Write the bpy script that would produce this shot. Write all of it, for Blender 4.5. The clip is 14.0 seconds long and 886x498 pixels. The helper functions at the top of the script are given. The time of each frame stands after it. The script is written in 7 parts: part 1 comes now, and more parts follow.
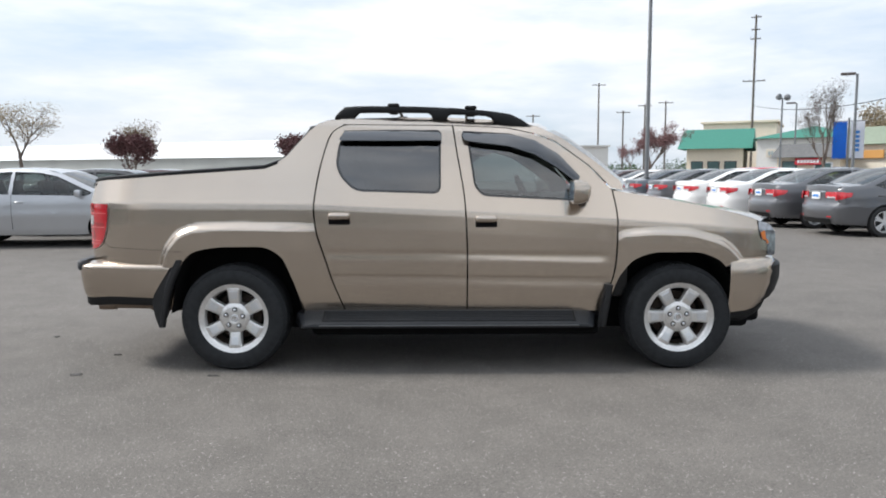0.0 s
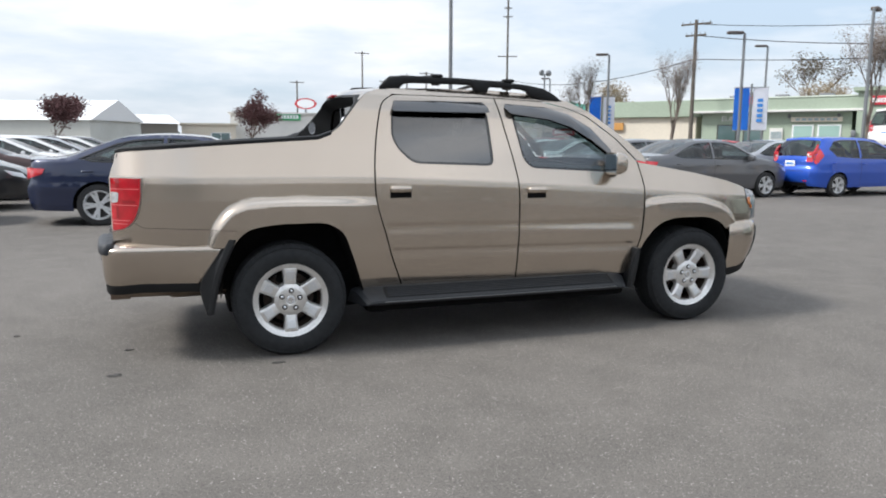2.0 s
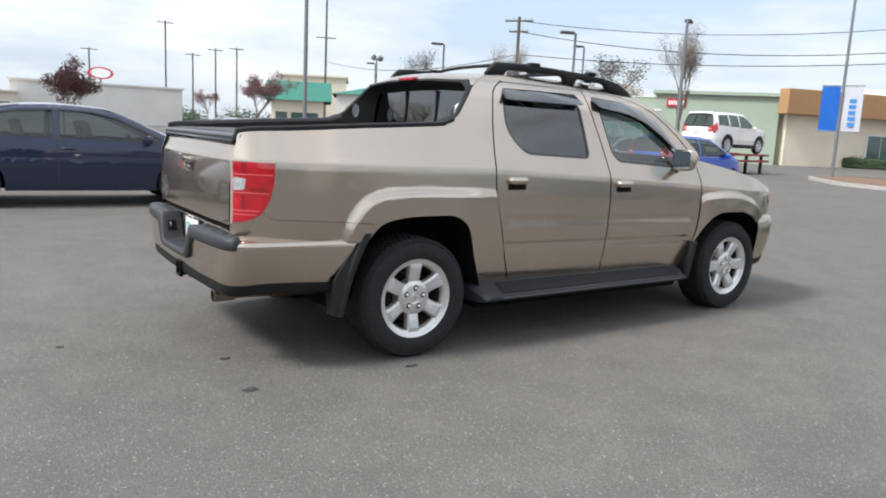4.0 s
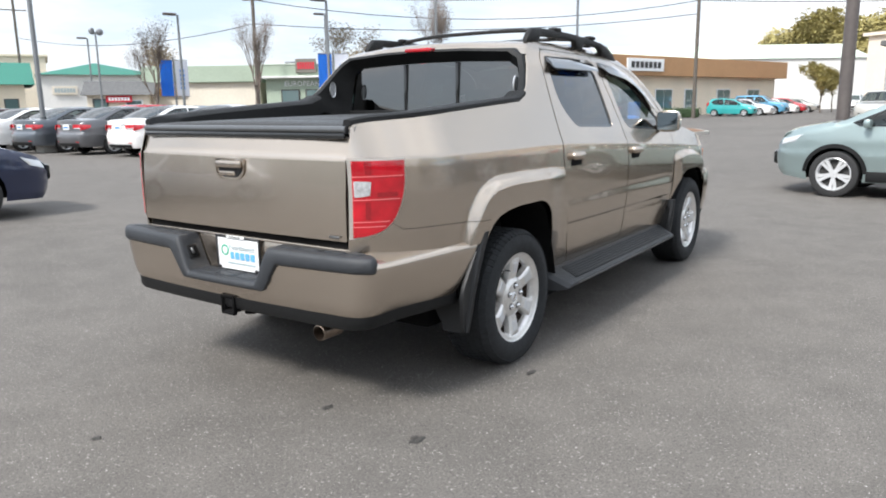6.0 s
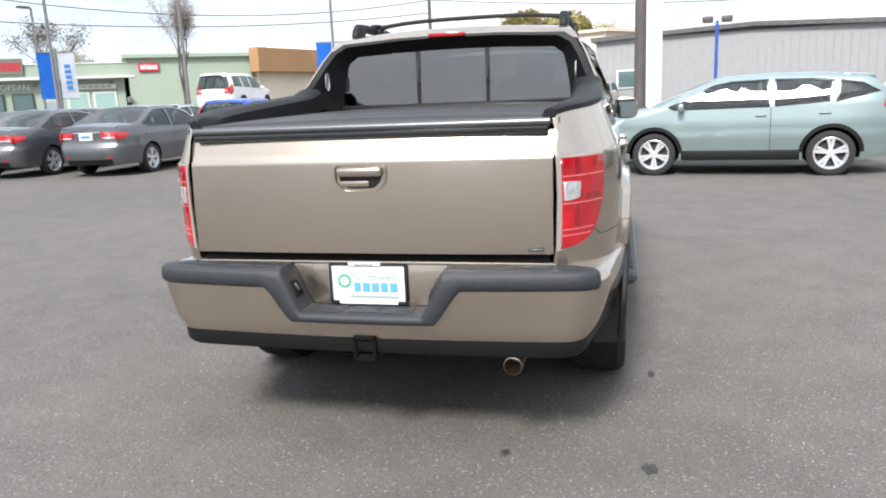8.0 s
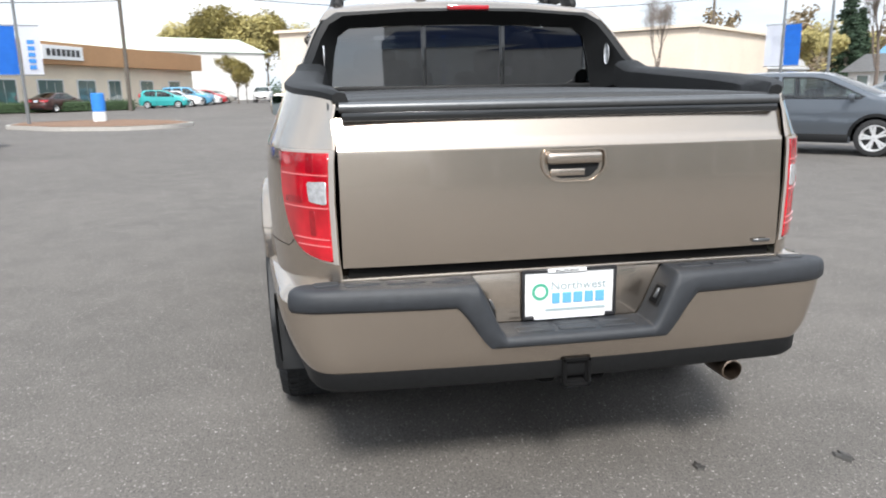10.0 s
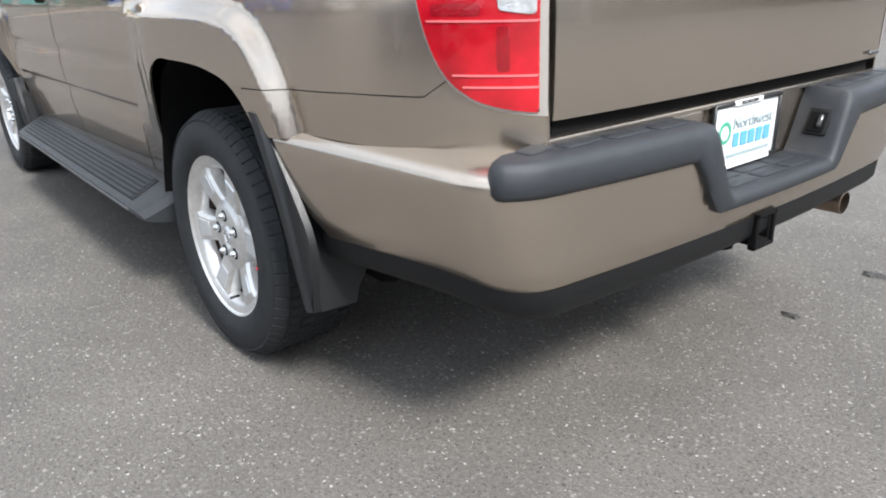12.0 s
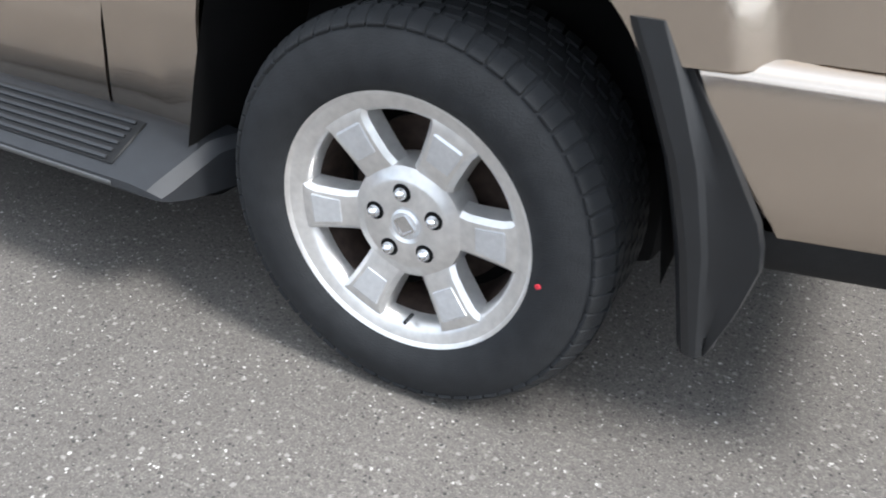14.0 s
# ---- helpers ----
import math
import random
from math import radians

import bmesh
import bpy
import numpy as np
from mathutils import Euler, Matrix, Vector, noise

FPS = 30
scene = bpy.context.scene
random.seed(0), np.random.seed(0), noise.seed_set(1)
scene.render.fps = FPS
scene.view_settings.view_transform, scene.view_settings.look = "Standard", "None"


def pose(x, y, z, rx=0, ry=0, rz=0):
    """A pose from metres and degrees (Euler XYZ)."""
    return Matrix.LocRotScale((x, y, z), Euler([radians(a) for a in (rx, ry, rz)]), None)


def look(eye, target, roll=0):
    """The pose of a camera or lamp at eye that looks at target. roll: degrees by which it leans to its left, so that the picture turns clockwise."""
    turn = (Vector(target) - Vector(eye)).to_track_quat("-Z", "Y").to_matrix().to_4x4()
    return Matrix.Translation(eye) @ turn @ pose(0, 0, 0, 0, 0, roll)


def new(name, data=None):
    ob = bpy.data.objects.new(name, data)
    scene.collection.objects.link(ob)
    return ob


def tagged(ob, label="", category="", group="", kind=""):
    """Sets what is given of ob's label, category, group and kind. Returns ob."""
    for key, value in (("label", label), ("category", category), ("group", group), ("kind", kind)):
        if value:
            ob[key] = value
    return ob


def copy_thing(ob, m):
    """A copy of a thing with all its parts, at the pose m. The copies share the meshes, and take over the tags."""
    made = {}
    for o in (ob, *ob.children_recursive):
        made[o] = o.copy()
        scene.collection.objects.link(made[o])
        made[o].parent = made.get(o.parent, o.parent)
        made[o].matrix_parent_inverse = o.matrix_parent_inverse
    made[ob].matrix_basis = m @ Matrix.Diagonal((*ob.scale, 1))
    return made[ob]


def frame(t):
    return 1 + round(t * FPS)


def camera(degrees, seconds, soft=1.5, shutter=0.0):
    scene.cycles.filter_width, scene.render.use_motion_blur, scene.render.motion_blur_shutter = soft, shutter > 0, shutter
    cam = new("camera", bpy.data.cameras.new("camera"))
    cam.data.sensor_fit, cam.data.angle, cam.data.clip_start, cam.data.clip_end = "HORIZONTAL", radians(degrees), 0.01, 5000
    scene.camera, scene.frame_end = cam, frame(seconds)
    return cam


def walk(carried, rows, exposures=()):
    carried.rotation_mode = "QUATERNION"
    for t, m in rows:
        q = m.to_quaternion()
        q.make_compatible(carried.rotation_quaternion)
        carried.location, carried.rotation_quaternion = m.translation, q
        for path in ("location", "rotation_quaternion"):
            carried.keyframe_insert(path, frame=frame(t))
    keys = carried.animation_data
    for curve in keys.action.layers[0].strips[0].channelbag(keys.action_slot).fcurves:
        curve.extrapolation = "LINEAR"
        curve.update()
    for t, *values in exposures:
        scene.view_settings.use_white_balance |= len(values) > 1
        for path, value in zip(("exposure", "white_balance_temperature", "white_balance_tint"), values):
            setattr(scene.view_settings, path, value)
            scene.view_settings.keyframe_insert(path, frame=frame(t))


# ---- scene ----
cam = camera(62.6, 14.0, soft=1.9, shutter=0.2)
PATH = [
    (0, (-0.088, -5.947, 1.373), (-0.088, -3.958, 1.164), -0.2),
    (0.5, (-0.605, -5.934, 1.361), (-0.479, -3.951, 1.138), 0.2),
    (1, (-1.125, -5.915, 1.357), (-0.834, -3.952, 1.108), 0.2),
    (1.5, (-1.628, -5.768, 1.383), (-1.182, -3.839, 1.103), 1.0),
    (2, (-2.128, -5.664, 1.402), (-1.482, -3.795, 1.107), 0.3),
    (2.5, (-2.595, -5.446, 1.397), (-1.843, -3.621, 1.079), -0.3),
    (3, (-3.052, -5.239, 1.375), (-2.198, -3.461, 1.048), 1.0),
    (5.5, (-4.724, -3.234, 1.393), (-3.203, -1.985, 1.036), 0.5),
    (6, (-4.895, -2.801, 1.393), (-3.283, -1.683, 1.003), -0.8),
    (6.5, (-5.041, -2.352, 1.404), (-3.355, -1.353, 1.005), 0.0),
    (7, (-5.179, -1.887, 1.414), (-3.383, -1.116, 0.993), 0.5),
    (7.5, (-5.206, -1.419, 1.405), (-3.346, -0.808, 0.995), -1.0),
    (10, (-4.759, 0.785, 1.346), (-2.836, 0.45, 0.913), -1.0),
    (10.5, (-4.5, 1.127, 1.284), (-2.638, 0.53, 0.864), -0.2),
    (11, (-4.225, 1.37, 1.206), (-2.462, 0.596, 0.664), -0.2),
    (11.5, (-3.844, 1.559, 1.13), (-2.232, 0.575, 0.473), 0.3),
    (12, (-3.527, 1.733, 1.08), (-2.074, 0.554, 0.373), -1.3),
    (12.5, (-3.101, 1.793, 1.086), (-1.795, 0.537, 0.24), -2.9),
    (13, (-2.741, 1.85, 1.048), (-1.635, 0.425, 0.185), 0.7),
    (13.5, (-2.38, 1.868, 1.035), (-1.467, 0.392, 0.041), 0.2),
    (14, (-2.084, 1.896, 0.994), (-1.336, 0.365, -0.053), 2.8),
]
EXPOSURES = [(0.0, 0.62), (2.0, 0.62), (3.0, 0.66), (5.5, 0.82), (6.5, 0.97), (7.5, 0.98), (10.0, 0.94), (10.5, 0.88), (11.0, 0.96), (11.5, 1.05, 6350, 10), (12.5, 1.25, 6050, 8), (13.0, 1.32, 6000, 6), (13.5, 1.36, 6050, 8), (14.0, 1.39, 6150, 10)]
walk(cam, [(t, look(eye, target, roll)) for t, eye, target, roll in PATH], EXPOSURES)

# ---- sky, sun ----
SUN_AZ, SUN_EL = 277.0, 46.0      # direction the light comes from: degrees from +y towards +x, height
world = bpy.data.worlds.new("sky")
scene.world = world
world.use_nodes = True
wn, wl = world.node_tree.nodes, world.node_tree.links
wn.clear()
w_out = wn.new("ShaderNodeOutputWorld")
w_bg = wn.new("ShaderNodeBackground")
w_sky = wn.new("ShaderNodeTexSky")
w_sky.sky_type = "NISHITA"
w_sky.sun_disc = False
w_sky.sun_elevation = radians(SUN_EL)
w_sky.sun_rotation = radians(SUN_AZ)
w_sky.air_density, w_sky.dust_density = 1.0, 2.0
w_tc = wn.new("ShaderNodeTexCoord")
w_map = wn.new("ShaderNodeMapping")
w_map.inputs["Scale"].default_value = (1.0, 1.0, 4.5)
w_n = wn.new("ShaderNodeTexNoise")
w_n.inputs["Scale"].default_value, w_n.inputs["Detail"].default_value, w_n.inputs["Roughness"].default_value = 2.3, 9.0, 0.58
w_r = wn.new("ShaderNodeValToRGB")
w_r.color_ramp.elements[0].position, w_r.color_ramp.elements[1].position = 0.36, 0.62
w_n2 = wn.new("ShaderNodeTexNoise")
w_n2.inputs["Scale"].default_value, w_n2.inputs["Detail"].default_value = 5.0, 6.0
w_r2 = wn.new("ShaderNodeValToRGB")
w_r2.color_ramp.elements[0].position, w_r2.color_ramp.elements[0].color = 0.32, (6.6, 6.85, 7.2, 1)
w_r2.color_ramp.elements[1].position, w_r2.color_ramp.elements[1].color = 0.62, (7.8, 7.8, 7.85, 1)
w_mul = wn.new("ShaderNodeMix")
w_mul.data_type = "RGBA"
wl.new(w_tc.outputs["Generated"], w_map.inputs["Vector"])
wl.new(w_map.outputs["Vector"], w_n.inputs["Vector"])
wl.new(w_map.outputs["Vector"], w_n2.inputs["Vector"])
wl.new(w_n.outputs["Fac"], w_r.inputs["Fac"])
wl.new(w_n2.outputs["Fac"], w_r2.inputs["Fac"])
wl.new(w_r.outputs["Color"], w_mul.inputs["Factor"])
w_haze = wn.new("ShaderNodeMix")
w_haze.data_type = "RGBA"
w_haze.inputs["Factor"].default_value = 0.72
w_haze.inputs["B"].default_value = (5.0, 5.9, 6.9, 1)
wl.new(w_sky.outputs["Color"], w_haze.inputs["A"])
wl.new(w_haze.outputs["Result"], w_mul.inputs["A"])
wl.new(w_r2.outputs["Color"], w_mul.inputs["B"])
w_sep = wn.new("ShaderNodeSeparateXYZ")              # thin cloud, brighter overhead than at the horizon
wl.new(w_tc.outputs["Generated"], w_sep.inputs["Vector"])
w_up = wn.new("ShaderNodeMapRange")
w_up.inputs["From Min"].default_value, w_up.inputs["From Max"].default_value = 0.05, 0.85
w_up.inputs["To Min"].default_value, w_up.inputs["To Max"].default_value = 0.92, 1.25
wl.new(w_sep.outputs["Z"], w_up.inputs["Value"])
w_n3 = wn.new("ShaderNodeTexNoise")                   # broken darker cloud higher up
w_n3.inputs["Scale"].default_value, w_n3.inputs["Detail"].default_value = 1.9, 7.0
wl.new(w_map.outputs["Vector"], w_n3.inputs["Vector"])
w_dark = wn.new("ShaderNodeMapRange")
w_dark.inputs["From Min"].default_value, w_dark.inputs["From Max"].default_value = 0.35, 0.65
w_dark.inputs["To Min"].default_value, w_dark.inputs["To Max"].default_value = 0.68, 1.25
wl.new(w_n3.outputs["Fac"], w_dark.inputs["Value"])
w_high = wn.new("ShaderNodeMapRange")
w_high.inputs["From Min"].default_value, w_high.inputs["From Max"].default_value = 0.22, 0.45
wl.new(w_sep.outputs["Z"], w_high.inputs["Value"])
w_broken = wn.new("ShaderNodeMix")
w_broken.inputs["A"].default_value = 1.0
wl.new(w_high.outputs["Result"], w_broken.inputs["Factor"])
wl.new(w_dark.outputs["Result"], w_broken.inputs["B"])
w_level = wn.new("ShaderNodeMath")
w_level.operation = "MULTIPLY"
wl.new(w_up.outputs["Result"], w_level.inputs[0])
wl.new(w_broken.outputs["Result"], w_level.inputs[1])
w_lift = wn.new("ShaderNodeVectorMath")
w_lift.operation = "SCALE"
wl.new(w_mul.outputs["Result"], w_lift.inputs[0])
wl.new(w_level.outputs[0], w_lift.inputs["Scale"])
wl.new(w_lift.outputs["Vector"], w_bg.inputs["Color"])
w_bg.inputs["Strength"].default_value = 0.099
wl.new(w_bg.outputs["Background"], w_out.inputs["Surface"])

sun_data = bpy.data.lights.new("sun", "SUN")
sun_data.energy, sun_data.angle, sun_data.color = 2.6, radians(12), (1.0, 0.96, 0.9)
sun = new("sun", sun_data)
sa, se = radians(SUN_AZ), radians(SUN_EL)
sun.matrix_world = look((60 * math.sin(sa) * math.cos(se), 60 * math.cos(sa) * math.cos(se), 60 * math.sin(se)), (0, 0, 0))

# ---- materials ----
def material(name, color, rough=0.5, metal=0.0, coat=0.0, grain=0.0, grain_scale=40.0, bump=0.0, bump_scale=200.0, var=0.0, alpha=1.0, spec=0.5, trans=0.0, glow=0.0, stain=0.0, stain_scale=1.5):
    m = bpy.data.materials.new(name)
    m.use_nodes = True
    n, l = m.node_tree.nodes, m.node_tree.links
    b = n["Principled BSDF"]
    b.inputs["Base Color"].default_value = (*color, 1)
    b.inputs["Roughness"].default_value = rough
    b.inputs["Metallic"].default_value = metal
    b.inputs["Coat Weight"].default_value = coat
    b.inputs["Coat Roughness"].default_value = 0.03
    b.inputs["Specular IOR Level"].default_value = spec
    b.inputs["Transmission Weight"].default_value = trans
    if glow:
        b.inputs["Emission Color"].default_value = (*color, 1)
        b.inputs["Emission Strength"].default_value = glow
    tc = n.new("ShaderNodeTexCoord")
    last = None
    def noise_factor(scale, detail):
        t = n.new("ShaderNodeTexNoise")
        t.inputs["Scale"].default_value, t.inputs["Detail"].default_value = scale, detail
        l.new(tc.outputs["Object"], t.inputs["Vector"])
        return t.outputs["Fac"]
    def scaled(fac, amount):
        mr = n.new("ShaderNodeMapRange")
        mr.inputs["From Min"].default_value, mr.inputs["From Max"].default_value = 0.3, 0.7
        mr.inputs["To Min"].default_value, mr.inputs["To Max"].default_value = 1 - amount, 1 + amount
        l.new(fac, mr.inputs["Value"])
        return mr.outputs["Result"]
    factors = []
    if grain:
        factors.append(scaled(noise_factor(grain_scale, 4), grain))
    if stain:
        factors.append(scaled(noise_factor(stain_scale, 6), stain))
    if var:
        oi = n.new("ShaderNodeObjectInfo")
        mr = n.new("ShaderNodeMapRange")
        mr.inputs["To Min"].default_value, mr.inputs["To Max"].default_value = 1 - var, 1 + var
        l.new(oi.outputs["Random"], mr.inputs["Value"])
        factors.append(mr.outputs["Result"])
    if factors:
        f = factors[0]
        for g in factors[1:]:
            mm = n.new("ShaderNodeMath")
            mm.operation = "MULTIPLY"
            l.new(f, mm.inputs[0]); l.new(g, mm.inputs[1])
            f = mm.outputs[0]
        vm = n.new("ShaderNodeVectorMath")
        vm.operation = "SCALE"
        vm.inputs[0].default_value = color
        l.new(f, vm.inputs["Scale"])
        l.new(vm.outputs["Vector"], b.inputs["Base Color"])
    if bump:
        bp = n.new("ShaderNodeBump")
        bp.inputs["Strength"].default_value = bump
        bp.inputs["Distance"].default_value = 0.01
        l.new(noise_factor(bump_scale, 3), bp.inputs["Height"])
        l.new(bp.outputs["Normal"], b.inputs["Normal"])
    return m

def paint(name, color, flake=0.55, rough=0.38):
    m = material(name, color, rough, flake, 1.0, grain=0.05, grain_scale=900, stain=0.05, stain_scale=1.2)
    if flake > 0.9:                              # flakes keep their tint at low angles
        m.node_tree.nodes["Principled BSDF"].inputs["Specular Tint"].default_value = (0.76, 0.71, 0.66, 1)
    return m

def asphalt_material():
    m = bpy.data.materials.new("asphalt")
    m.use_nodes = True
    n, l = m.node_tree.nodes, m.node_tree.links
    b = n["Principled BSDF"]
    tc = n.new("ShaderNodeTexCoord")
    def noise_node(scale, detail, rough=0.5):
        t = n.new("ShaderNodeTexNoise")
        t.inputs["Scale"].default_value, t.inputs["Detail"].default_value, t.inputs["Roughness"].default_value = scale, detail, rough
        l.new(tc.outputs["Object"], t.inputs["Vector"])
        return t
    def ramp(src, stops):
        r = n.new("ShaderNodeValToRGB")
        while len(r.color_ramp.elements) < len(stops):
            r.color_ramp.elements.new(0.5)
        for e, (p, c) in zip(r.color_ramp.elements, stops):
            e.position, e.color = p, (*c, 1)
        l.new(src, r.inputs["Fac"])
        return r.outputs["Color"]
    def mix(fac, a, c, mode="MIX"):
        x = n.new("ShaderNodeMix")
        x.data_type, x.blend_type = "RGBA", mode
        if isinstance(fac, float):
            x.inputs["Factor"].default_value = fac
        else:
            l.new(fac, x.inputs["Factor"])
        l.new(a, x.inputs["A"]); l.new(c, x.inputs["B"])
        return x.outputs["Result"]
    big = ramp(noise_node(0.22, 5).outputs["Fac"], [(0.3, (0.117, 0.108, 0.099)), (0.7, (0.148, 0.136, 0.124))])
    fine = ramp(noise_node(240, 3, 0.7).outputs["Fac"], [(0.3, (0.62, 0.62, 0.62)), (0.5, (1, 1, 1)), (0.72, (1.34, 1.34, 1.33))])
    base = mix(1.0, big, fine, "MULTIPLY")
    mottle = ramp(noise_node(85, 5, 0.8).outputs["Fac"], [(0.36, (0.72, 0.72, 0.72)), (0.5, (1, 1, 1)), (0.64, (1.30, 1.295, 1.285))])
    base = mix(1.0, base, mottle, "MULTIPLY")
    patch = ramp(noise_node(2.6, 4, 0.6).outputs["Fac"], [(0.35, (0.90, 0.90, 0.90)), (0.65, (1.08, 1.08, 1.08))])
    base = mix(1.0, base, patch, "MULTIPLY")
    wob = n.new("ShaderNodeVectorMath"); wob.operation = "MULTIPLY_ADD"      # ragged outlines for the chips
    wob.inputs[1].default_value = (0.016, 0.016, 0.016)
    l.new(noise_node(75, 3, 0.7).outputs["Color"], wob.inputs[0])
    l.new(tc.outputs["Object"], wob.inputs[2])
    def chips(scale, cut):
        v = n.new("ShaderNodeTexVoronoi")
        v.inputs["Scale"].default_value = scale
        l.new(wob.outputs["Vector"], v.inputs["Vector"])
        near = ramp(v.outputs["Distance"], [(0.16, (1, 1, 1)), (0.34, (0, 0, 0))])
        pick = ramp(v.outputs["Color"], [(cut, (0, 0, 0)), (cut + 0.04, (1, 1, 1))])
        return mix(1.0, near, pick, "MULTIPLY")
    light = n.new("ShaderNodeRGB"); light.outputs[0].default_value = (0.52, 0.50, 0.47, 1)
    dark = n.new("ShaderNodeRGB"); dark.outputs[0].default_value = (0.045, 0.044, 0.043, 1)
    mid = n.new("ShaderNodeRGB"); mid.outputs[0].default_value = (0.26, 0.246, 0.228, 1)
    base = mix(chips(52, 0.70), base, mid.outputs[0])
    base = mix(chips(88, 0.60), base, dark.outputs[0])
    base = mix(chips(74, 0.86), base, light.outputs[0])
    base = mix(chips(120, 0.80), base, light.outputs[0])
    base = mix(chips(170, 0.62), base, mid.outputs[0])
    spots = ramp(noise_node(1.3, 2).outputs["Fac"], [(0.74, (0, 0, 0)), (0.80, (0.5, 0.5, 0.5))])
    base = mix(spots, base, dark.outputs[0])
    l.new(base, b.inputs["Base Color"])
    b.inputs["Roughness"].default_value = 0.85
    b.inputs["Specular IOR Level"].default_value = 0.3
    bp = n.new("ShaderNodeBump")
    bp.inputs["Strength"].default_value, bp.inputs["Distance"].default_value = 0.5, 0.004
    l.new(noise_node(190, 3, 0.7).outputs["Fac"], bp.inputs["Height"])
    l.new(bp.outputs["Normal"], b.inputs["Normal"])
    return m

def glass_material(name, tint, mix_fac=0.5):
    m = bpy.data.materials.new(name)
    m.use_nodes = True
    n, l = m.node_tree.nodes, m.node_tree.links
    n.clear()
    out = n.new("ShaderNodeOutputMaterial")
    tr = n.new("ShaderNodeBsdfTransparent"); tr.inputs["Color"].default_value = (*tint, 1)
    gl = n.new("ShaderNodeBsdfGlossy"); gl.inputs["Roughness"].default_value = 0.02
    lw = n.new("ShaderNodeLayerWeight"); lw.inputs["Blend"].default_value = 0.5
    fr = n.new("ShaderNodeMath"); fr.operation = "POWER"; fr.inputs[1].default_value = 5.0
    l.new(lw.outputs["Facing"], fr.inputs[0])
    mr = n.new("ShaderNodeMapRange"); mr.inputs["To Min"].default_value, mr.inputs["To Max"].default_value = mix_fac * 0.1 + 0.04, 1.0
    l.new(fr.outputs[0], mr.inputs["Value"])
    mx = n.new("ShaderNodeMixShader")
    l.new(mr.outputs["Result"], mx.inputs[0]); l.new(tr.outputs[0], mx.inputs[1]); l.new(gl.outputs[0], mx.inputs[2])
    l.new(mx.outputs[0], out.inputs["Surface"])
    return m

ASPHALT = asphalt_material()
TAN = paint("tan_metallic_paint", (0.522, 0.451, 0.379), 0.95, 0.24)
BLACK = material("black_plastic", (0.007, 0.0074, 0.008), 0.55, spec=0.32, grain=0.25, grain_scale=60, bump=0.15, bump_scale=500)
GREY_PLASTIC = material("dark_grey_plastic", (0.026, 0.029, 0.034), 0.5, grain=0.12, grain_scale=30, bump=0.2, bump_scale=700)
BOARD = material("board_plastic", (0.019, 0.021, 0.0245), 0.48, grain=0.12, grain_scale=30, bump=0.2, bump_scale=700)
GLOSS_BLACK = material("gloss_black", (0.012, 0.013, 0.014), 0.15, coat=0.6)
SMOKE = material("smoked_acrylic", (0.03, 0.032, 0.036), 0.12, coat=1.0)
RAIL_ALLOY = material("satin_alloy", (0.16, 0.165, 0.17), 0.35, 0.8, grain=0.06)
VINYL = material("black_vinyl", (0.028, 0.029, 0.03), 0.45, bump=0.25, bump_scale=900, grain=0.15)
FLAP = material("flap_plastic", (0.011, 0.012, 0.0135), 0.45, grain=0.12, grain_scale=20, bump=0.1, bump_scale=600)
RUBBER = material("tyre_rubber", (0.019, 0.0205, 0.0225), 0.8, spec=0.35, grain=0.2, grain_scale=25, bump=0.2, bump_scale=300)
ALLOY = material("painted_alloy", (0.74, 0.73, 0.715), 0.29, 0.70, grain=0.08, grain_scale=60, stain=0.08, stain_scale=9)
ALLOY_INSET = material("brushed_alloy", (0.70, 0.715, 0.735), 0.36, 0.6, grain=0.06, grain_scale=90)
FLAG_RED = material("red_flag_cloth", (0.55, 0.03, 0.05), 0.8)
CHROME = material("chrome", (0.75, 0.76, 0.78), 0.12, 1.0)
STEEL = material("rusty_steel", (0.06, 0.042, 0.034), 0.7, 0.4, grain=0.4, grain_scale=40)
# near-black; besides the underbody it stands in for shade in gaps and recesses
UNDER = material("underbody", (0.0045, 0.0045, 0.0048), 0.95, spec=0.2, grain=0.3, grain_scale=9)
PIPE = material("exhaust_steel", (0.24, 0.19, 0.15), 0.32, 0.95, grain=0.15, grain_scale=30)
RED_LENS = material("red_lens", (0.40, 0.004, 0.012), 0.10, coat=1.0, grain=0.22, grain_scale=14, stain=0.25, stain_scale=5, bump=0.10, bump_scale=60)
LENS_RIM = material("lens_surround", (0.42, 0.39, 0.36), 0.3, 0.3, coat=0.6)
RED_DEEP = material("deep_red_lens", (0.27, 0.003, 0.009), 0.10, coat=1.0, grain=0.12, grain_scale=60, bump=0.1, bump_scale=120)
LENS_LINE = material("pale_red_lens", (0.72, 0.16, 0.17), 0.15, coat=1.0)
HEAD_LENS = material("headlight_lens", (0.32, 0.33, 0.35), 0.12, 0.6, coat=1.0, grain=0.4, grain_scale=30)
CLEAR_LENS = material("clear_lens", (0.66, 0.67, 0.69), 0.15, 0.5, coat=1.0, grain=0.25, grain_scale=60, bump=0.15, bump_scale=90)
AMBER_LENS = material("amber_lens", (0.75, 0.2, 0.03), 0.15, coat=1.0)
WHITE = material("white_enamel", (0.82, 0.83, 0.84), 0.35, grain=0.03)
NAVY = material("navy_cloth", (0.02, 0.03, 0.11), 0.8)
BLUE_PRINT = material("blue_print", (0.04, 0.22, 0.60), 0.5)
PALE_BLUE_PRINT = material("pale_blue_print", (0.13, 0.40, 0.66), 0.5)
GREEN_PRINT = material("green_print", (0.08, 0.38, 0.25), 0.5)
GREY_PRINT = material("grey_print", (0.33, 0.40, 0.42), 0.5)
BLACK_PRINT = material("black_print", (0.02, 0.02, 0.022), 0.4)
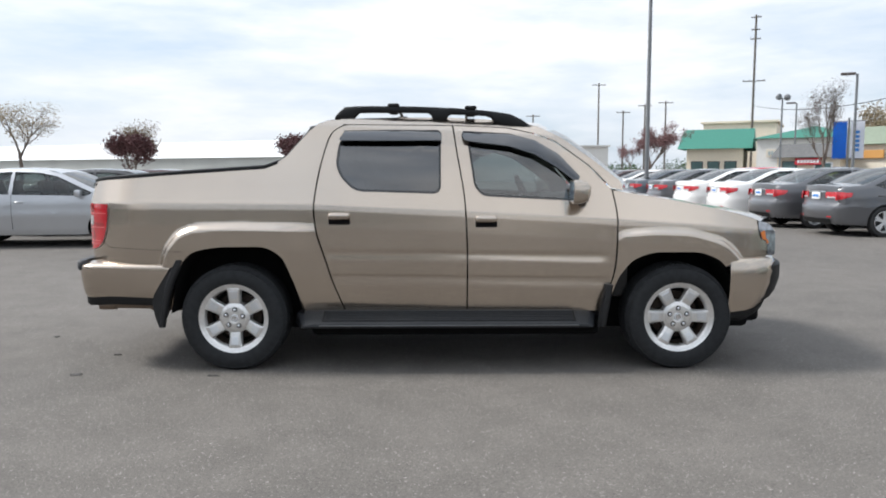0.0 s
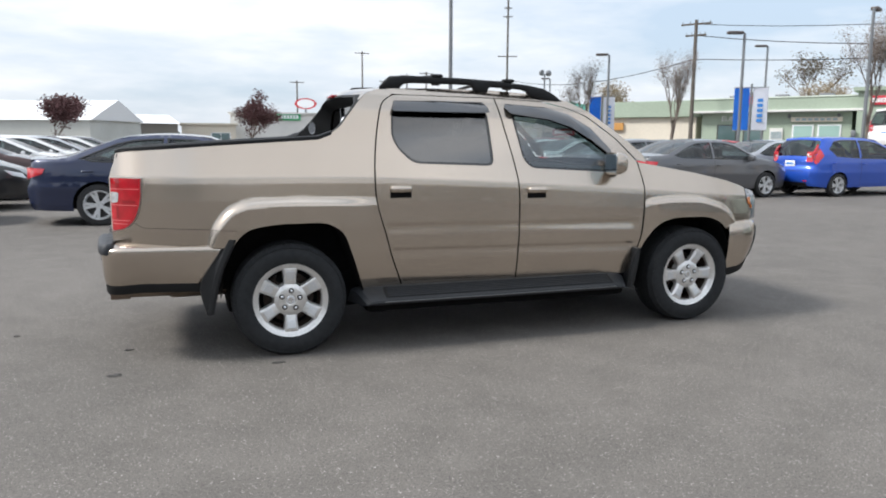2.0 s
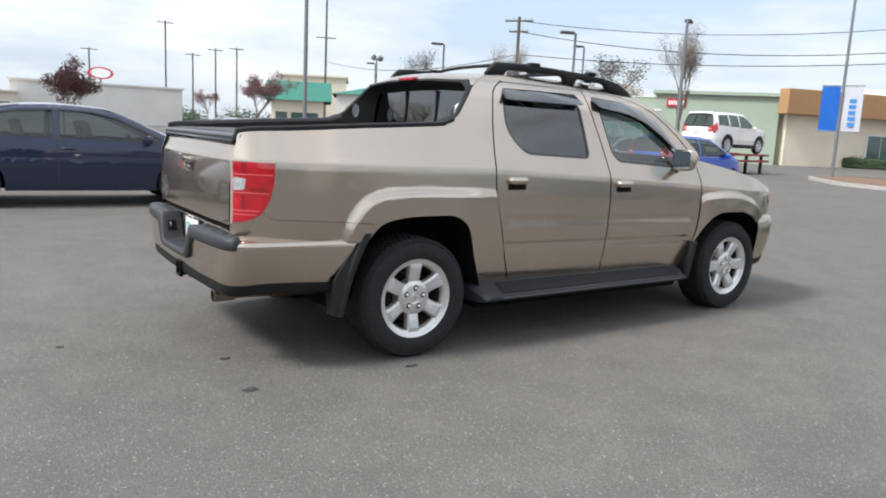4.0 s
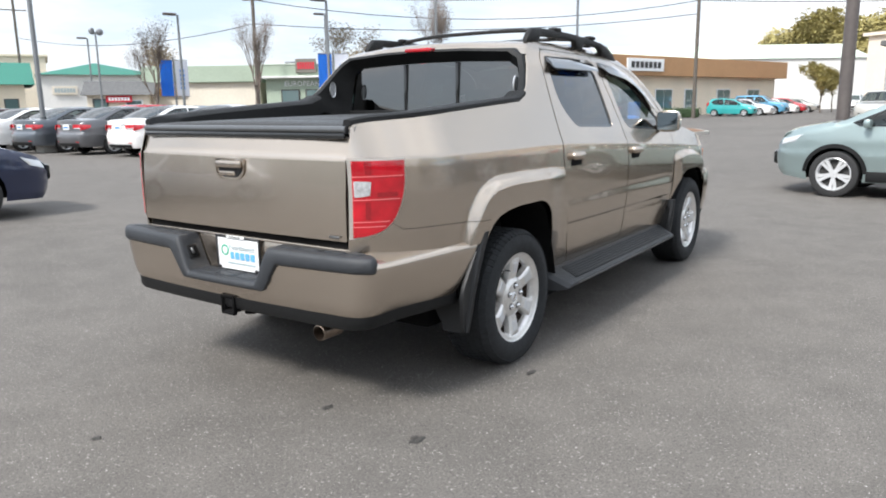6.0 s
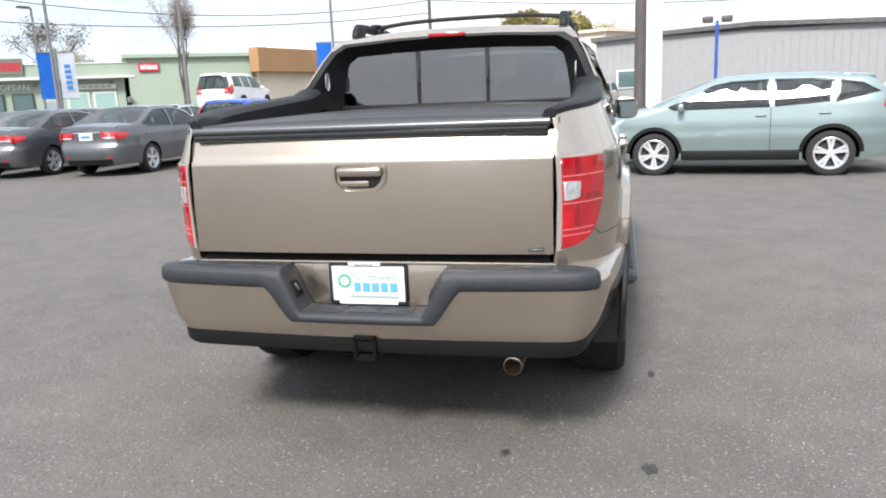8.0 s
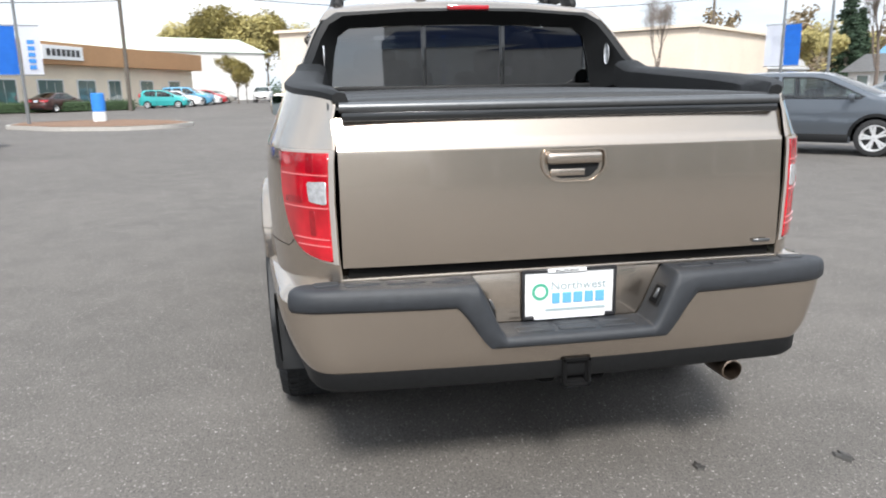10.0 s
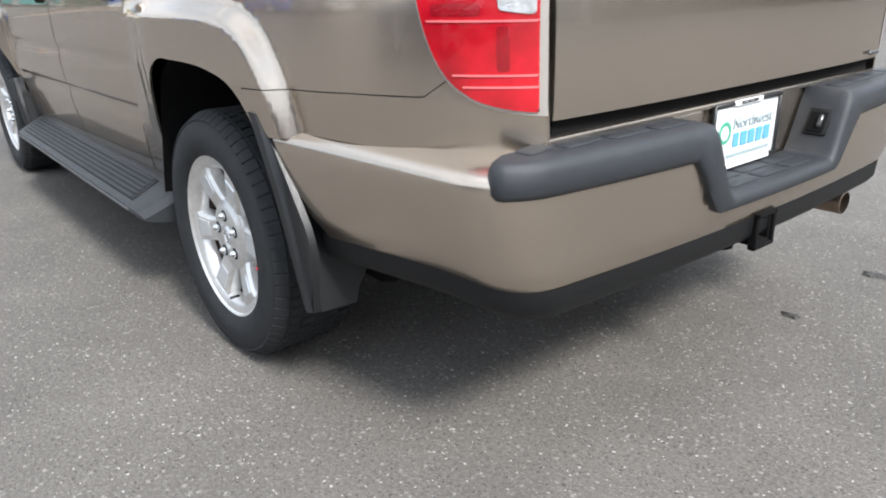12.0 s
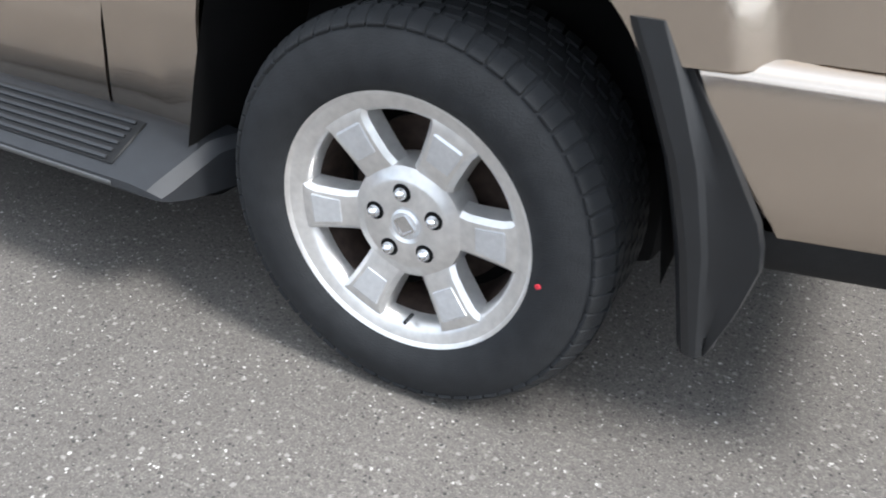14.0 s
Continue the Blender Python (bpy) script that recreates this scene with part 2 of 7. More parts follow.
SEAT = material("seat_cloth", (0.06, 0.058, 0.055), 0.9, grain=0.2)
GLASS = glass_material("side_glass", (0.45, 0.53, 0.53), 1.2)
DARK_GLASS = glass_material("privacy_glass", (0.055, 0.06, 0.065), 1.4)
REAR_GLASS = glass_material("rear_glass", (0.045, 0.048, 0.052), 1.7)
MIRROR = material("mirror_glass", (0.42, 0.50, 0.54), 0.02, 1.0)
from mathutils import geometry

# ---- building helpers ----
def part(name, bm, mat, parent=None, label="", smooth=True, kind="", angle=40):
    me = bpy.data.meshes.new(name)
    nl = bm.verts.layers.float_vector.get("outward")
    if nl is None:
        bmesh.ops.recalc_face_normals(bm, faces=bm.faces)
    normals = [tuple(v[nl]) for v in bm.verts] if nl is not None else None
    if smooth:
        for f in bm.faces:
            f.smooth = True
        for e in bm.edges:
            if len(e.link_faces) == 2 and e.calc_face_angle(0) > radians(angle):
                e.smooth = False
    bm.to_mesh(me)
    bm.free()
    if normals:
        me.normals_split_custom_set_from_vertices(normals)
    for m in (mat if isinstance(mat, (list, tuple)) else [mat]):
        me.materials.append(m)
    ob = new(name, me)
    if parent is not None:
        ob.parent = parent
    if label or kind:
        tagged(ob, label, kind=kind)
    return ob

def thing(name, label, category, group="", kind="", at=None):
    ob = new(name)
    ob.empty_display_size = 0.2
    if at is not None:
        ob.matrix_world = at
    return tagged(ob, label, category, group, kind)

def box(bm, c, s, bevel=0.0, seg=2, rot=None):
    r = bmesh.ops.create_cube(bm, size=1.0)
    vs = r["verts"]
    bmesh.ops.scale(bm, vec=s, verts=vs)
    if bevel:
        es = list({e for v in vs for e in v.link_edges})
        g = bmesh.ops.bevel(bm, geom=es, offset=bevel, segments=seg, profile=0.5, affect="EDGES")
        vs = list(set(g["verts"]) | {v for v in vs if v.is_valid})
    if rot is not None:
        bmesh.ops.rotate(bm, cent=(0, 0, 0), matrix=rot, verts=vs)
    bmesh.ops.translate(bm, vec=c, verts=vs)
    return vs

def boxed(c, s, bevel=0.0, seg=2, rot=None):
    bm = bmesh.new()
    box(bm, c, s, bevel, seg, rot)
    return bm

def ring(bm, profile, seg=48, axis="y", close=False):
    """Turns a profile of (radius, offset along the axis) about the axis."""
    rows = []
    for i in range(seg):
        a = 2 * math.pi * i / seg
        c, s = math.cos(a), math.sin(a)
        row = []
        for r, o in profile:
            p = {"y": (r * c, o, r * s), "z": (r * c, r * s, o), "x": (o, r * c, r * s)}[axis]
            row.append(bm.verts.new(p))
        rows.append(row)
    k = len(profile)
    for i in range(seg):
        a, b = rows[i], rows[(i + 1) % seg]
        for j in range(k if close else k - 1):
            bm.faces.new((a[j], a[(j + 1) % k], b[(j + 1) % k], b[j]))
    return rows

def disc(bm, r, o, seg=32, axis="y"):
    vs = []
    for i in range(seg):
        a = 2 * math.pi * i / seg
        c, s = math.cos(a), math.sin(a)
        vs.append(bm.verts.new({"y": (r * c, o, r * s), "z": (r * c, r * s, o), "x": (o, r * c, r * s)}[axis]))
    bm.faces.new(vs)

def tube(bm, pts, radius, seg=8, cap=True):
    pts = [Vector(p) for p in pts]
    rad = radius if isinstance(radius, (list, tuple)) else [radius] * len(pts)
    rows = []
    up = Vector((0, 0, 1))
    for i, p in enumerate(pts):
        d = (pts[min(i + 1, len(pts) - 1)] - pts[max(i - 1, 0)]).normalized()
        u = up if abs(d.dot(up)) < 0.95 else Vector((1, 0, 0))
        a = d.cross(u).normalized()
        b = a.cross(d)
        rows.append([bm.verts.new(p + rad[i] * (math.cos(t) * a + math.sin(t) * b)) for t in (2 * math.pi * k / seg for k in range(seg))])
    for r0, r1 in zip(rows, rows[1:]):
        for k in range(seg):
            bm.faces.new((r0[k], r0[(k + 1) % seg], r1[(k + 1) % seg], r1[k]))
    if cap:
        bm.faces.new(rows[0]); bm.faces.new(rows[-1])

def sweep(bm, rows, close_ends=True, closed_rows=False):
    vs = [[bm.verts.new(p) for p in row] for row in rows]
    for a, b in zip(vs, vs[1:]):
        n = len(a)
        for k in range(n if closed_rows else n - 1):
            bm.faces.new((a[k], a[(k + 1) % n], b[(k + 1) % n], b[k]))
    if close_ends and closed_rows:
        bm.faces.new(vs[0]); bm.faces.new(vs[-1])
    return vs

def inside(poly, x, z):
    x, z = np.asarray(x, float), np.asarray(z, float)
    hit = np.zeros(np.broadcast(x, z).shape, bool)
    n = len(poly)
    for i in range(n):
        x0, z0 = poly[i]
        x1, z1 = poly[(i + 1) % n]
        if z0 != z1:
            hit ^= ((z0 > z) != (z1 > z)) & (x < (x1 - x0) * (z - z0) / (z1 - z0) + x0)
    return hit

def edge_distance(line, x, z, closed=True):
    x, z = np.asarray(x, float), np.asarray(z, float)
    best = np.full(np.broadcast(x, z).shape, 9.0)
    n = len(line)
    for i in range(n if closed else n - 1):
        x0, z0 = line[i]
        x1, z1 = line[(i + 1) % n]
        dx, dz = x1 - x0, z1 - z0
        t = np.clip(((x - x0) * dx + (z - z0) * dz) / (dx * dx + dz * dz + 1e-12), 0.0, 1.0)
        best = np.minimum(best, np.hypot(x - x0 - t * dx, z - z0 - t * dz))
    return best

def curve(pts, seg=5):
    """A smooth line through points."""
    out = []
    n = len(pts)
    for i in range(n - 1):
        p0, p1, p2, p3 = (Vector(pts[max(0, min(n - 1, j))]) for j in (i - 1, i, i + 1, i + 2))
        for k in range(seg):
            t = k / seg
            out.append(tuple(0.5 * (2 * p1 + (p2 - p0) * t + (2 * p0 - 5 * p1 + 4 * p2 - p3) * t * t + (3 * p1 - p0 - 3 * p2 + p3) * t ** 3)))
    out.append(tuple(pts[-1]))
    return out

def moved(pts, dx, dz=0.0):
    return [(x + dx, z + dz) for x, z in pts]

def rounded(poly, r, seg=4, skip=()):
    """Rounds the corners of a polygon with arcs of about radius r."""
    out = []
    n = len(poly)
    for i in range(n):
        p, a, b = Vector(poly[i]), Vector(poly[i - 1]), Vector(poly[(i + 1) % n])
        if i in skip:
            out.append(tuple(p))
            continue
        ra = min(r, 0.45 * (a - p).length, 0.45 * (b - p).length)
        p0, p1 = p + (a - p).normalized() * ra, p + (b - p).normalized() * ra
        for k in range(seg + 1):
            t = k / seg
            out.append(tuple((1 - t) ** 2 * p0 + 2 * t * (1 - t) * p + t * t * p1))
    return out

def shrunk(poly, d):
    """Moves every edge of a polygon inwards by d."""
    n = len(poly)
    area = sum(poly[i][0] * poly[(i + 1) % n][1] - poly[(i + 1) % n][0] * poly[i][1] for i in range(n))
    sgn = 1 if area > 0 else -1
    out = []
    for i in range(n):
        p, a, b = Vector(poly[i]), Vector(poly[i - 1]), Vector(poly[(i + 1) % n])
        e0, e1 = (p - a).normalized(), (b - p).normalized()
        n0, n1 = Vector((-e0.y, e0.x)) * sgn, Vector((-e1.y, e1.x)) * sgn
        m = (n0 + n1)
        m = m.normalized() / max(0.5, m.normalized().dot(n0)) if m.length > 1e-6 else n0
        out.append(tuple(p + m * d))
    return out

def level(x, z, k):
    return z
def panel(poly, surface, dx=0.05, dz=0.05, holes=(), shear=level, xcuts=(), zcuts=(), flange=0.02, gap=0.0025, side=-1, offset=0.0):
    """A sheet over a polygon in x and z, laid on surface(x, z) = half width, with its rim turned inwards."""
    sh = shear or level          # shear(x, z, 1): level of a point; shear(x, u, -1): height of a level
    pts = shrunk(poly, gap) if gap else list(poly)
    bm = bmesh.new()
    flat = [Vector((x, float(sh(x, z, 1)))) for x, z in pts]
    co, _, tris, *_ = geometry.delaunay_2d_cdt(flat, [], [list(range(len(flat)))], 1, 1e-6)
    bv = [bm.verts.new((p.x, 0, p.y)) for p in co]
    for tri in tris:
        bm.faces.new([bv[i] for i in tri])
    xs, zs = [p[0] for p in pts], [sh(p[0], p[1], 1) for p in pts]
    def cut(co, no):
        bmesh.ops.bisect_plane(bm, geom=bm.verts[:] + bm.edges[:] + bm.faces[:], plane_co=co, plane_no=no, dist=1e-5)
    for x in sorted({*np.arange(math.floor(min(xs) / dx) * dx, max(xs), dx), *xcuts}):
        if min(xs) < x < max(xs):
            cut((x, 0, 0), (1, 0, 0))
    for z in sorted({*np.arange(math.floor(min(zs) / dz) * dz, max(zs), dz), *zcuts}):
        if min(zs) < z < max(zs):
            cut((0, 0, z), (0, 0, 1))
    for h in holes:
        n = len(h)
        for i in range(n):
            (x0, z0), (x1, z1) = h[i], h[(i + 1) % n]
            z0, z1 = sh(x0, z0, 1), sh(x1, z1, 1)
            cut((x0, 0, z0), (z1 - z0, 0, -(x1 - x0)))
        for fc in [fc for fc in bm.faces if inside(h, fc.calc_center_median().x, sh(fc.calc_center_median().x, fc.calc_center_median().z, -1))]:
            bm.faces.remove(fc)
        for v in [v for v in bm.verts if not v.link_faces]:
            bm.verts.remove(v)
    nl = bm.verts.layers.float_vector.new("outward")
    eps = 0.003
    X = np.array([v.co.x for v in bm.verts])
    Z = np.asarray(sh(X, np.array([v.co.z for v in bm.verts]), -1))
    Y = side * (surface(X, Z) + offset)
    NX = (surface(X - eps, Z) - surface(X + eps, Z)) / (2 * eps)
    NZ = (surface(X, Z - eps) - surface(X, Z + eps)) / (2 * eps)
    for v, x, y, z, nx, nz in zip(bm.verts, X, Y, Z, NX, NZ):
        v.co = (x, y, z)
        v[nl] = Vector((nx, side, nz)).normalized()
    for f in bm.faces:
        f.normal_update()
        if f.normal.dot(f.verts[0][nl]) < 0:
            f.normal_flip()
    if flange:
        rim = [e for e in bm.edges if len(e.link_faces) == 1]
        for e in rim:
            e.smooth = False
        g = bmesh.ops.extrude_edge_only(bm, edges=rim)
        tips = [v for v in g["geom"] if isinstance(v, bmesh.types.BMVert)]
        for v in tips:
            v.co.y -= side * flange
        turned = [f for f in g["geom"] if isinstance(f, bmesh.types.BMFace)]
        bmesh.ops.split_edges(bm, edges=[e for e in rim if e.is_valid])
        bm.normal_update()
        flap = set(turned)
        for f in turned:
            for v in f.verts:
                if all(k in flap for k in v.link_faces):
                    v[nl] = f.normal
    return bm

def mirrored(ob, name=None):
    """The same part on the other side of its thing."""
    me = ob.data.copy()
    me.transform(Matrix.Diagonal((1, -1, 1, 1)))
    me.flip_normals()
    o = new(name or ob.name.split(".")[0], me)
    o.parent = ob.parent
    for key in ("label",):
        if key in ob:
            o[key] = ob[key]
    return o

def facing(ob, way):
    """Turns the faces of a pane so that they look outwards, along a direction."""
    me = ob.data
    if sum((p.normal.dot(Vector(way)) * p.area for p in me.polygons), 0.0) < 0:
        me.flip_normals()
    return ob

def smoothstep(a, b, x):
    t = np.clip((np.asarray(x, float) - a) / (b - a), 0.0, 1.0)
    t = t * t * (3 - 2 * t)
    return t if t.ndim else float(t)

# ---- the pickup truck: stands on the origin, nose towards +x ----
truck = thing("pickup_truck", "tan metallic four-door pickup truck with covered bed on asphalt", "pickup truck")

def smoothed(xs, ys, spread, n=900):
    """A table of a line through points with its corners rounded off."""
    g = np.linspace(xs[0], xs[-1], n)
    v = np.interp(g, xs, ys)
    h = int(3 * spread / (g[1] - g[0]))
    k = np.exp(-0.5 * (np.arange(-h, h + 1) * (g[1] - g[0]) / spread) ** 2)
    lo = v[0] + (v[0] - v[1]) * np.arange(h, 0, -1)
    hi = v[-1] + (v[-1] - v[-2]) * np.arange(1, h + 1)
    return g, np.convolve(np.concatenate([lo, v, hi]), k / k.sum(), "valid")

CREASE = smoothed((-2.7, -1.0, 0.05, 1.1, 2.3), (1.172, 1.16, 1.11, 1.05, 0.965), 0.12)
def crease(x):
    return np.interp(x, *CREASE)

def flow(x, z, k):
    """Lines that run along the body: level with the door grooves below, with the shoulder crease above."""
    cr, gr = crease(x) - 1.11, -0.013 * (x - 0.05)
    def height(u):
        b = smoothstep(0.90, 1.06, u)
        return u + b * cr + (1 - b) * gr
    if k < 0:
        return height(z)
    u = z
    for _ in range(8):
        u = u + z - height(u)
    return u

ARCH_R = rounded([(-1.98, 0.40), (-1.925, 0.70), (-1.82, 0.838), (-1.63, 0.870), (-1.30, 0.870), (-1.19, 0.80), (-1.11, 0.58), (-1.06, 0.40)], 0.09, 4, (0, 7))
ARCH_F = rounded([(1.06, 0.40), (1.115, 0.625), (1.205, 0.77), (1.345, 0.824), (1.69, 0.824), (1.84, 0.755), (1.912, 0.615), (1.94, 0.40)], 0.09, 4, (0, 7))
FLARE_R = rounded([(-2.10, 0.30), (-2.075, 0.70), (-2.03, 0.86), (-1.93, 0.985), (-1.80, 1.035), (-1.5, 1.045), (-1.2, 1.035), (-0.60, 1.015), (-0.55, 0.30)], 0.09, 6)
FLARE_F = rounded([(0.90, 0.30), (1.0, 0.62), (1.055, 0.90), (1.13, 0.975), (1.35, 0.995), (1.62, 0.985), (1.86, 0.92), (1.99, 0.80), (2.06, 0.60), (2.02, 0.30)], 0.07, 6)

PROFILE = smoothed((-0.95, -0.80, -0.68, -0.50, -0.32, -0.15, -0.04, 0.0, 0.03, 0.10, 0.20, 0.33, 0.45, 0.55, 0.62, 0.68, 0.75),
                   (0.815, 0.863, 0.897, 0.932, 0.949, 0.953, 0.950, 0.946, 0.933, 0.904, 0.864, 0.811, 0.760, 0.702, 0.640, 0.56, 0.45), 0.005)
def side_profile(w):
    return np.interp(w, *PROFILE)

def corner_drop(x):
    u = np.clip((-2.05 - x) / 0.585, 0.0, 0.999)
    v = np.clip((x - 1.75) / 0.75, 0.0, 0.999)
    return 0.32 * (1 - np.sqrt(1 - u * u)) + 0.42 * (1 - np.sqrt(1 - v * v))

def flare(x, z, poly, ramp):
    return np.where(inside(poly, x, z), smoothstep(0.0, ramp, edge_distance(poly, x, z)), 0.0)

def door_side(x, z):
    y = side_profile(z - crease(x)) - corner_drop(x)
    ends = smoothstep(-0.93, -0.86, x) * (1 - smoothstep(1.0, 1.08, x))
    for zg in (0.817 - 0.013 * (x - 0.05), 0.646 - 0.013 * (x - 0.05)):      # two pressed grooves along the doors
        d = z - zg
        y = y - 0.0075 * ends * smoothstep(-0.070, -0.002, d) * (1 - smoothstep(0.0, 0.024, d))
    return y

def truck_side(x, z):
    x, z = np.asarray(x, float), np.asarray(z, float)
    y = side_profile(z - crease(x)) - corner_drop(x)
    y = y + 0.044 * flare(x, z, FLARE_R, 0.06) * (1 - 0.75 * smoothstep(-1.25, -0.97, x) - 0.25 * smoothstep(-1.05, -0.80, x) * (1 - smoothstep(0.80, 0.98, z)))
    y = y + 0.040 * flare(x, z, FLARE_F, 0.05) * smoothstep(1.08, 1.22, x)
    return y if y.ndim else float(y)

FINE = [-2.05 - 0.585 * math.sin(radians(a)) for a in range(2, 84, 3)] + list(np.arange(1.8, 2.45, 0.03))
WCUT = [1.07, 1.09, 1.10, 1.105, 1.11, 1.115, 1.12, 1.13, 1.14, 1.21] + [g + d for g in (0.817, 0.646) for d in (-0.070, -0.055, -0.040, -0.025, -0.012, -0.002, 0.004, 0.010, 0.016, 0.024)]

def side_panel(name, poly, holes=(), dx=0.045, dz=0.03, label="", mat=None, offset=0.0, flange=0.02, gap=0.001, surface=truck_side):
    for sgn in (-1, 1):
        part(name, panel(poly, surface, dx, dz, holes, flow, FINE, WCUT, flange, gap, sgn, offset), mat or TAN, truck, label, angle=180)


TAIL_LENS = rounded([(-2.606, 1.171), (-2.410, 1.169), (-2.414, 1.06), (-2.429, 0.985), (-2.448, 0.930), (-2.474, 0.886), (-2.515, 0.853), (-2.560, 0.837), (-2.606, 0.829)], 0.022, 4, (0, 1, 8))
SHUT_C = curve([(-0.775, 0.405), (-0.812, 0.5), (-0.860, 0.63), (-0.900, 0.77), (-0.938, 0.89), (-0.965, 1.0), (-0.975, 1.14), (-0.958, 1.312), (-0.925, 1.486), (-0.876, 1.645), (-0.80, 1.706)], 4)
SHUT_B = curve([(0.080, 0.405), (0.080, 0.85), (0.066, 1.154), (0.046, 1.314), (0.015, 1.493), (-0.016, 1.705)], 3)
SHUT_A = curve([(1.0, 0.405), (1.022, 0.48), (1.058, 0.56), (1.092, 0.65), (1.108, 0.767), (1.114, 0.935), (1.112, 1.10), (1.09, 1.25)], 4)
bed_outline = ([(-2.605, 0.752), (-2.10, 0.748), (-2.04, 0.735), (-1.935, 0.728)] + [p for p in ARCH_R if p[1] > 0.73 or p[0] > -1.4]
               + moved(SHUT_C, -0.0042) + [(-0.79, 1.722),
                  (-0.82, 1.752), (-0.90, 1.748), (-0.97, 1.722), (-1.03, 1.668), (-1.10, 1.585), (-1.18, 1.49), (-1.25, 1.44), (-1.33, 1.415), (-1.88, 1.38), (-2.50, 1.335), (-2.548, 1.325), (-2.568, 1.30), (-2.575, 1.26), (-2.592, 1.215), (-2.603, 1.172)])
side_panel("bed_side", bed_outline, dx=0.0125, dz=0.0125, flange=0.008)
REAR_WIN = rounded([(-0.815, 1.612), (-0.10, 1.612), (-0.10, 1.225), (-0.70, 1.245), (-0.80, 1.345), (-0.835, 1.43)], 0.06, 5)
rear_door_outline = moved(SHUT_B, -0.0042) + [(-0.755, 1.712)] + moved(SHUT_C, 0.0042)[::-1]
side_panel("rear_door", rear_door_outline, [REAR_WIN], dx=0.04, dz=0.02, surface=door_side, flange=0.008)
FRONT_WIN = rounded([(0.085, 1.602), (0.38, 1.568), (0.56, 1.512), (0.74, 1.395), (0.935, 1.235), (0.87, 1.172), (0.19, 1.208), (0.13, 1.27)], 0.05, 5)
front_door_outline = moved(SHUT_A, -0.0042) + [(0.93, 1.42), (0.71, 1.585), (0.57, 1.643), (0.37, 1.688)] + moved(SHUT_B, 0.0042)[::-1]
side_panel("front_door", front_door_outline, [FRONT_WIN], dx=0.04, dz=0.02, surface=door_side, flange=0.008)
fender_outline = (moved(SHUT_A, 0.0042)[::-1] + [p for p in ARCH_F if p[0] < 1.75 or p[1] > 0.70]
                  + [(1.96, 0.772), (2.175, 0.775), (2.178, 0.86), (2.105, 0.95), (2.10, 1.04), (1.9, 1.10), (1.6, 1.162), (1.3, 1.212), (1.10, 1.245)])
side_panel("front_fender", fender_outline, dx=0.0125, dz=0.0125, flange=0.008)
rail_outline = [(-0.80, 1.72), (-0.755, 1.716), (-0.02, 1.710), (0.37, 1.693), (0.57, 1.648), (0.715, 1.59), (0.935, 1.425), (1.09, 1.262), (1.17, 1.245), (1.15, 1.31), (0.98, 1.45),
                (0.75, 1.622), (0.60, 1.70), (0.38, 1.745), (-0.03, 1.768), (-0.43, 1.768), (-0.82, 1.757)]
side_panel("roof_rail", rail_outline)
for line in (SHUT_C, SHUT_B, SHUT_A):                       # dark inner frame behind the shut lines
    side_panel("door_jamb", moved(line, -0.035) + moved(line, 0.02)[::-1], mat=UNDER, offset=-0.019, flange=0, gap=0, surface=door_side)

# the skin between the two sides: roof, windscreen, bonnet
def crown(name, stations, mat, parent, n=17, label="", power=2.2, flange=0.02):
    """Cross sections (x, z at the rim, half width, rise, forward bow) joined into one skin."""
    bm = bmesh.new()
    rows = []
    for x, z, w, rise, bow in stations:
        row = []
        for i in range(n):
            u = -1 + 2 * i / (n - 1)
            k = 1 - abs(u) ** power
            row.append((x + bow * k, w * u, z + rise * k))
        rows.append(row)
    sweep(bm, rows)
    return part(name, bm, mat, parent, label)

def rim_at(x, line):
    xs, zs = zip(*sorted(line))
    return float(np.interp(x, xs, zs))

ROOF_LINE = [(-1.035, 1.668), (-0.97, 1.722), (-0.90, 1.748), (-0.82, 1.757), (-0.43, 1.768), (-0.03, 1.768), (0.38, 1.745), (0.60, 1.70), (0.75, 1.622)]
roof_stations = []
for x in (-1.03, -1.0, -0.97, -0.93, -0.9, -0.82, -0.65, -0.43, -0.2, -0.03, 0.2, 0.38, 0.5, 0.6, 0.66):
    z = rim_at(x, ROOF_LINE)
    roof_stations.append((x, z, truck_side(x, z) + 0.0, 0.055 - max(0, z - 1.70) * 0.5, -0.04 if x < -0.9 else 0.05 * smoothstep(0.2, 0.66, x)))
crown("roof", roof_stations, TAN, truck)
screen = []
for x, z in ((0.66, 1.668), (0.75, 1.622), (0.87, 1.535), (0.98, 1.45), (1.07, 1.375), (1.15, 1.31), (1.2, 1.255)):
    screen.append((x, z, truck_side(x, z) - 0.01, 0.03, 0.13))
facing(crown("windshield", screen, GLASS, truck, label="clear curved windshield"), (0, 0, 1))
BONNET = [(1.1, 1.243), (1.3, 1.212), (1.6, 1.162), (1.9, 1.10), (2.1, 1.042), (2.2, 0.99), (2.24, 0.94)]
bonnet = [(x, rim_at(x, BONNET), truck_side(x, rim_at(x, BONNET)) - 0.003, 0.022, 0.20 * smoothstep(1.7, 2.2, x)) for x in np.linspace(1.16, 2.13, 16)]
crown("hood", bonnet, TAN, truck, power=3.2)

# front end: grille, bumper, lamps
def nose(s, x0, ax, by, n):
    c, q = math.cos(s), math.sin(s)
    r = (abs(c) ** n + abs(q) ** n) ** (-1 / n)
    return x0 + ax * r * abs(c), by * r * q

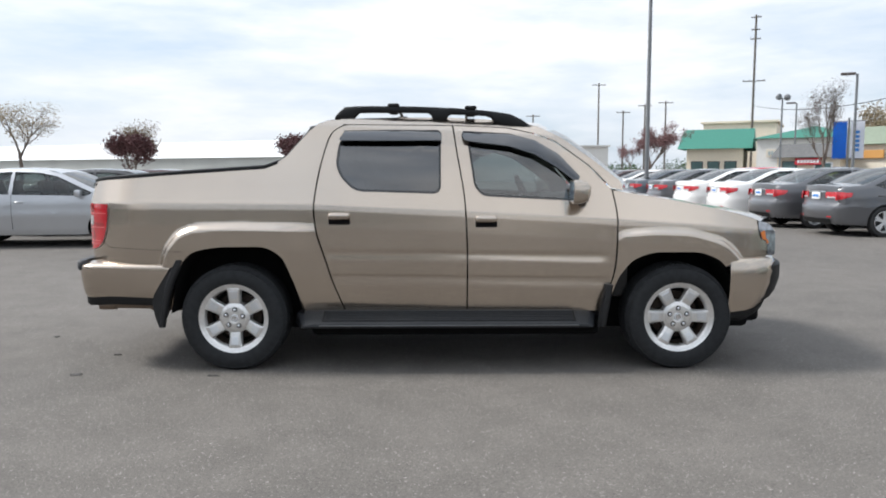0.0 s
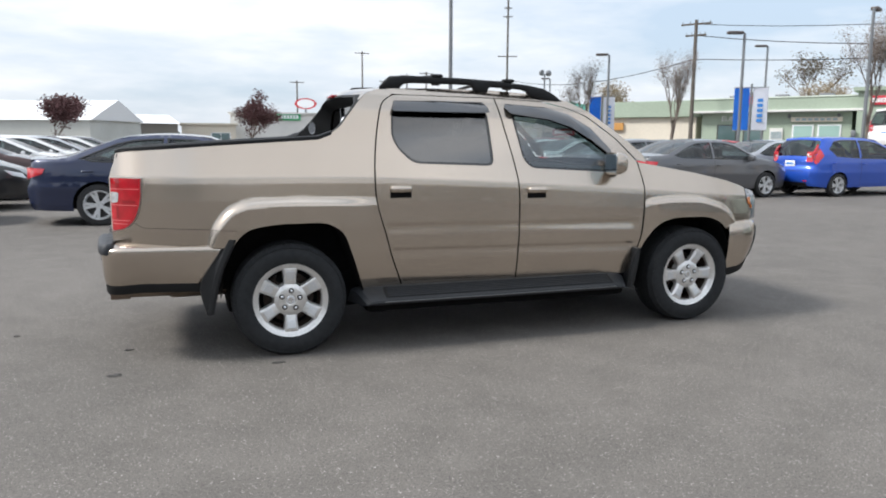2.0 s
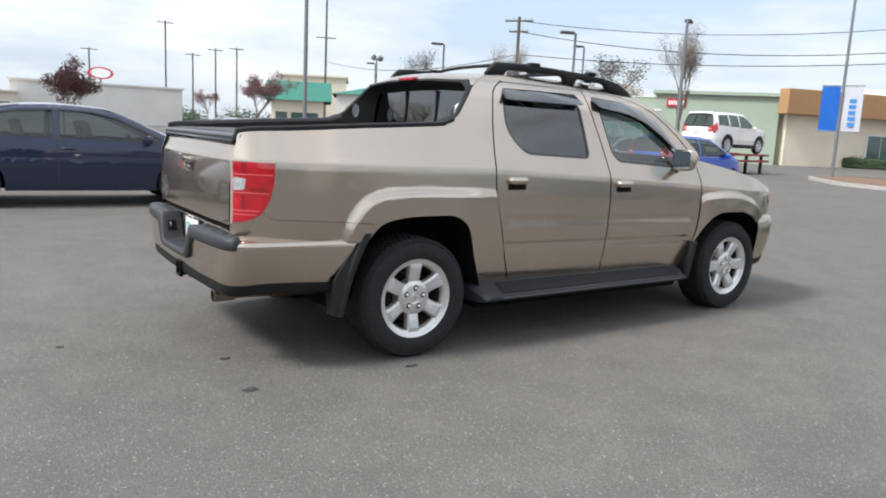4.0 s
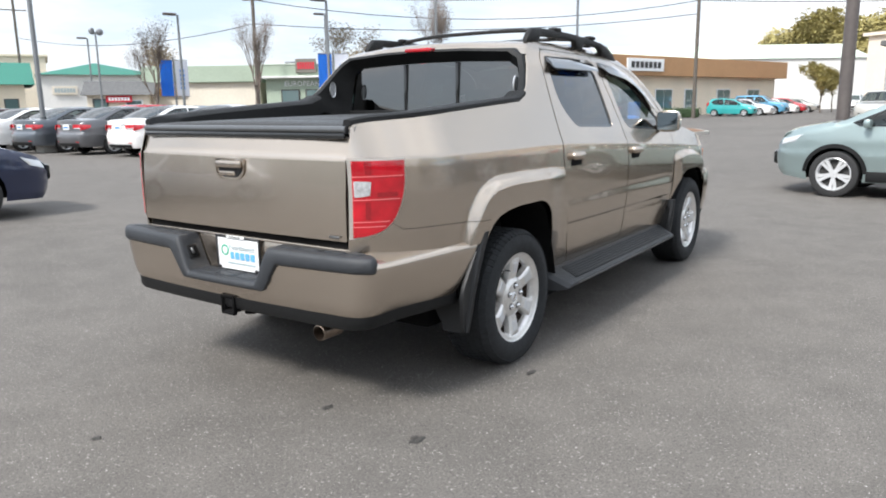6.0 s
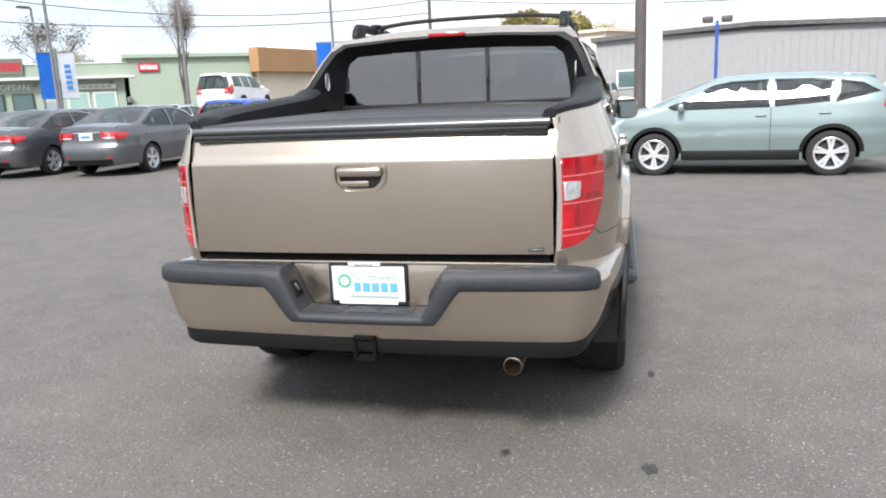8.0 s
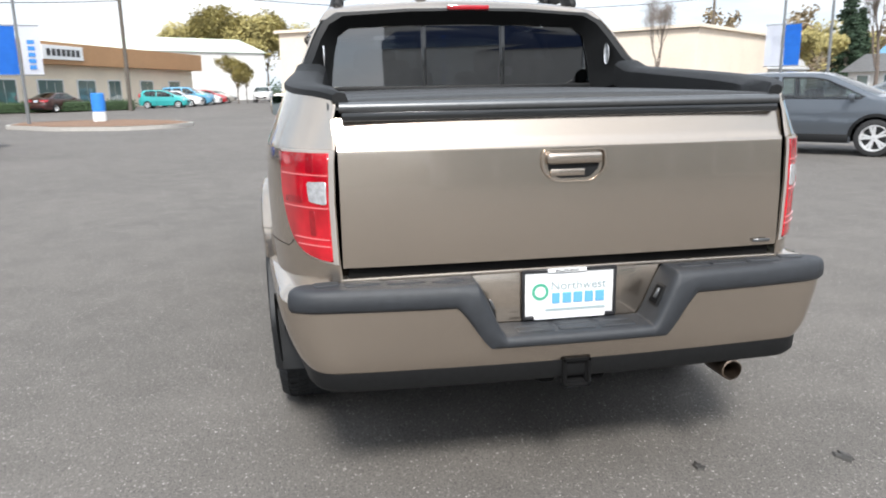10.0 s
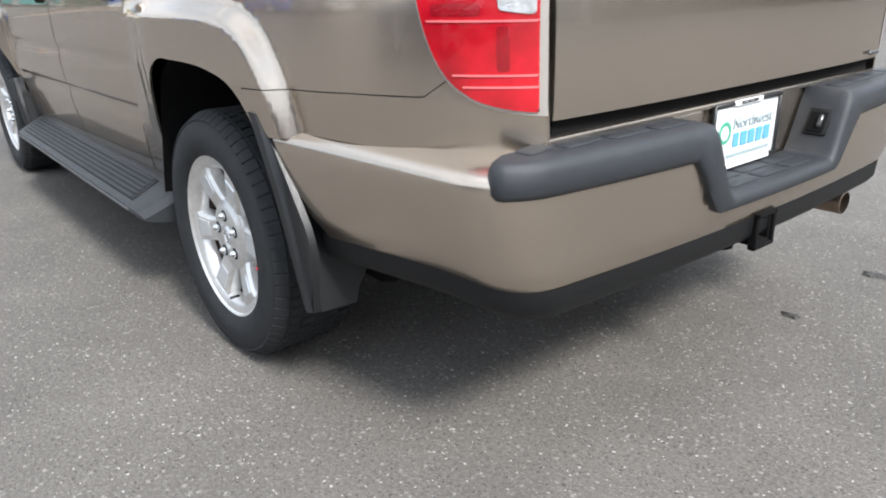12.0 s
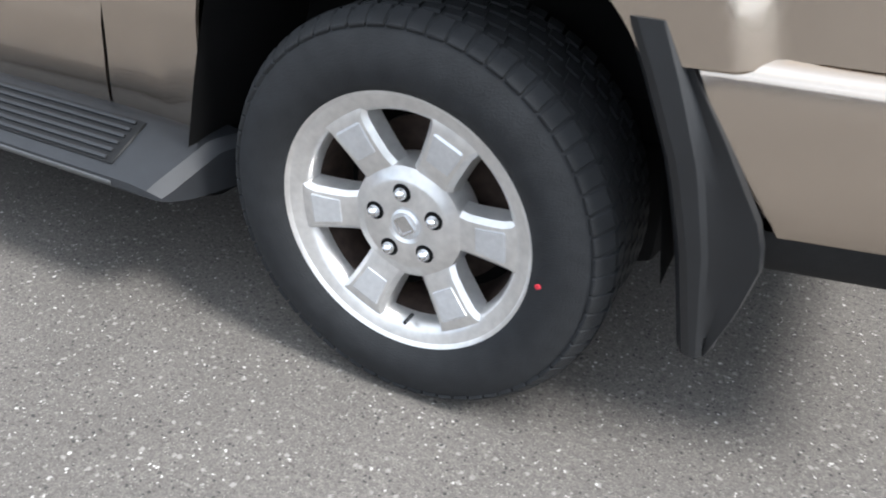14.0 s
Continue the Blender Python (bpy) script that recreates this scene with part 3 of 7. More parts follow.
def wrap(name, rows, x0, n, mat, span=math.pi / 2, steps=44, label="", flip=1, closed=False, lift=0.0):
    """A skin swept round one end of the truck. rows: (length beyond x0, half width, z)."""
    bm = bmesh.new()
    out = []
    for a, b, z in rows:
        row = []
        for i in range(steps + 1):
            x, y = nose(-span + 2 * span * i / steps, 0, a, b, n)
            row.append((x0 + flip * x, y, z + lift * smoothstep(0.08, 0.38, x) * max(0.0, (0.77 - z) / 0.39)))
        out.append(row)
    sweep(bm, out)
    return part(name, bm, mat, truck, label)

wrap("front_bumper", [(0.40, 0.945, 0.782), (0.447, 0.970, 0.775), (0.467, 0.985, 0.752), (0.477, 0.990, 0.66), (0.472, 0.985, 0.56), (0.442, 0.97, 0.46), (0.40, 0.95, 0.39)], 1.888, 3.4, TAN, lift=0.09)
wrap("bumper_guard", [(0.45, 0.90, 0.735), (0.505, 0.95, 0.735), (0.525, 0.965, 0.71), (0.525, 0.965, 0.60), (0.495, 0.955, 0.50), (0.46, 0.95, 0.45)], 1.892, 3.3, BLACK, label="black plastic bumper guard", lift=0.05, span=1.12)
wrap("front_valance", [(0.40, 0.955, 0.41), (0.37, 0.945, 0.36), (0.28, 0.90, 0.33)], 1.912, 3.2, BLACK, label="black lower front valance", lift=0.09)
wrap("grille", [(0.37, 0.70, 1.03), (0.41, 0.72, 0.97), (0.43, 0.74, 0.86), (0.42, 0.75, 0.775)], 1.9, 3.0, GLOSS_BLACK, label="dark front grille")
side_panel("headlight", rounded([(2.108, 0.955), (2.112, 1.035), (2.20, 1.01), (2.25, 0.95), (2.25, 0.79), (2.18, 0.785), (2.182, 0.862)], 0.015, 3), mat=HEAD_LENS, flange=0.03, label="clear headlight lens")
side_panel("turn_lamp", rounded([(2.118, 0.952), (2.155, 0.965), (2.192, 0.872), (2.178, 0.868)], 0.008, 3), mat=AMBER_LENS, offset=0.006, flange=0.01, label="amber side marker")

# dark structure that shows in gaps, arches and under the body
# two boxes behind the cab are added to block skylight and deepen shade below
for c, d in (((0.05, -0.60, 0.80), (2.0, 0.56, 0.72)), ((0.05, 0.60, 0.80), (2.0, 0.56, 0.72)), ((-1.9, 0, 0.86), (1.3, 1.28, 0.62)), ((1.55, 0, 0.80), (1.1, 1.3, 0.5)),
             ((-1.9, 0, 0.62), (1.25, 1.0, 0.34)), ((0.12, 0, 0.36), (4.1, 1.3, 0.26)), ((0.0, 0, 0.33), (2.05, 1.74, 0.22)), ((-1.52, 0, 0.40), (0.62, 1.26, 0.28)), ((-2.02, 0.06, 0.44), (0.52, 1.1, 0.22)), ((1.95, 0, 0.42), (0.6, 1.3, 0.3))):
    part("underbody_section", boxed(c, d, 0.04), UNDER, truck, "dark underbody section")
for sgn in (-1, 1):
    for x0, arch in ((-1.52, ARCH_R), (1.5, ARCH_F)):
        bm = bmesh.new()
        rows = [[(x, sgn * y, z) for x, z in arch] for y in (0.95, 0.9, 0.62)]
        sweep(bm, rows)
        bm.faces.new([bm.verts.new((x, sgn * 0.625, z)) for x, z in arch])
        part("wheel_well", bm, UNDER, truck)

# glass of the doors, with dark seals
for poly in (REAR_WIN, FRONT_WIN):
    for sgn in (-1, 1):
        part("window_seal", panel(poly, truck_side, 0.06, 0.06, [shrunk(poly, 0.016)], flow, (), (), 0.012, 0, sgn, -0.004), GLOSS_BLACK, truck)
        part("window", panel(poly, truck_side, 0.06, 0.06, (), flow, (), (), 0, 0, sgn, -0.009), DARK_GLASS if poly is REAR_WIN else GLASS, truck,
             "dark privacy window" if poly is REAR_WIN else "clear side window")

# smoked rain visors along the tops of the windows
def visor(low, high, name="rain_visor"):
    bm = bmesh.new()
    rows = []
    for (x0, z0), (x1, z1) in zip(low, high):
        a, b = truck_side(x0, z0), truck_side(x1, z1)
        rows.append([(x1, -(b + 0.004), z1), (x1, -(b + 0.012), z1 - 0.004), ((x0 + x1) / 2, -((a + b) / 2 + 0.033), (z0 + z1) / 2), (x0, -(a + 0.042), z0), (x0, -(a + 0.036), z0), ((x0 + x1) / 2, -((a + b) / 2 + 0.026), (z0 + z1) / 2)])
    sweep(bm, rows, True, True)
    ob = part(name, bm, SMOKE, truck, "smoked black window visor")
    mirrored(ob)
visor([(-0.815, 1.605), (-0.80, 1.598), (-0.45, 1.596), (-0.11, 1.597), (-0.095, 1.60)], [(-0.80, 1.64), (-0.785, 1.672), (-0.45, 1.676), (-0.12, 1.674), (-0.095, 1.65)])
visor([(0.065, 1.60), (0.09, 1.592), (0.38, 1.555), (0.55, 1.50), (0.70, 1.41), (0.84, 1.30)], [(0.045, 1.64), (0.06, 1.668), (0.38, 1.648), (0.565, 1.60), (0.73, 1.50), (0.87, 1.345)])

# door handles
def door_handle(x, z):
    y = truck_side(x, z)
    h = part("door_handle", boxed((x, -(y + 0.008), z + 0.016), (0.155, 0.06, 0.052), 0.024, 5), TAN, truck)
    # matte black block, slightly proud, imitates the shaded hollow under the grip
    c = part("handle_recess", boxed((x, -(y - 0.003), z - 0.024), (0.150, 0.02, 0.040), 0.009, 3), UNDER, h)
    m = mirrored(h)
    c2 = mirrored(c)
    c2.parent = m
door_handle(-0.80, 1.062)
door_handle(0.21, 1.040)

# mirrors
bm = bmesh.new()
rows = []
for x, w, h in ((0.79, 0.088, 0.078), (0.793, 0.092, 0.082), (0.835, 0.092, 0.083), (0.88, 0.075, 0.070), (0.910, 0.04, 0.040)):
    rows.append([(x, -0.985 + w * math.copysign(abs(math.cos(t)) ** 0.6, math.cos(t)), 1.240 + h * math.copysign(abs(math.sin(t)) ** 0.6, math.sin(t))) for t in np.linspace(0, 2 * math.pi, 20, endpoint=False)])
sweep(bm, rows, True, True)
wing = part("side_mirror", bm, TAN, truck)
g = part("mirror_glass", boxed((0.7885, -0.985, 1.240), (0.004, 0.156, 0.134), 0.0015, 1), MIRROR, wing)
f = part("mirror_foot", boxed((0.87, -0.905, 1.19), (0.09, 0.12, 0.045), 0.015), BLACK, wing)
w2 = mirrored(wing)
for o in (g, f):
    mirrored(o).parent = w2

# running boards
bm = bmesh.new()
prof = [(-0.84, 0.412), (-0.895, 0.412), (-0.918, 0.409), (-1.022, 0.357), (-1.045, 0.342), (-1.047, 0.326), (-1.030, 0.310), (-0.98, 0.300), (-0.80, 0.305)]
rows = []
for x, skew, k, drop in ((-1.055, 0.36, 0.94, 0.028), (-1.03, 0.36, 0.99, 0.008), (-0.985, 0.30, 1.0, 0.0), (-0.90, 0.1, 1.0, 0.0), (0.80, 0.0, 1.0, 0.0), (0.90, -0.2, 0.98, 0.006), (0.935, -0.3, 0.92, 0.03)):
    rows.append([(x - skew * (1.045 + y), -0.80 + (y + 0.80) * k, max(0.300, z - drop * smoothstep(0.30, 0.36, z))) for y, z in prof])
sweep(bm, rows, True, True)
step = part("running_board", bm, BOARD, truck, "dark grey running board with ribbed tread", angle=30)
SLOPE = Matrix.Rotation(math.atan2(0.052, 0.104), 3, "X")
board_parts = []
pad_c = Vector((-0.048, -0.972, 0.383))
board_parts.append(part("tread_panel", boxed(pad_c, (1.75, 0.116, 0.006), 0.0028, 1, SLOPE), BLACK, step, "black recessed tread panel"))
for i in range(6):
    off = SLOPE @ Vector((0, 0.0475 - 0.019 * i, 0.0045))
    board_parts.append(part("tread_rib", boxed(pad_c + off, (1.71, 0.0100, 0.007), 0.0034, 2, SLOPE), BOARD, step))
board_parts.append(part("edge_trim", boxed((-0.05, -1.0455, 0.331), (1.78, 0.010, 0.010), 0.003), RAIL_ALLOY, step, "thin metal edge strip"))
s2 = mirrored(step)
for r in board_parts:
    mirrored(r).parent = s2
side_panel("sill", [(-1.05, 0.36), (1.03, 0.36), (1.0, 0.40), (-0.86, 0.40), (-1.045, 0.40)], mat=BLACK, offset=-0.02, flange=0.05, label="black sill")

# mud flaps behind all four wheels: a rolled front rim, a hollow outer face and a wing behind the tyre
def mud_flap(front, rim_back, back, outer):
    bm = bmesh.new()
    rows = []
    for t in np.linspace(0, 1, 15):
        z = 0.782 + (0.306 - 0.782) * t if outer == 0 else 0.60 + (0.30 - 0.60) * t
        xf, xm, xb = (float(np.interp(-z, [-p[1] for p in line], [p[0] for p in line])) for line in (front, rim_back, back))
        yo = 0.988 - 0.02 * t ** 2
        wide = 0.05 + 0.15 * smoothstep(0.2, 0.6, t) * (1 - 0.5 * smoothstep(0.75, 1.0, t))
        rows.append([(xf + 0.012, -yo + 0.020, z), (xf + 0.002, -yo + 0.002, z), (xf - 0.010, -yo - 0.003, z), (xm, -yo - 0.001, z), (xm - 0.008, -yo + 0.007, z), (0.5 * (xm + xb), -yo + 0.012, z), (xb, -yo + 0.008, z),
                     (xb - 0.004, -yo + 0.024, z), (xm - 0.02, -yo + 0.03, z), (xf - 0.045, -yo + wide, z), (xf - 0.030, -yo + wide, z), (xf - 0.004, -yo + 0.045, z)])
    sweep(bm, rows, True, True)
    mirrored(part("mud_flap", bm, FLAP, truck, "black moulded mud flap", angle=28))
mud_flap([(-1.872, 0.79), (-1.916, 0.704), (-1.963, 0.60), (-1.999, 0.48), (-2.037, 0.30)], [(-1.915, 0.79), (-1.955, 0.704), (-1.997, 0.60), (-2.028, 0.48), (-2.056, 0.30)],
         [(-1.925, 0.79), (-1.972, 0.715), (-2.02, 0.645), (-2.085, 0.542), (-2.104, 0.487), (-2.090, 0.397), (-2.064, 0.30)], 0)
mud_flap([(1.075, 0.60), (1.055, 0.45), (1.035, 0.30)], [(1.052, 0.60), (1.03, 0.45), (1.012, 0.30)], [(1.045, 0.60), (1.00, 0.45), (0.985, 0.30)], 1)

# wheels
def truck_wheel():
    w = new("wheel")
    bm = bmesh.new()
    prof = [(0.228, -0.095), (0.244, -0.112), (0.264, -0.126), (0.30, -0.127), (0.333, -0.121), (0.352, -0.108), (0.363, -0.092), (0.3665, -0.06), (0.3675, 0.0), (0.3665, 0.06), (0.363, 0.092), (0.333, 0.121), (0.262, 0.126), (0.228, 0.095)]
    ring(bm, prof, 72)
    tyre = part("tyre", bm, RUBBER, w, "black all-season tyre with shoulder blocks")
    bm = bmesh.new()
    for i in range(64):
        a = 2 * math.pi * i / 64
        m = Matrix.Rotation(a, 3, "Y")
        box(bm, m @ Vector((0, -0.099, 0.352)), (0.0300, 0.041, 0.0135), 0.002, 1, m @ Matrix.Rotation(radians(33), 3, "X"))
    for row, off, wid in ((-0.062, 0, 0.030), (-0.022, 0.5, 0.034), (0.022, 0, 0.034), (0.062, 0.5, 0.030), (0.098, 0, 0.03)):
        for i in range(64):
            a = 2 * math.pi * (i + off) / 64
            m = Matrix.Rotation(a, 3, "Y")
            box(bm, m @ Vector((0, row, 0.366)), (0.027, wid, 0.008), 0, 1, m @ Matrix.Rotation(radians(12), 3, "Z"))
    part("tread", bm, RUBBER, tyre, smooth=False)
    bm = bmesh.new()
    ring(bm, [(0.190, 0.09), (0.1955, -0.02), (0.1995, -0.060)], 60)
    part("barrel", bm, STEEL, w, "dark inner barrel")
    bm = bmesh.new()
    ring(bm, [(0.1995, -0.055), (0.202, -0.074), (0.206, -0.088), (0.2115, -0.0945), (0.219, -0.0985), (0.235, -0.1045), (0.2375, -0.1075), (0.2420, -0.1105), (0.2460, -0.1105), (0.2485, -0.1050), (0.248, -0.098), (0.228, -0.085)], 84)
    part("rim", bm, ALLOY, w, angle=25)
    bm = bmesh.new()
    ring(bm, [(0.028, -0.087), (0.036, -0.091), (0.080, -0.091), (0.086, -0.089), (0.094, -0.084), (0.106, -0.080), (0.110, -0.070), (0.112, -0.02)], 60)
    hub = part("hub", bm, ALLOY, w, angle=25)
    for i in range(6):
        a = math.pi / 2 + 2 * math.pi * i / 6
        bm = bmesh.new()
        rows = []
        for r, hw, y, th in ((0.090, 0.036, -0.078, 0.03), (0.106, 0.033, -0.082, 0.038), (0.122, 0.032, -0.087, 0.04), (0.155, 0.034, -0.093, 0.042), (0.185, 0.037, -0.0975, 0.042), (0.200, 0.041, -0.0975, 0.04), (0.208, 0.048, -0.096, 0.034), (0.220, 0.055, -0.092, 0.03)):
            rows.append([(r, y + th, -hw - 0.012), (r, y + 0.010, -hw - 0.006), (r, y + 0.001, -hw + 0.003), (r, y, -hw + 0.010), (r, y, hw - 0.010), (r, y + 0.001, hw - 0.003), (r, y + 0.010, hw + 0.006), (r, y + th, hw + 0.012)])
        sweep(bm, rows, True, True)
        bmesh.ops.rotate(bm, cent=(0, 0, 0), matrix=Matrix.Rotation(a, 3, "Y"), verts=bm.verts)
        sp = part("spoke", bm, ALLOY, w, angle=22)
        bm = bmesh.new()
        rows = []
        for r, hw, y in ((0.132, 0.018, -0.0870), (0.135, 0.0215, -0.0910), (0.155, 0.0235, -0.0955), (0.188, 0.0275, -0.1005), (0.192, 0.025, -0.0975)):
            rows.append([(r, y + 0.008, -hw - 0.004), (r, y, -hw), (r, y, hw), (r, y + 0.008, hw + 0.004)])
        sweep(bm, rows, True, True)
        bmesh.ops.rotate(bm, cent=(0, 0, 0), matrix=Matrix.Rotation(a, 3, "Y"), verts=bm.verts)
        part("spoke_inset", bm, ALLOY_INSET, sp, "smooth raised inset", angle=20)
    for i in range(5):
        a = radians(97) + 2 * math.pi * i / 5
        # flat near-black disc gives the shade of a nut recess without a hollow
        bm = bmesh.new()
        ring(bm, [(0.0005, -0.0925), (0.0155, -0.0925), (0.0175, -0.0915)], 18)
        bmesh.ops.translate(bm, vec=(0.061 * math.cos(a), 0, 0.061 * math.sin(a)), verts=bm.verts)
        seat = part("lug_recess", bm, UNDER, hub)
        bm = bmesh.new()
        ring(bm, [(0.001, -0.1085), (0.005, -0.1075), (0.009, -0.1035), (0.0115, -0.097), (0.012, -0.090)], 14)
        bmesh.ops.translate(bm, vec=(0.061 * math.cos(a), 0, 0.061 * math.sin(a)), verts=bm.verts)
        part("lug_nut", bm, CHROME, w, angle=50)
    bm = bmesh.new()
    ring(bm, [(0.001, -0.0935), (0.024, -0.0930), (0.0285, -0.089), (0.029, -0.085)], 36)
    cap = part("centre_cap", bm, ALLOY_INSET, w)
    bm = bmesh.new()
    badge = rounded([(-0.017, 0.017), (0.017, 0.017), (0.0135, -0.017), (-0.0135, -0.017)], 0.005, 3)
    sweep(bm, [[(x * k, y, z * k) for x, z in badge] for k, y in ((1.0, -0.0925), (1.0, -0.0955), (0.78, -0.0955), (0.74, -0.094), (0.01, -0.094))], False, True)
    part("emblem", bm, CHROME, cap, smooth=False)
    bm = bmesh.new()
    ring(bm, [(0.05, 0.015), (0.165, 0.015), (0.165, 0.035), (0.05, 0.035)], 40)
    part("brake_disc", bm, STEEL, w, "rusty brake disc")
    part("brake_caliper", boxed((0.10, 0.02, 0.085), (0.09, 0.07, 0.10), 0.02), UNDER, w)
    bm = bmesh.new()
    ring(bm, [(0.02, 0.04), (0.19, 0.035)], 40)
    part("backing_plate", bm, UNDER, w)
    bm = bmesh.new()
    tube(bm, [(0, 0, 0), (0, -0.03, 0)], 0.004, 8)
    bmesh.ops.translate(bm, vec=(0.095, -0.085, 0.1645), verts=bm.verts)
    part("valve_stem", bm, RUBBER, w)
    return w

w0 = truck_wheel()
def place_part(ob, m, parent):
    """A copy of a part with its own parts, under another thing."""
    c = copy_thing(ob, m)
    c.parent = parent
    return c
for x, s, spin in ((-1.545, -1, 300), (1.55, -1, 150), (-1.543, 1, 145), (1.55, 1, 50)):
    fitted = place_part(w0, pose(x, s * 0.853, 0.367, 0, 0, 0 if s < 0 else 180) @ pose(0, 0, 0, 0, spin, 0), truck)
    if (x < 0) and (s > 0):
        part("paint_dot", boxed((-0.205, -0.1262, 0.163), (0.009, 0.003, 0.009), 0.001, 1), FLAG_RED, next(o for o in fitted.children if o.name.startswith("tyre")), "small red paint dot")
for o in list(w0.children_recursive) + [w0]:
    bpy.data.objects.remove(o)

# rear end
def gate_x(z):
    return float(np.interp(z, (0.79, 0.85, 1.0, 1.170, 1.177, 1.262), (-2.622, -2.626, -2.624, -2.613, -2.607, -2.573)))
bm = bmesh.new()
rows = []
for z in (0.818, 0.836, 0.9, 1.0, 1.08, 1.160, 1.170, 1.177, 1.20, 1.24, 1.255, 1.262):
    rows.append([(gate_x(z) + 0.016 * (abs(u) ** 3), float(np.interp(z, (1.16, 1.258), (0.716, 0.724))) * u, z) for u in np.linspace(-1, 1, 25)])
vs = sweep(bm, rows)
rim = [e for e in bm.edges if len(e.link_faces) == 1]
for e in rim:
    e.smooth = False
g = bmesh.ops.extrude_edge_only(bm, edges=rim)
for v in (v for v in g["geom"] if isinstance(v, bmesh.types.BMVert)):
    v.co.x += 0.04
gate = part("tailgate", bm, TAN, truck, angle=60)
bm = bmesh.new()
hr = rounded([(-0.095, 0.0), (0.095, 0.0), (0.095, -0.058), (0.06, -0.092), (-0.06, -0.092), (-0.095, -0.058)], 0.018, 3)
rows = [[(-2.6235 + dx, y * k, 1.118 + (z + 0.045) * k - 0.045) for y, z in hr] for dx, k in ((0.0, 1.10), (-0.006, 1.09), (-0.006, 1.03), (0.0, 1.0))]
sweep(bm, rows, False, True)
hnd = part("gate_handle", bm, TAN, gate)
hnd.location = (0.004, 0, 0.033)
# flat black face puts in the shade of the slot behind the grip
bm = bmesh.new()
bm.faces.new([bm.verts.new((-2.6258, y * 0.86, 1.073 + (z + 0.045) * 0.82)) for y, z in hr])
part("handle_cavity", bm, BLACK, hnd, smooth=False)
part("handle_grip", boxed((-2.630, 0, 1.096), (0.028, 0.178, 0.036), 0.011, 3), TAN, hnd)
part("handle_lever", boxed((-2.627, 0.02, 1.052), (0.006, 0.11, 0.022), 0.003, 2), TAN, hnd)

part("gate_badge", boxed((-2.622, -0.655, 0.836), (0.006, 0.060, 0.010), 0.002, 1), RAIL_ALLOY, gate, "small dull metal badge")

# tail lamps: a pale surround, the lens, its inner bars and the reversing lamp
def on_lens(name, poly, mat, parent, sgn, out, label=""):
    return part(name, panel(poly, truck_side, 0.02, 0.02, (), flow, FINE, (), 0.004, 0.0, sgn, out), mat, parent, label)
for sgn in (-1, 1):
    tl = part("tail_light", panel(shrunk(TAIL_LENS, 0.006), truck_side, 0.03, 0.03, (), flow, FINE, (), 0.02, 0.001, sgn, 0.011), RED_LENS, truck, "red tail light with clear reversing lens")
    on_lens("lens_surround", TAIL_LENS, LENS_RIM, tl, sgn, 0.005, "pale grey surround")
    on_lens("reverse_lens", rounded([(-2.598, 1.080), (-2.550, 1.076), (-2.556, 1.018), (-2.598, 1.010)], 0.006, 2), CLEAR_LENS, tl, sgn, 0.0145, "clear reversing lamp")
    for z, edge in ((1.098, -2.428), (1.000, -2.444), (0.905, -2.486), (0.884, -2.502)):
        on_lens("lens_line", [(-2.60, z + 0.002), (edge, z + 0.002), (edge, z - 0.002), (-2.60, z - 0.002)], LENS_LINE, tl, sgn, 0.0135)
    for x0, x1, z0, z1 in ((-2.568, -2.545, 1.104, 1.162), (-2.530, -2.452, 1.010, 1.030), (-2.568, -2.552, 0.912, 0.992)):
        on_lens("reflector", rounded([(x0, z1), (x1, z1), (x1, z0), (x0, z0)], 0.006, 2), RED_DEEP, tl, sgn, 0.0125, "darker red reflector field")

# rear bumper with black step pad
def eased(a, b, v):
    t = min(1.0, max(0.0, (v - a) / (b - a)))
    return 0.6 * t + 0.4 * t * t * (3 - 2 * t)
def tail_line(u, k=1.0, inset=0.0, front=-1.972):
    """The outline of the bumper from above, u from -1 to 1. k: 0 at its undercut foot, 1 at its widest."""
    rear, bow, r = -2.688 - 0.032 * k + inset, 0.022 + 0.026 * k, 0.10 + 0.03 * k
    yc, yf = 0.826 + 0.081 * k - inset, 0.935 + 0.04 * k - inset
    sg, u = math.copysign(1, u), abs(u)
    p1, c = (rear + bow, yc - r), (rear + bow + 2 * bow * r / (yc - r), yc)
    f = r * 1.05 / (front - c[0])
    p2 = (c[0] + f * (front - c[0]), yc + f * (yf - yc))
    if u < 0.72:
        t = u / 0.72
        x, y = rear + bow * t * t, (yc - r) * t
    elif u < 0.88:
        t = (u - 0.72) / 0.16
        x, y = ((1 - t) ** 2 * p1[i] + 2 * t * (1 - t) * c[i] + t * t * p2[i] for i in (0, 1))
    else:
        t = (u - 0.88) / 0.12
        x, y = p2[0] + t * (front - p2[0]), p2[1] + t * (yf - p2[1])
    return x, sg * y
def tail_x(y):
    return -2.72 + 0.048 * (abs(y) / 0.777) ** 2
def bumper_front(z):
    return float(np.interp(z, (0.43, 0.514, 0.60, 0.68, 0.73, 0.79), (-2.142, -2.100, -2.048, -1.996, -1.968, -1.945)))
def pad_shape(y):
    """Heights of the underside and top of the step pad."""
    return 0.567 + 0.133 * eased(0.282, 0.388, abs(y)), 0.604 + 0.167 * eased(0.238, 0.322, abs(y))
sts = [math.copysign(min(1.0, abs(u)), u) for u in np.linspace(-1, 1, 441)]
bm = bmesh.new()
rows = []
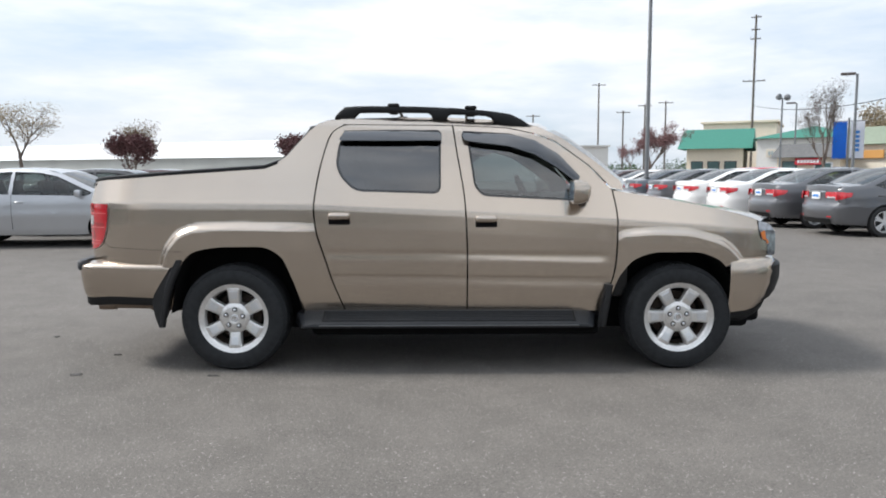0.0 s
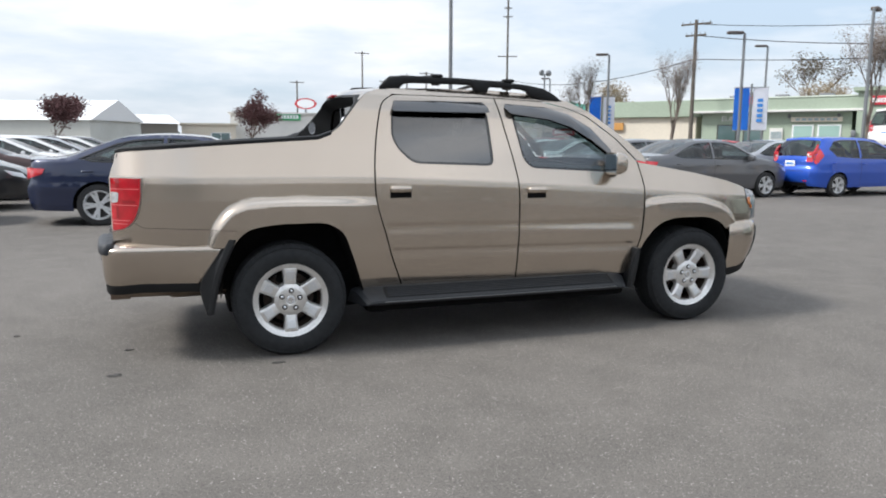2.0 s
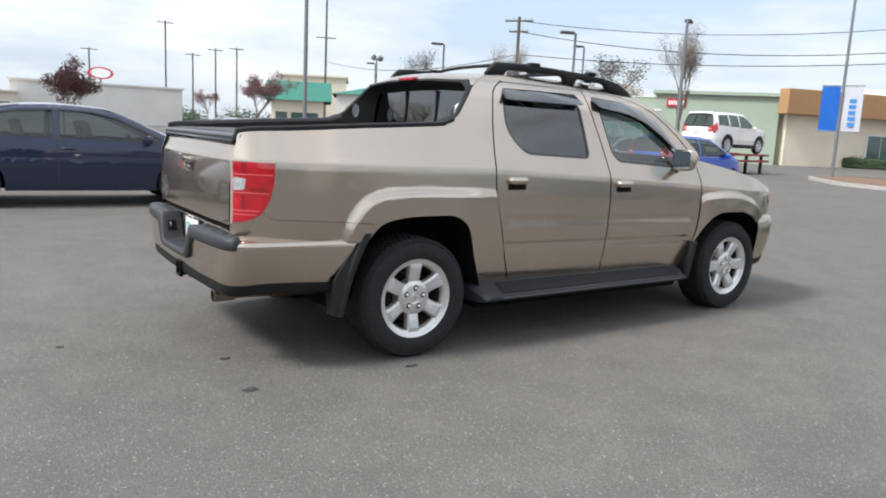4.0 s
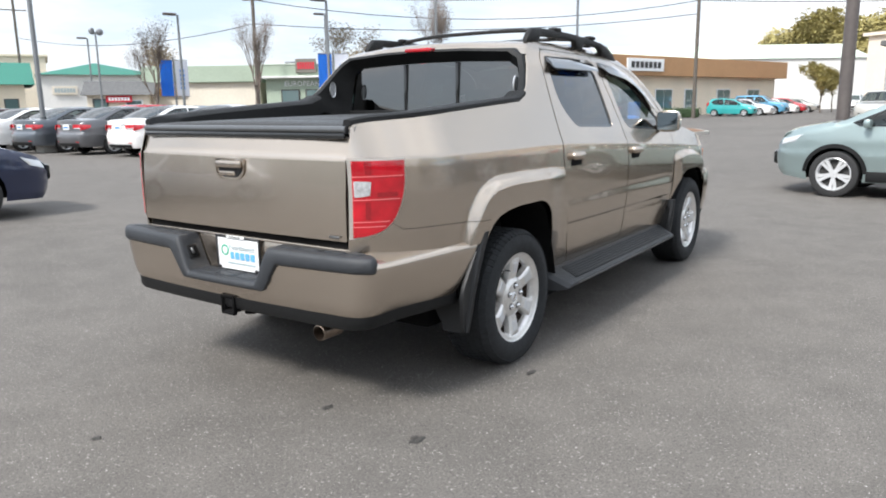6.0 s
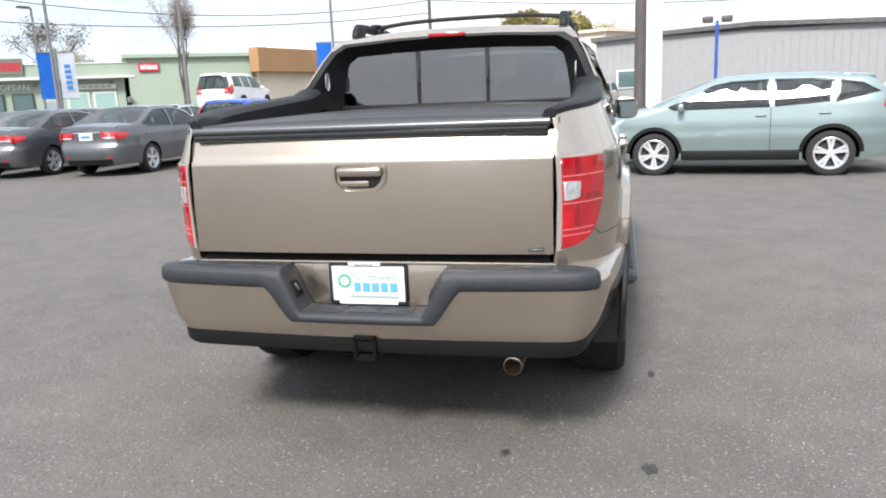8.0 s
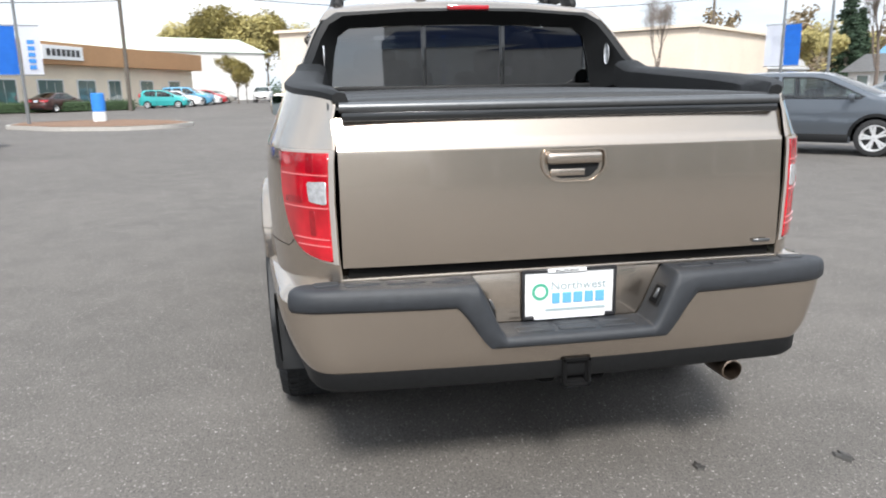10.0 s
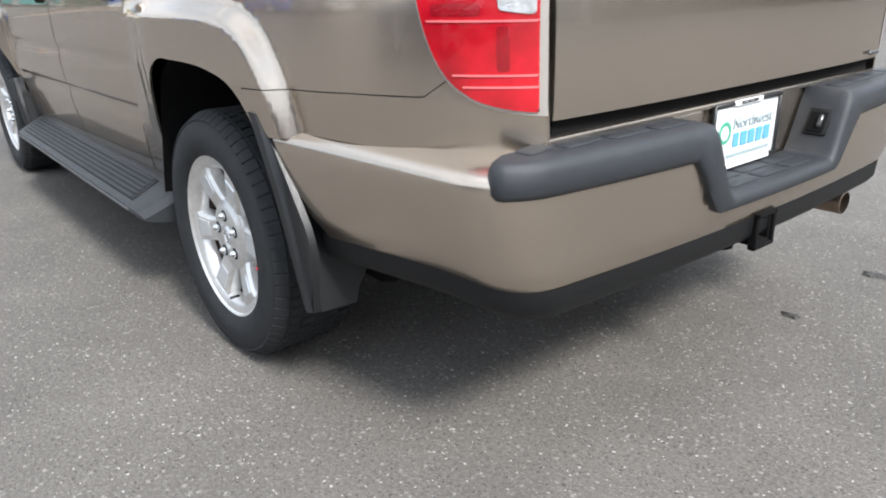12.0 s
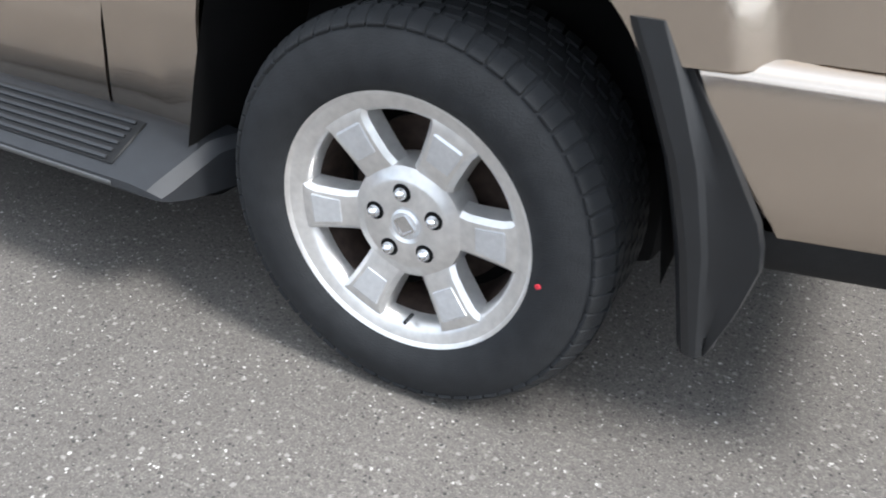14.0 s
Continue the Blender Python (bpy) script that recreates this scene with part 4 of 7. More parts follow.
for s in sts:
    row = []
    y0 = tail_line(s)[1]
    cap = pad_shape(y0)[0] + 0.010 if abs(y0) < 0.60 else 9.0
    for z, k, inset in ((0.478, 0.0, 0.03), (0.484, 0.0, 0.016), (0.493, 0.04, 0.010), (0.515, 0.16, 0.004), (0.537, 0.29, 0.0), (0.555, 0.40, 0.0), (0.60, 0.63, 0.0), (0.65, 0.84, 0.0), (0.695, 0.97, 0.0), (0.722, 1.0, 0.0),
                        (0.731, 1.0, 0.002), (0.739, 1.0, 0.009), (0.751, 1.0, 0.029), (0.760, 1.0, 0.05), (0.765, 1.0, 0.085), (0.767, 1.0, 0.13), (0.768, 1.0, 0.19)):
        x, y = tail_line(s, k, inset, bumper_front(z))
        up = 0.018 * smoothstep(-2.66, -2.40, x) * (1 - smoothstep(0.50, 0.60, z))
        row.append((x, y, min(z + up, cap)))
    rows.append(row)
sweep(bm, rows)
bumper = part("rear_bumper", bm, TAN, truck, angle=60)
line = [Vector(tail_line(u)) for u in np.linspace(0, 0.88, 260)]
line = [p for p in line if p.x < -2.632 or p.y < 0.7]
tip = line[-1]                                   # the pad turns in behind the corner with a rounded end
line += [tip + Vector((0.034 * math.sin(a), 0.004 * math.sin(2 * a) - 0.032 * (1 - math.cos(a)))) for a in np.linspace(0.15, math.pi / 2, 10)]
heel = line[-1] + Vector((0.003, -0.004))
half = []
for i, p in enumerate(line):
    d = (line[min(i + 1, len(line) - 1)] - line[max(i - 1, 0)]).normalized()
    n = Vector((-d.y, d.x)) if i else Vector((-1, 0))
    back = Vector((-2.594 + (heel.x + 2.594) * smoothstep(0.70, heel.y, p.y), p.y)) if p.y < heel.y and i < len(line) - 10 else heel
    zb, zt = pad_shape(p.y)
    h, w = zt - zb, min(0.022, 0.45 * (back - p).length)
    inward = (back - p).normalized()
    half.append([(*q, z) for q, z in ((back, zb + 0.012), (p + inward * w, zb + 0.002), (p + n * 0.007, zb), (p + n * 0.014, zb + 0.14 * h), (p + n * 0.015, zb + 0.45 * h), (p + n * 0.0125, zb + 0.72 * h), (p + n * 0.006, zb + 0.90 * h),
                                      (p + inward * 0.25 * w, zb + 0.98 * h), (p + inward * w, zt), (back, zt + 0.001))])
bm = bmesh.new()
sweep(bm, [[(x, -y, z) for x, y, z in r] for r in half[:0:-1]] + half, True, True)
bmesh.ops.recalc_face_normals(bm, faces=bm.faces)
pad = part("step_pad", bm, GREY_PLASTIC, bumper, "dark grey textured step pad", angle=60)
part("bumper_lip", boxed((-2.580, 0, 0.777), (0.05, 1.45, 0.014), 0.005), TAN, bumper)
def grip(x, y, z, w, turn=0.0):
    """A low grip bar, rounded at its corners, moulded on the pad."""
    bm = bmesh.new()
    lip = rounded([(-0.021, -w / 2), (0.021, -w / 2), (0.021, w / 2), (-0.021, w / 2)], 0.012, 3)
    sweep(bm, [[(u * k, v * k, h) for u, v in lip] for k, h in ((1.0, -0.004), (1.0, 0.0015), (0.93, 0.0035), (0.01, 0.0035))], False, True)
    bmesh.ops.rotate(bm, cent=(0, 0, 0), matrix=Matrix.Rotation(turn, 3, "Z"), verts=bm.verts)
    bmesh.ops.translate(bm, vec=(x, y, z), verts=bm.verts)
    part("grip_bar", bm, GREY_PLASTIC, pad, angle=30)
for sgn in (-1, 1):
    for y, w, turn in ((0.405, 0.10, 0), (0.530, 0.12, 1), (0.660, 0.11, 4), (0.770, 0.075, 10)):
        grip(tail_x(y) + 0.062, sgn * y, 0.7715, w, sgn * radians(turn))
for y in (-0.135, 0.0, 0.135):
    for x in (-2.628, -2.676):
        grip(x, y, 0.6045, 0.118)
for sgn in (-1, 1):
    tilt = Matrix.Rotation(radians(sgn * -27), 3, "X")
    pocket = part("step_pocket", boxed((-2.656, sgn * 0.281, 0.686), (0.062, 0.012, 0.074), 0.005, 2, tilt), BLACK, pad, "black recessed socket")
    part("pocket_rim", boxed((-2.656, sgn * 0.2765, 0.686), (0.046, 0.010, 0.058), 0.003, 1, tilt), UNDER, pocket)
    part("socket_latch", boxed((-2.666, sgn * 0.2715, 0.692), (0.012, 0.010, 0.034), 0.003, 1, tilt), RAIL_ALLOY, pocket, "dull metal latch")
part("plate_panel", boxed((-2.570, 0, 0.672), (0.04, 0.84, 0.20), 0.01), TAN, bumper)
bm = bmesh.new()
rows = []
for s in sts[::2]:
    row = []
    for z, inset in ((0.500, 0.006), (0.452, 0.008), (0.436, 0.018), (0.428, 0.05), (0.436, 0.18)):
        x, y = tail_line(s, 0.0, inset, -2.088)
        row.append((x, y, z + 0.016 * smoothstep(-2.66, -2.40, x)))
    rows.append(row)
sweep(bm, rows)
part("lower_valance", bm, BLACK, bumper, "black lower valance")
# added near-black block that imitates the shade between tailgate and bumper
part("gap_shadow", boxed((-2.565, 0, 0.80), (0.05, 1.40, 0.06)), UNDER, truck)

# licence plate with dealer frame
plate = part("number_plate", boxed((-2.625, 0, 0.687), (0.008, 0.305, 0.155), 0.006, 2), WHITE, truck, "white dealer plate in a black frame")
bm = bmesh.new()
for c, s in (((-2.630, 0, 0.764), (0.012, 0.315, 0.012)), ((-2.630, 0, 0.610), (0.012, 0.315, 0.012)), ((-2.630, 0.153, 0.687), (0.012, 0.010, 0.16)), ((-2.630, -0.153, 0.687), (0.012, 0.010, 0.16))):
    box(bm, c, s, 0.003, 1)
part("plate_frame", bm, BLACK_PRINT, plate)
plate.location = (0.024, 0, 0.008)
part("frame_strip", boxed((-2.6345, 0.01, 0.764), (0.006, 0.13, 0.014), 0.002, 1), WHITE, plate)
part("frame_strip", boxed((-2.6345, 0.0, 0.611), (0.006, 0.24, 0.014), 0.002, 1), WHITE, plate)

def lettering(text, size, m, mat, parent, name="lettering", extrude=0.001, label="", bold=0.0):
    """Raised letters in the built-in font, turned into a mesh."""
    cu = bpy.data.curves.new(name, "FONT")
    cu.body, cu.size, cu.extrude, cu.align_x, cu.align_y, cu.offset = text, size, extrude, "CENTER", "CENTER", bold
    cu.resolution_u = 3
    tmp = new(name, cu)
    me = bpy.data.meshes.new_from_object(tmp.evaluated_get(bpy.context.evaluated_depsgraph_get()))
    bpy.data.objects.remove(tmp)
    me.transform(m)
    me.materials.clear()
    me.materials.append(mat)
    ob = new(name, me)
    ob.parent = parent
    return tagged(ob, label)
FACE_BACK = Matrix(((0, 0, -1, 0), (-1, 0, 0, 0), (0, 1, 0, 0), (0, 0, 0, 1)))     # text that reads from behind the truck
lettering("BELLINGHAM", 0.013, Matrix.Translation((-2.638, 0.01, 0.764)) @ FACE_BACK, BLACK_PRINT, plate)
lettering("Northwest", 0.042, Matrix.Translation((-2.631, -0.03, 0.712)) @ FACE_BACK, GREY_PRINT, plate)
bm = bmesh.new()
for i, w in enumerate((0.026, 0.030, 0.030, 0.028, 0.030)):
    box(bm, (-2.6305, 0.045 - 0.037 * i, 0.672), (0.003, w, 0.036), 0.002, 1)
part("plate_logo", bm, PALE_BLUE_PRINT, plate, smooth=False)
bm = bmesh.new()
ring(bm, [(0.018, -2.6305), (0.028, -2.6305), (0.028, -2.627)], 24, "x")
bmesh.ops.translate(bm, vec=(0, 0.097, 0.695), verts=bm.verts)
part("plate_badge", bm, GREEN_PRINT, plate)
part("plate_line", boxed((-2.630, -0.02, 0.634), (0.003, 0.20, 0.008)), GREY_PRINT, plate, smooth=False)

# exhaust and hitch
bm = bmesh.new()
ring(bm, [(0.032, 0.0), (0.036, 0.002), (0.037, 0.01), (0.037, 0.12), (0.031, 0.12), (0.031, 0.004)], 28, "x")
bmesh.ops.translate(bm, vec=(-2.652, -0.565, 0.398), verts=bm.verts)
ex = part("exhaust_tip", bm, PIPE, truck, "burnished steel exhaust tip")
bm = bmesh.new()
tube(bm, [(-2.53, -0.565, 0.405), (-2.3, -0.56, 0.40), (-2.0, -0.45, 0.42), (-1.6, -0.4, 0.42)], 0.034, 14)
box(bm, (-2.05, -0.42, 0.42), (0.55, 0.28, 0.16), 0.06, 4)
part("muffler", bm, PIPE, ex)
bm = bmesh.new()
tube(bm, [(-2.40, -0.42, 0.415), (-2.42, -0.15, 0.42), (-2.42, 0.15, 0.42), (-2.40, 0.42, 0.415)], 0.034, 12)
hitch = part("tow_hitch", bm, UNDER, truck, "black tow hitch with open square receiver")
bm = bmesh.new()
for y, z, w, h in ((-0.034, 0.455, 0.009, 0.078), (0.034, 0.455, 0.009, 0.078), (0, 0.4895, 0.077, 0.009), (0, 0.4205, 0.077, 0.009)):
    box(bm, (-2.585, y, z), (0.20, w, h), 0.002, 1)
for y, z, w, h in ((-0.041, 0.455, 0.012, 0.096), (0.041, 0.455, 0.012, 0.096), (0, 0.497, 0.094, 0.012), (0, 0.413, 0.094, 0.012)):
    box(bm, (-2.683, y, z), (0.022, w, h), 0.003, 1)
part("receiver", bm, UNDER, hitch, "black square receiver tube")
for y in (-0.085, 0.085):
    bm = bmesh.new()
    tube(bm, [(-2.60 - 0.045 * math.sin(t), y + 0.032 * math.cos(t), 0.418) for t in np.linspace(-0.4, math.pi + 0.4, 13)], 0.0075, 8)
    part("chain_loop", bm, UNDER, hitch)

# bed cover, rails and the rear window recess
def rail_z(x):
    return float(np.interp(x, (-2.58, -2.548, -2.50, -1.88, -1.33, -1.24), (1.318, 1.330, 1.337, 1.382, 1.417, 1.45)))
for sgn in (-1, 1):
    bm = bmesh.new()
    rows = []
    for x in [-2.566] + [-2.05 - 0.585 * math.sin(radians(a)) for a in range(60, 0, -6)] + [-1.9, -1.75, -1.6, -1.5, -1.4, -1.33, -1.28, -1.24]:
        z = rail_z(x)
        y = truck_side(x, z - 0.01)
        wide = 0.125 - 0.085 * smoothstep(0.38, 0.56, -2.0 - x)
        low = 0.10 - 0.07 * smoothstep(0.30, 0.50, -2.0 - x)
        rows.append([(x, sgn * (y + 0.006), z - 0.010), (x, sgn * (y + 0.005), z + 0.006), (x, sgn * (y - 0.012), z + 0.014), (x, sgn * (y - 0.8 * wide), z + 0.010), (x, sgn * (y - wide), z - 0.01), (x, sgn * (y - wide - 0.01), z - low), (x, sgn * (y - 0.5 * wide), z - low)])
    sweep(bm, rows, True, True)
    part("bed_rail_cap", bm, BLACK, truck, "black plastic bed rail cap")
bm = bmesh.new()
rows = []
for x, z in ((-2.56, 1.285), (-2.555, 1.302), (-2.54, 1.312), (-2.30, 1.316), (-2.28, 1.31), (-2.26, 1.317), (-1.9, 1.322), (-1.88, 1.316), (-1.86, 1.323), (-1.45, 1.328), (-1.0, 1.332)):
    rows.append([(x, y, z + 0.012 * (1 - (y / 0.74) ** 2)) for y in np.linspace(-0.74, 0.74, 13)])
sweep(bm, rows)
cover = part("bed_cover", bm, VINYL, truck, "black soft folding bed cover")
bm = bmesh.new()
tube(bm, [(-2.572, -0.705, 1.292), (-2.572, 0.705, 1.292)], 0.016, 12)
part("cover_seam", bm, RAIL_ALLOY, cover, "satin metal cover rail")
part("cover_edge", boxed((-2.572, 0, 1.266), (0.035, 1.40, 0.026), 0.006), GLOSS_BLACK, cover)
A = [(-1.36, 0.80, 1.40), (-1.25, 0.80, 1.44), (-1.18, 0.775, 1.49), (-1.10, 0.735, 1.585), (-1.045, 0.69, 1.66), (-1.035, 0.62, 1.70), (-1.06, 0.3, 1.718), (-1.07, 0.0, 1.722)]
B = [(-0.985, 0.675, 1.30), (-0.982, 0.675, 1.36), (-0.979, 0.67, 1.42), (-0.974, 0.655, 1.52), (-0.970, 0.635, 1.60), (-0.968, 0.58, 1.640), (-0.968, 0.3, 1.652), (-0.968, 0.0, 1.655)]
A2 = A + [(x, -y, z) for x, y, z in A[-2::-1]]
B2 = B + [(x, -y, z) for x, y, z in B[-2::-1]]
bm = bmesh.new()
out = [(x - 0.004, y * 1.02 + 0.0 , z + 0.006) for x, y, z in A2]
sweep(bm, [[(x + 0.03, y * 1.035, z + 0.012) for x, y, z in A2], out, [(x - 0.012, y * 0.985, z - 0.008) for x, y, z in A2], B2], False)
part("window_surround", bm, BLACK, truck, "black recessed window surround")
bm = bmesh.new()
bm.faces.new([bm.verts.new((x + 0.012, y, z)) for x, y, z in B2])
rg = part("rear_window", bm, REAR_GLASS, truck, "dark sliding rear window", smooth=False)
facing(rg, (-1, 0, 0))
for y in (-0.205, 0.205):
    part("window_bar", boxed((-0.965, y, 1.48), (0.02, 0.022, 0.34), 0.004), GLOSS_BLACK, rg)
part("window_tag", boxed((-0.958, -0.22, 1.41), (0.003, 0.075, 0.075), 0.001, 1), WHITE, rg, "white paper tag")
part("window_base", boxed((-0.98, 0, 1.342), (0.05, 1.36, 0.03), 0.008), BLACK, rg)
for sgn in (-1, 1):
    bm = bmesh.new()
    ring(bm, [(0.001, 0), (0.036, 0.0), (0.04, 0.006)], 20, "y")
    bmesh.ops.scale(bm, vec=(0.75, 1, 1.35), verts=bm.verts)
    bmesh.ops.translate(bm, vec=(-1.125, -0.715, 1.50), verts=bm.verts)
    if sgn > 0:
        bmesh.ops.scale(bm, vec=(1, -1, 1), verts=bm.verts)
    part("cargo_lamp", bm, CLEAR_LENS, truck, "clear oval cargo lamp")
part("brake_light", boxed((-1.078, 0.0, 1.727), (0.05, 0.21, 0.024), 0.008, 2), RED_LENS, truck, "red high brake light")

# roof rack
for sgn in (-1, 1):
    bm = bmesh.new()
    rows = []
    for x, top, low, w in ((-0.862, 1.772, 1.756, 0.030), (-0.83, 1.810, 1.754, 0.046), (-0.79, 1.843, 1.754, 0.052), (-0.725, 1.848, 1.754, 0.050), (-0.705, 1.849, 1.775, 0.044), (-0.685, 1.849, 1.797, 0.040), (-0.60, 1.850, 1.799, 0.038),
                           (-0.287, 1.846, 1.798, 0.038), (-0.19, 1.842, 1.796, 0.038), (-0.168, 1.841, 1.780, 0.042), (-0.156, 1.841, 1.745, 0.044), (-0.06, 1.836, 1.742, 0.044), (-0.046, 1.836, 1.775, 0.042), (-0.028, 1.836, 1.786, 0.038),
                           (0.10, 1.825, 1.782, 0.038), (0.22, 1.815, 1.775, 0.040), (0.262, 1.811, 1.760, 0.044), (0.287, 1.808, 1.722, 0.046), (0.40, 1.790, 1.698, 0.046), (0.48, 1.752, 1.682, 0.044), (0.57, 1.690, 1.668, 0.036), (0.60, 1.678, 1.666, 0.026)):
        rows.append([(x, sgn * (0.625 + w * 0.5 * math.copysign(abs(math.cos(t)) ** 0.6, math.cos(t))), 0.5 * (top + low) + 0.5 * (top - low) * math.copysign(abs(math.sin(t)) ** 0.6, math.sin(t))) for t in np.linspace(0, 2 * math.pi, 16, endpoint=False)])
    sweep(bm, rows, True, True)
    rack = part("roof_rack_rail", bm, BLACK, truck, "black roof rack rail", angle=50)
    for x, z in ((-0.44, 1.815), (0.115, 1.797)):
        part("rack_foot", boxed((x, sgn * 0.600, z), (0.07, 0.05, 0.05), 0.015, 3), BLACK, rack)
        part("bar_clamp", boxed((x, sgn * 0.618, z + 0.039), (0.085, 0.060, 0.026), 0.011, 3), BLACK, rack)
for x, z in ((-0.44, 1.838), (0.115, 1.815)):
    bm = bmesh.new()
    pts = [(x, y, z + 0.026 * (1 - (y / 0.62) ** 4) + 0.008 * (1 - (y / 0.62) ** 2)) for y in np.linspace(-0.62, 0.62, 15)]
    tube(bm, pts, [0.020] + [0.013] * 13 + [0.020], 10)
    part("rack_crossbar", bm, BLACK, truck, "black roof crossbar")

# cabin
bm = bmesh.new()
box(bm, (0.15, 0, 0.62), (2.2, 1.5, 0.3), 0.05)
box(bm, (-0.92, 0, 1.0), (0.08, 1.4, 0.7), 0.03)
part("cabin_floor", bm, SEAT, truck)
for x, ys in ((0.02, (-0.38, 0.38)), (-0.82, (-0.4, 0.4))):
    for y in ys:
        bm = bmesh.new()
        box(bm, (x + 0.26, y, 0.86), (0.5, 0.52, 0.16), 0.06, 3)
        box(bm, (x - 0.02, y, 1.16), (0.15, 0.5, 0.58), 0.06, 3, Matrix.Rotation(radians(-12), 3, "Y"))
        st = part("seat", bm, SEAT, truck)
        part("headrest", boxed((x - 0.09, y, 1.50 if x > -0.5 else 1.40), (0.09, 0.26, 0.17), 0.04, 3), SEAT, st)
part("dashboard", boxed((0.93, 0, 1.08), (0.36, 1.42, 0.24), 0.08, 3), SEAT, truck)
bm = bmesh.new()
ring(bm, [(0.185 + 0.015 * math.cos(t), 0.015 * math.sin(t)) for t in np.linspace(0, 2 * math.pi, 8, endpoint=False)], 32, "x", True)
box(bm, (0, 0, 0), (0.02, 0.36, 0.04), 0.008)
bmesh.ops.rotate(bm, cent=(0, 0, 0), matrix=Matrix.Rotation(radians(-24), 3, "Y"), verts=bm.verts)
bmesh.ops.translate(bm, vec=(0.62, 0.38, 1.17), verts=bm.verts)
part("steering_wheel", bm, BLACK, truck)

# thin shut lines on the quarter panels and a few chips
for sgn in (-1, 1):
    for name, line in (("panel_seam", [(-1.87, 0.836), (-2.06, 0.846), (-2.25, 0.856), (-2.423, 0.861), (-2.492, 0.912)]),):
        bm = bmesh.new()
        rows = []
        for (x0, z0), (x1, z1) in zip(line, line[1:]):
            for t in np.linspace(0, 1, 12):
                x, z = x0 + (x1 - x0) * t, z0 + (z1 - z0) * t
                rows.append([(x, sgn * (truck_side(x, z + d) + 0.0012), z + d) for d in (-0.0011, 0.0011)])
        sweep(bm, rows)
        part(name, bm, UNDER, truck, smooth=False)

# ---- ground ----
bm = bmesh.new()
bmesh.ops.create_grid(bm, x_segments=2, y_segments=2, size=1500)
tagged(part("ground", bm, ASPHALT, smooth=False), "worn grey asphalt parking lot with pale aggregate", "ground", kind="structure")

# ---- parked cars ----
CAR_TYRE = material("car_tyre", (0.025, 0.025, 0.026), 0.8, grain=0.2)
CAR_RIM = material("car_rim", (0.66, 0.67, 0.68), 0.3, 0.35, grain=0.05)
CAR_GLASS = glass_material("car_glass", (0.36, 0.42, 0.41), 0.5)
CAR_LAMP = material("car_red_lamp", (0.50, 0.02, 0.03), 0.12, coat=1.0, grain=0.2, grain_scale=30)
CAR_HEAD = material("car_head_lamp", (0.7, 0.72, 0.74), 0.1, 0.4, coat=1.0)
CAR_INT = material("car_interior", (0.05, 0.05, 0.05), 0.9)
CAR_COLORS = {
    "white": paint("white_paint", (0.80, 0.80, 0.79), 0.0, 0.4), "grey": paint("grey_paint", (0.125, 0.128, 0.138), 0.6), "silver": paint("silver_paint", (0.50, 0.51, 0.53), 0.7),
    "navy": paint("navy_paint", (0.008, 0.016, 0.055), 0.3), "blue": paint("bright_blue_paint", (0.015, 0.085, 0.50), 0.4), "black": paint("black_paint", (0.015, 0.015, 0.017), 0.2),
    "maroon": paint("maroon_paint", (0.055, 0.022, 0.020), 0.4), "sage": paint("pale_green_paint", (0.30, 0.375, 0.375), 0.65), "slate": paint("slate_paint", (0.10, 0.115, 0.135), 0.55),
    "red": paint("red_paint", (0.50, 0.02, 0.03), 0.1), "yellow": paint("yellow_paint", (0.55, 0.55, 0.12), 0.1), "teal": paint("teal_paint", (0.04, 0.42, 0.42), 0.2),
    "lightblue": paint("light_blue_paint", (0.10, 0.32, 0.50), 0.2), "beige": paint("beige_paint", (0.5, 0.48, 0.44), 0.4),
}

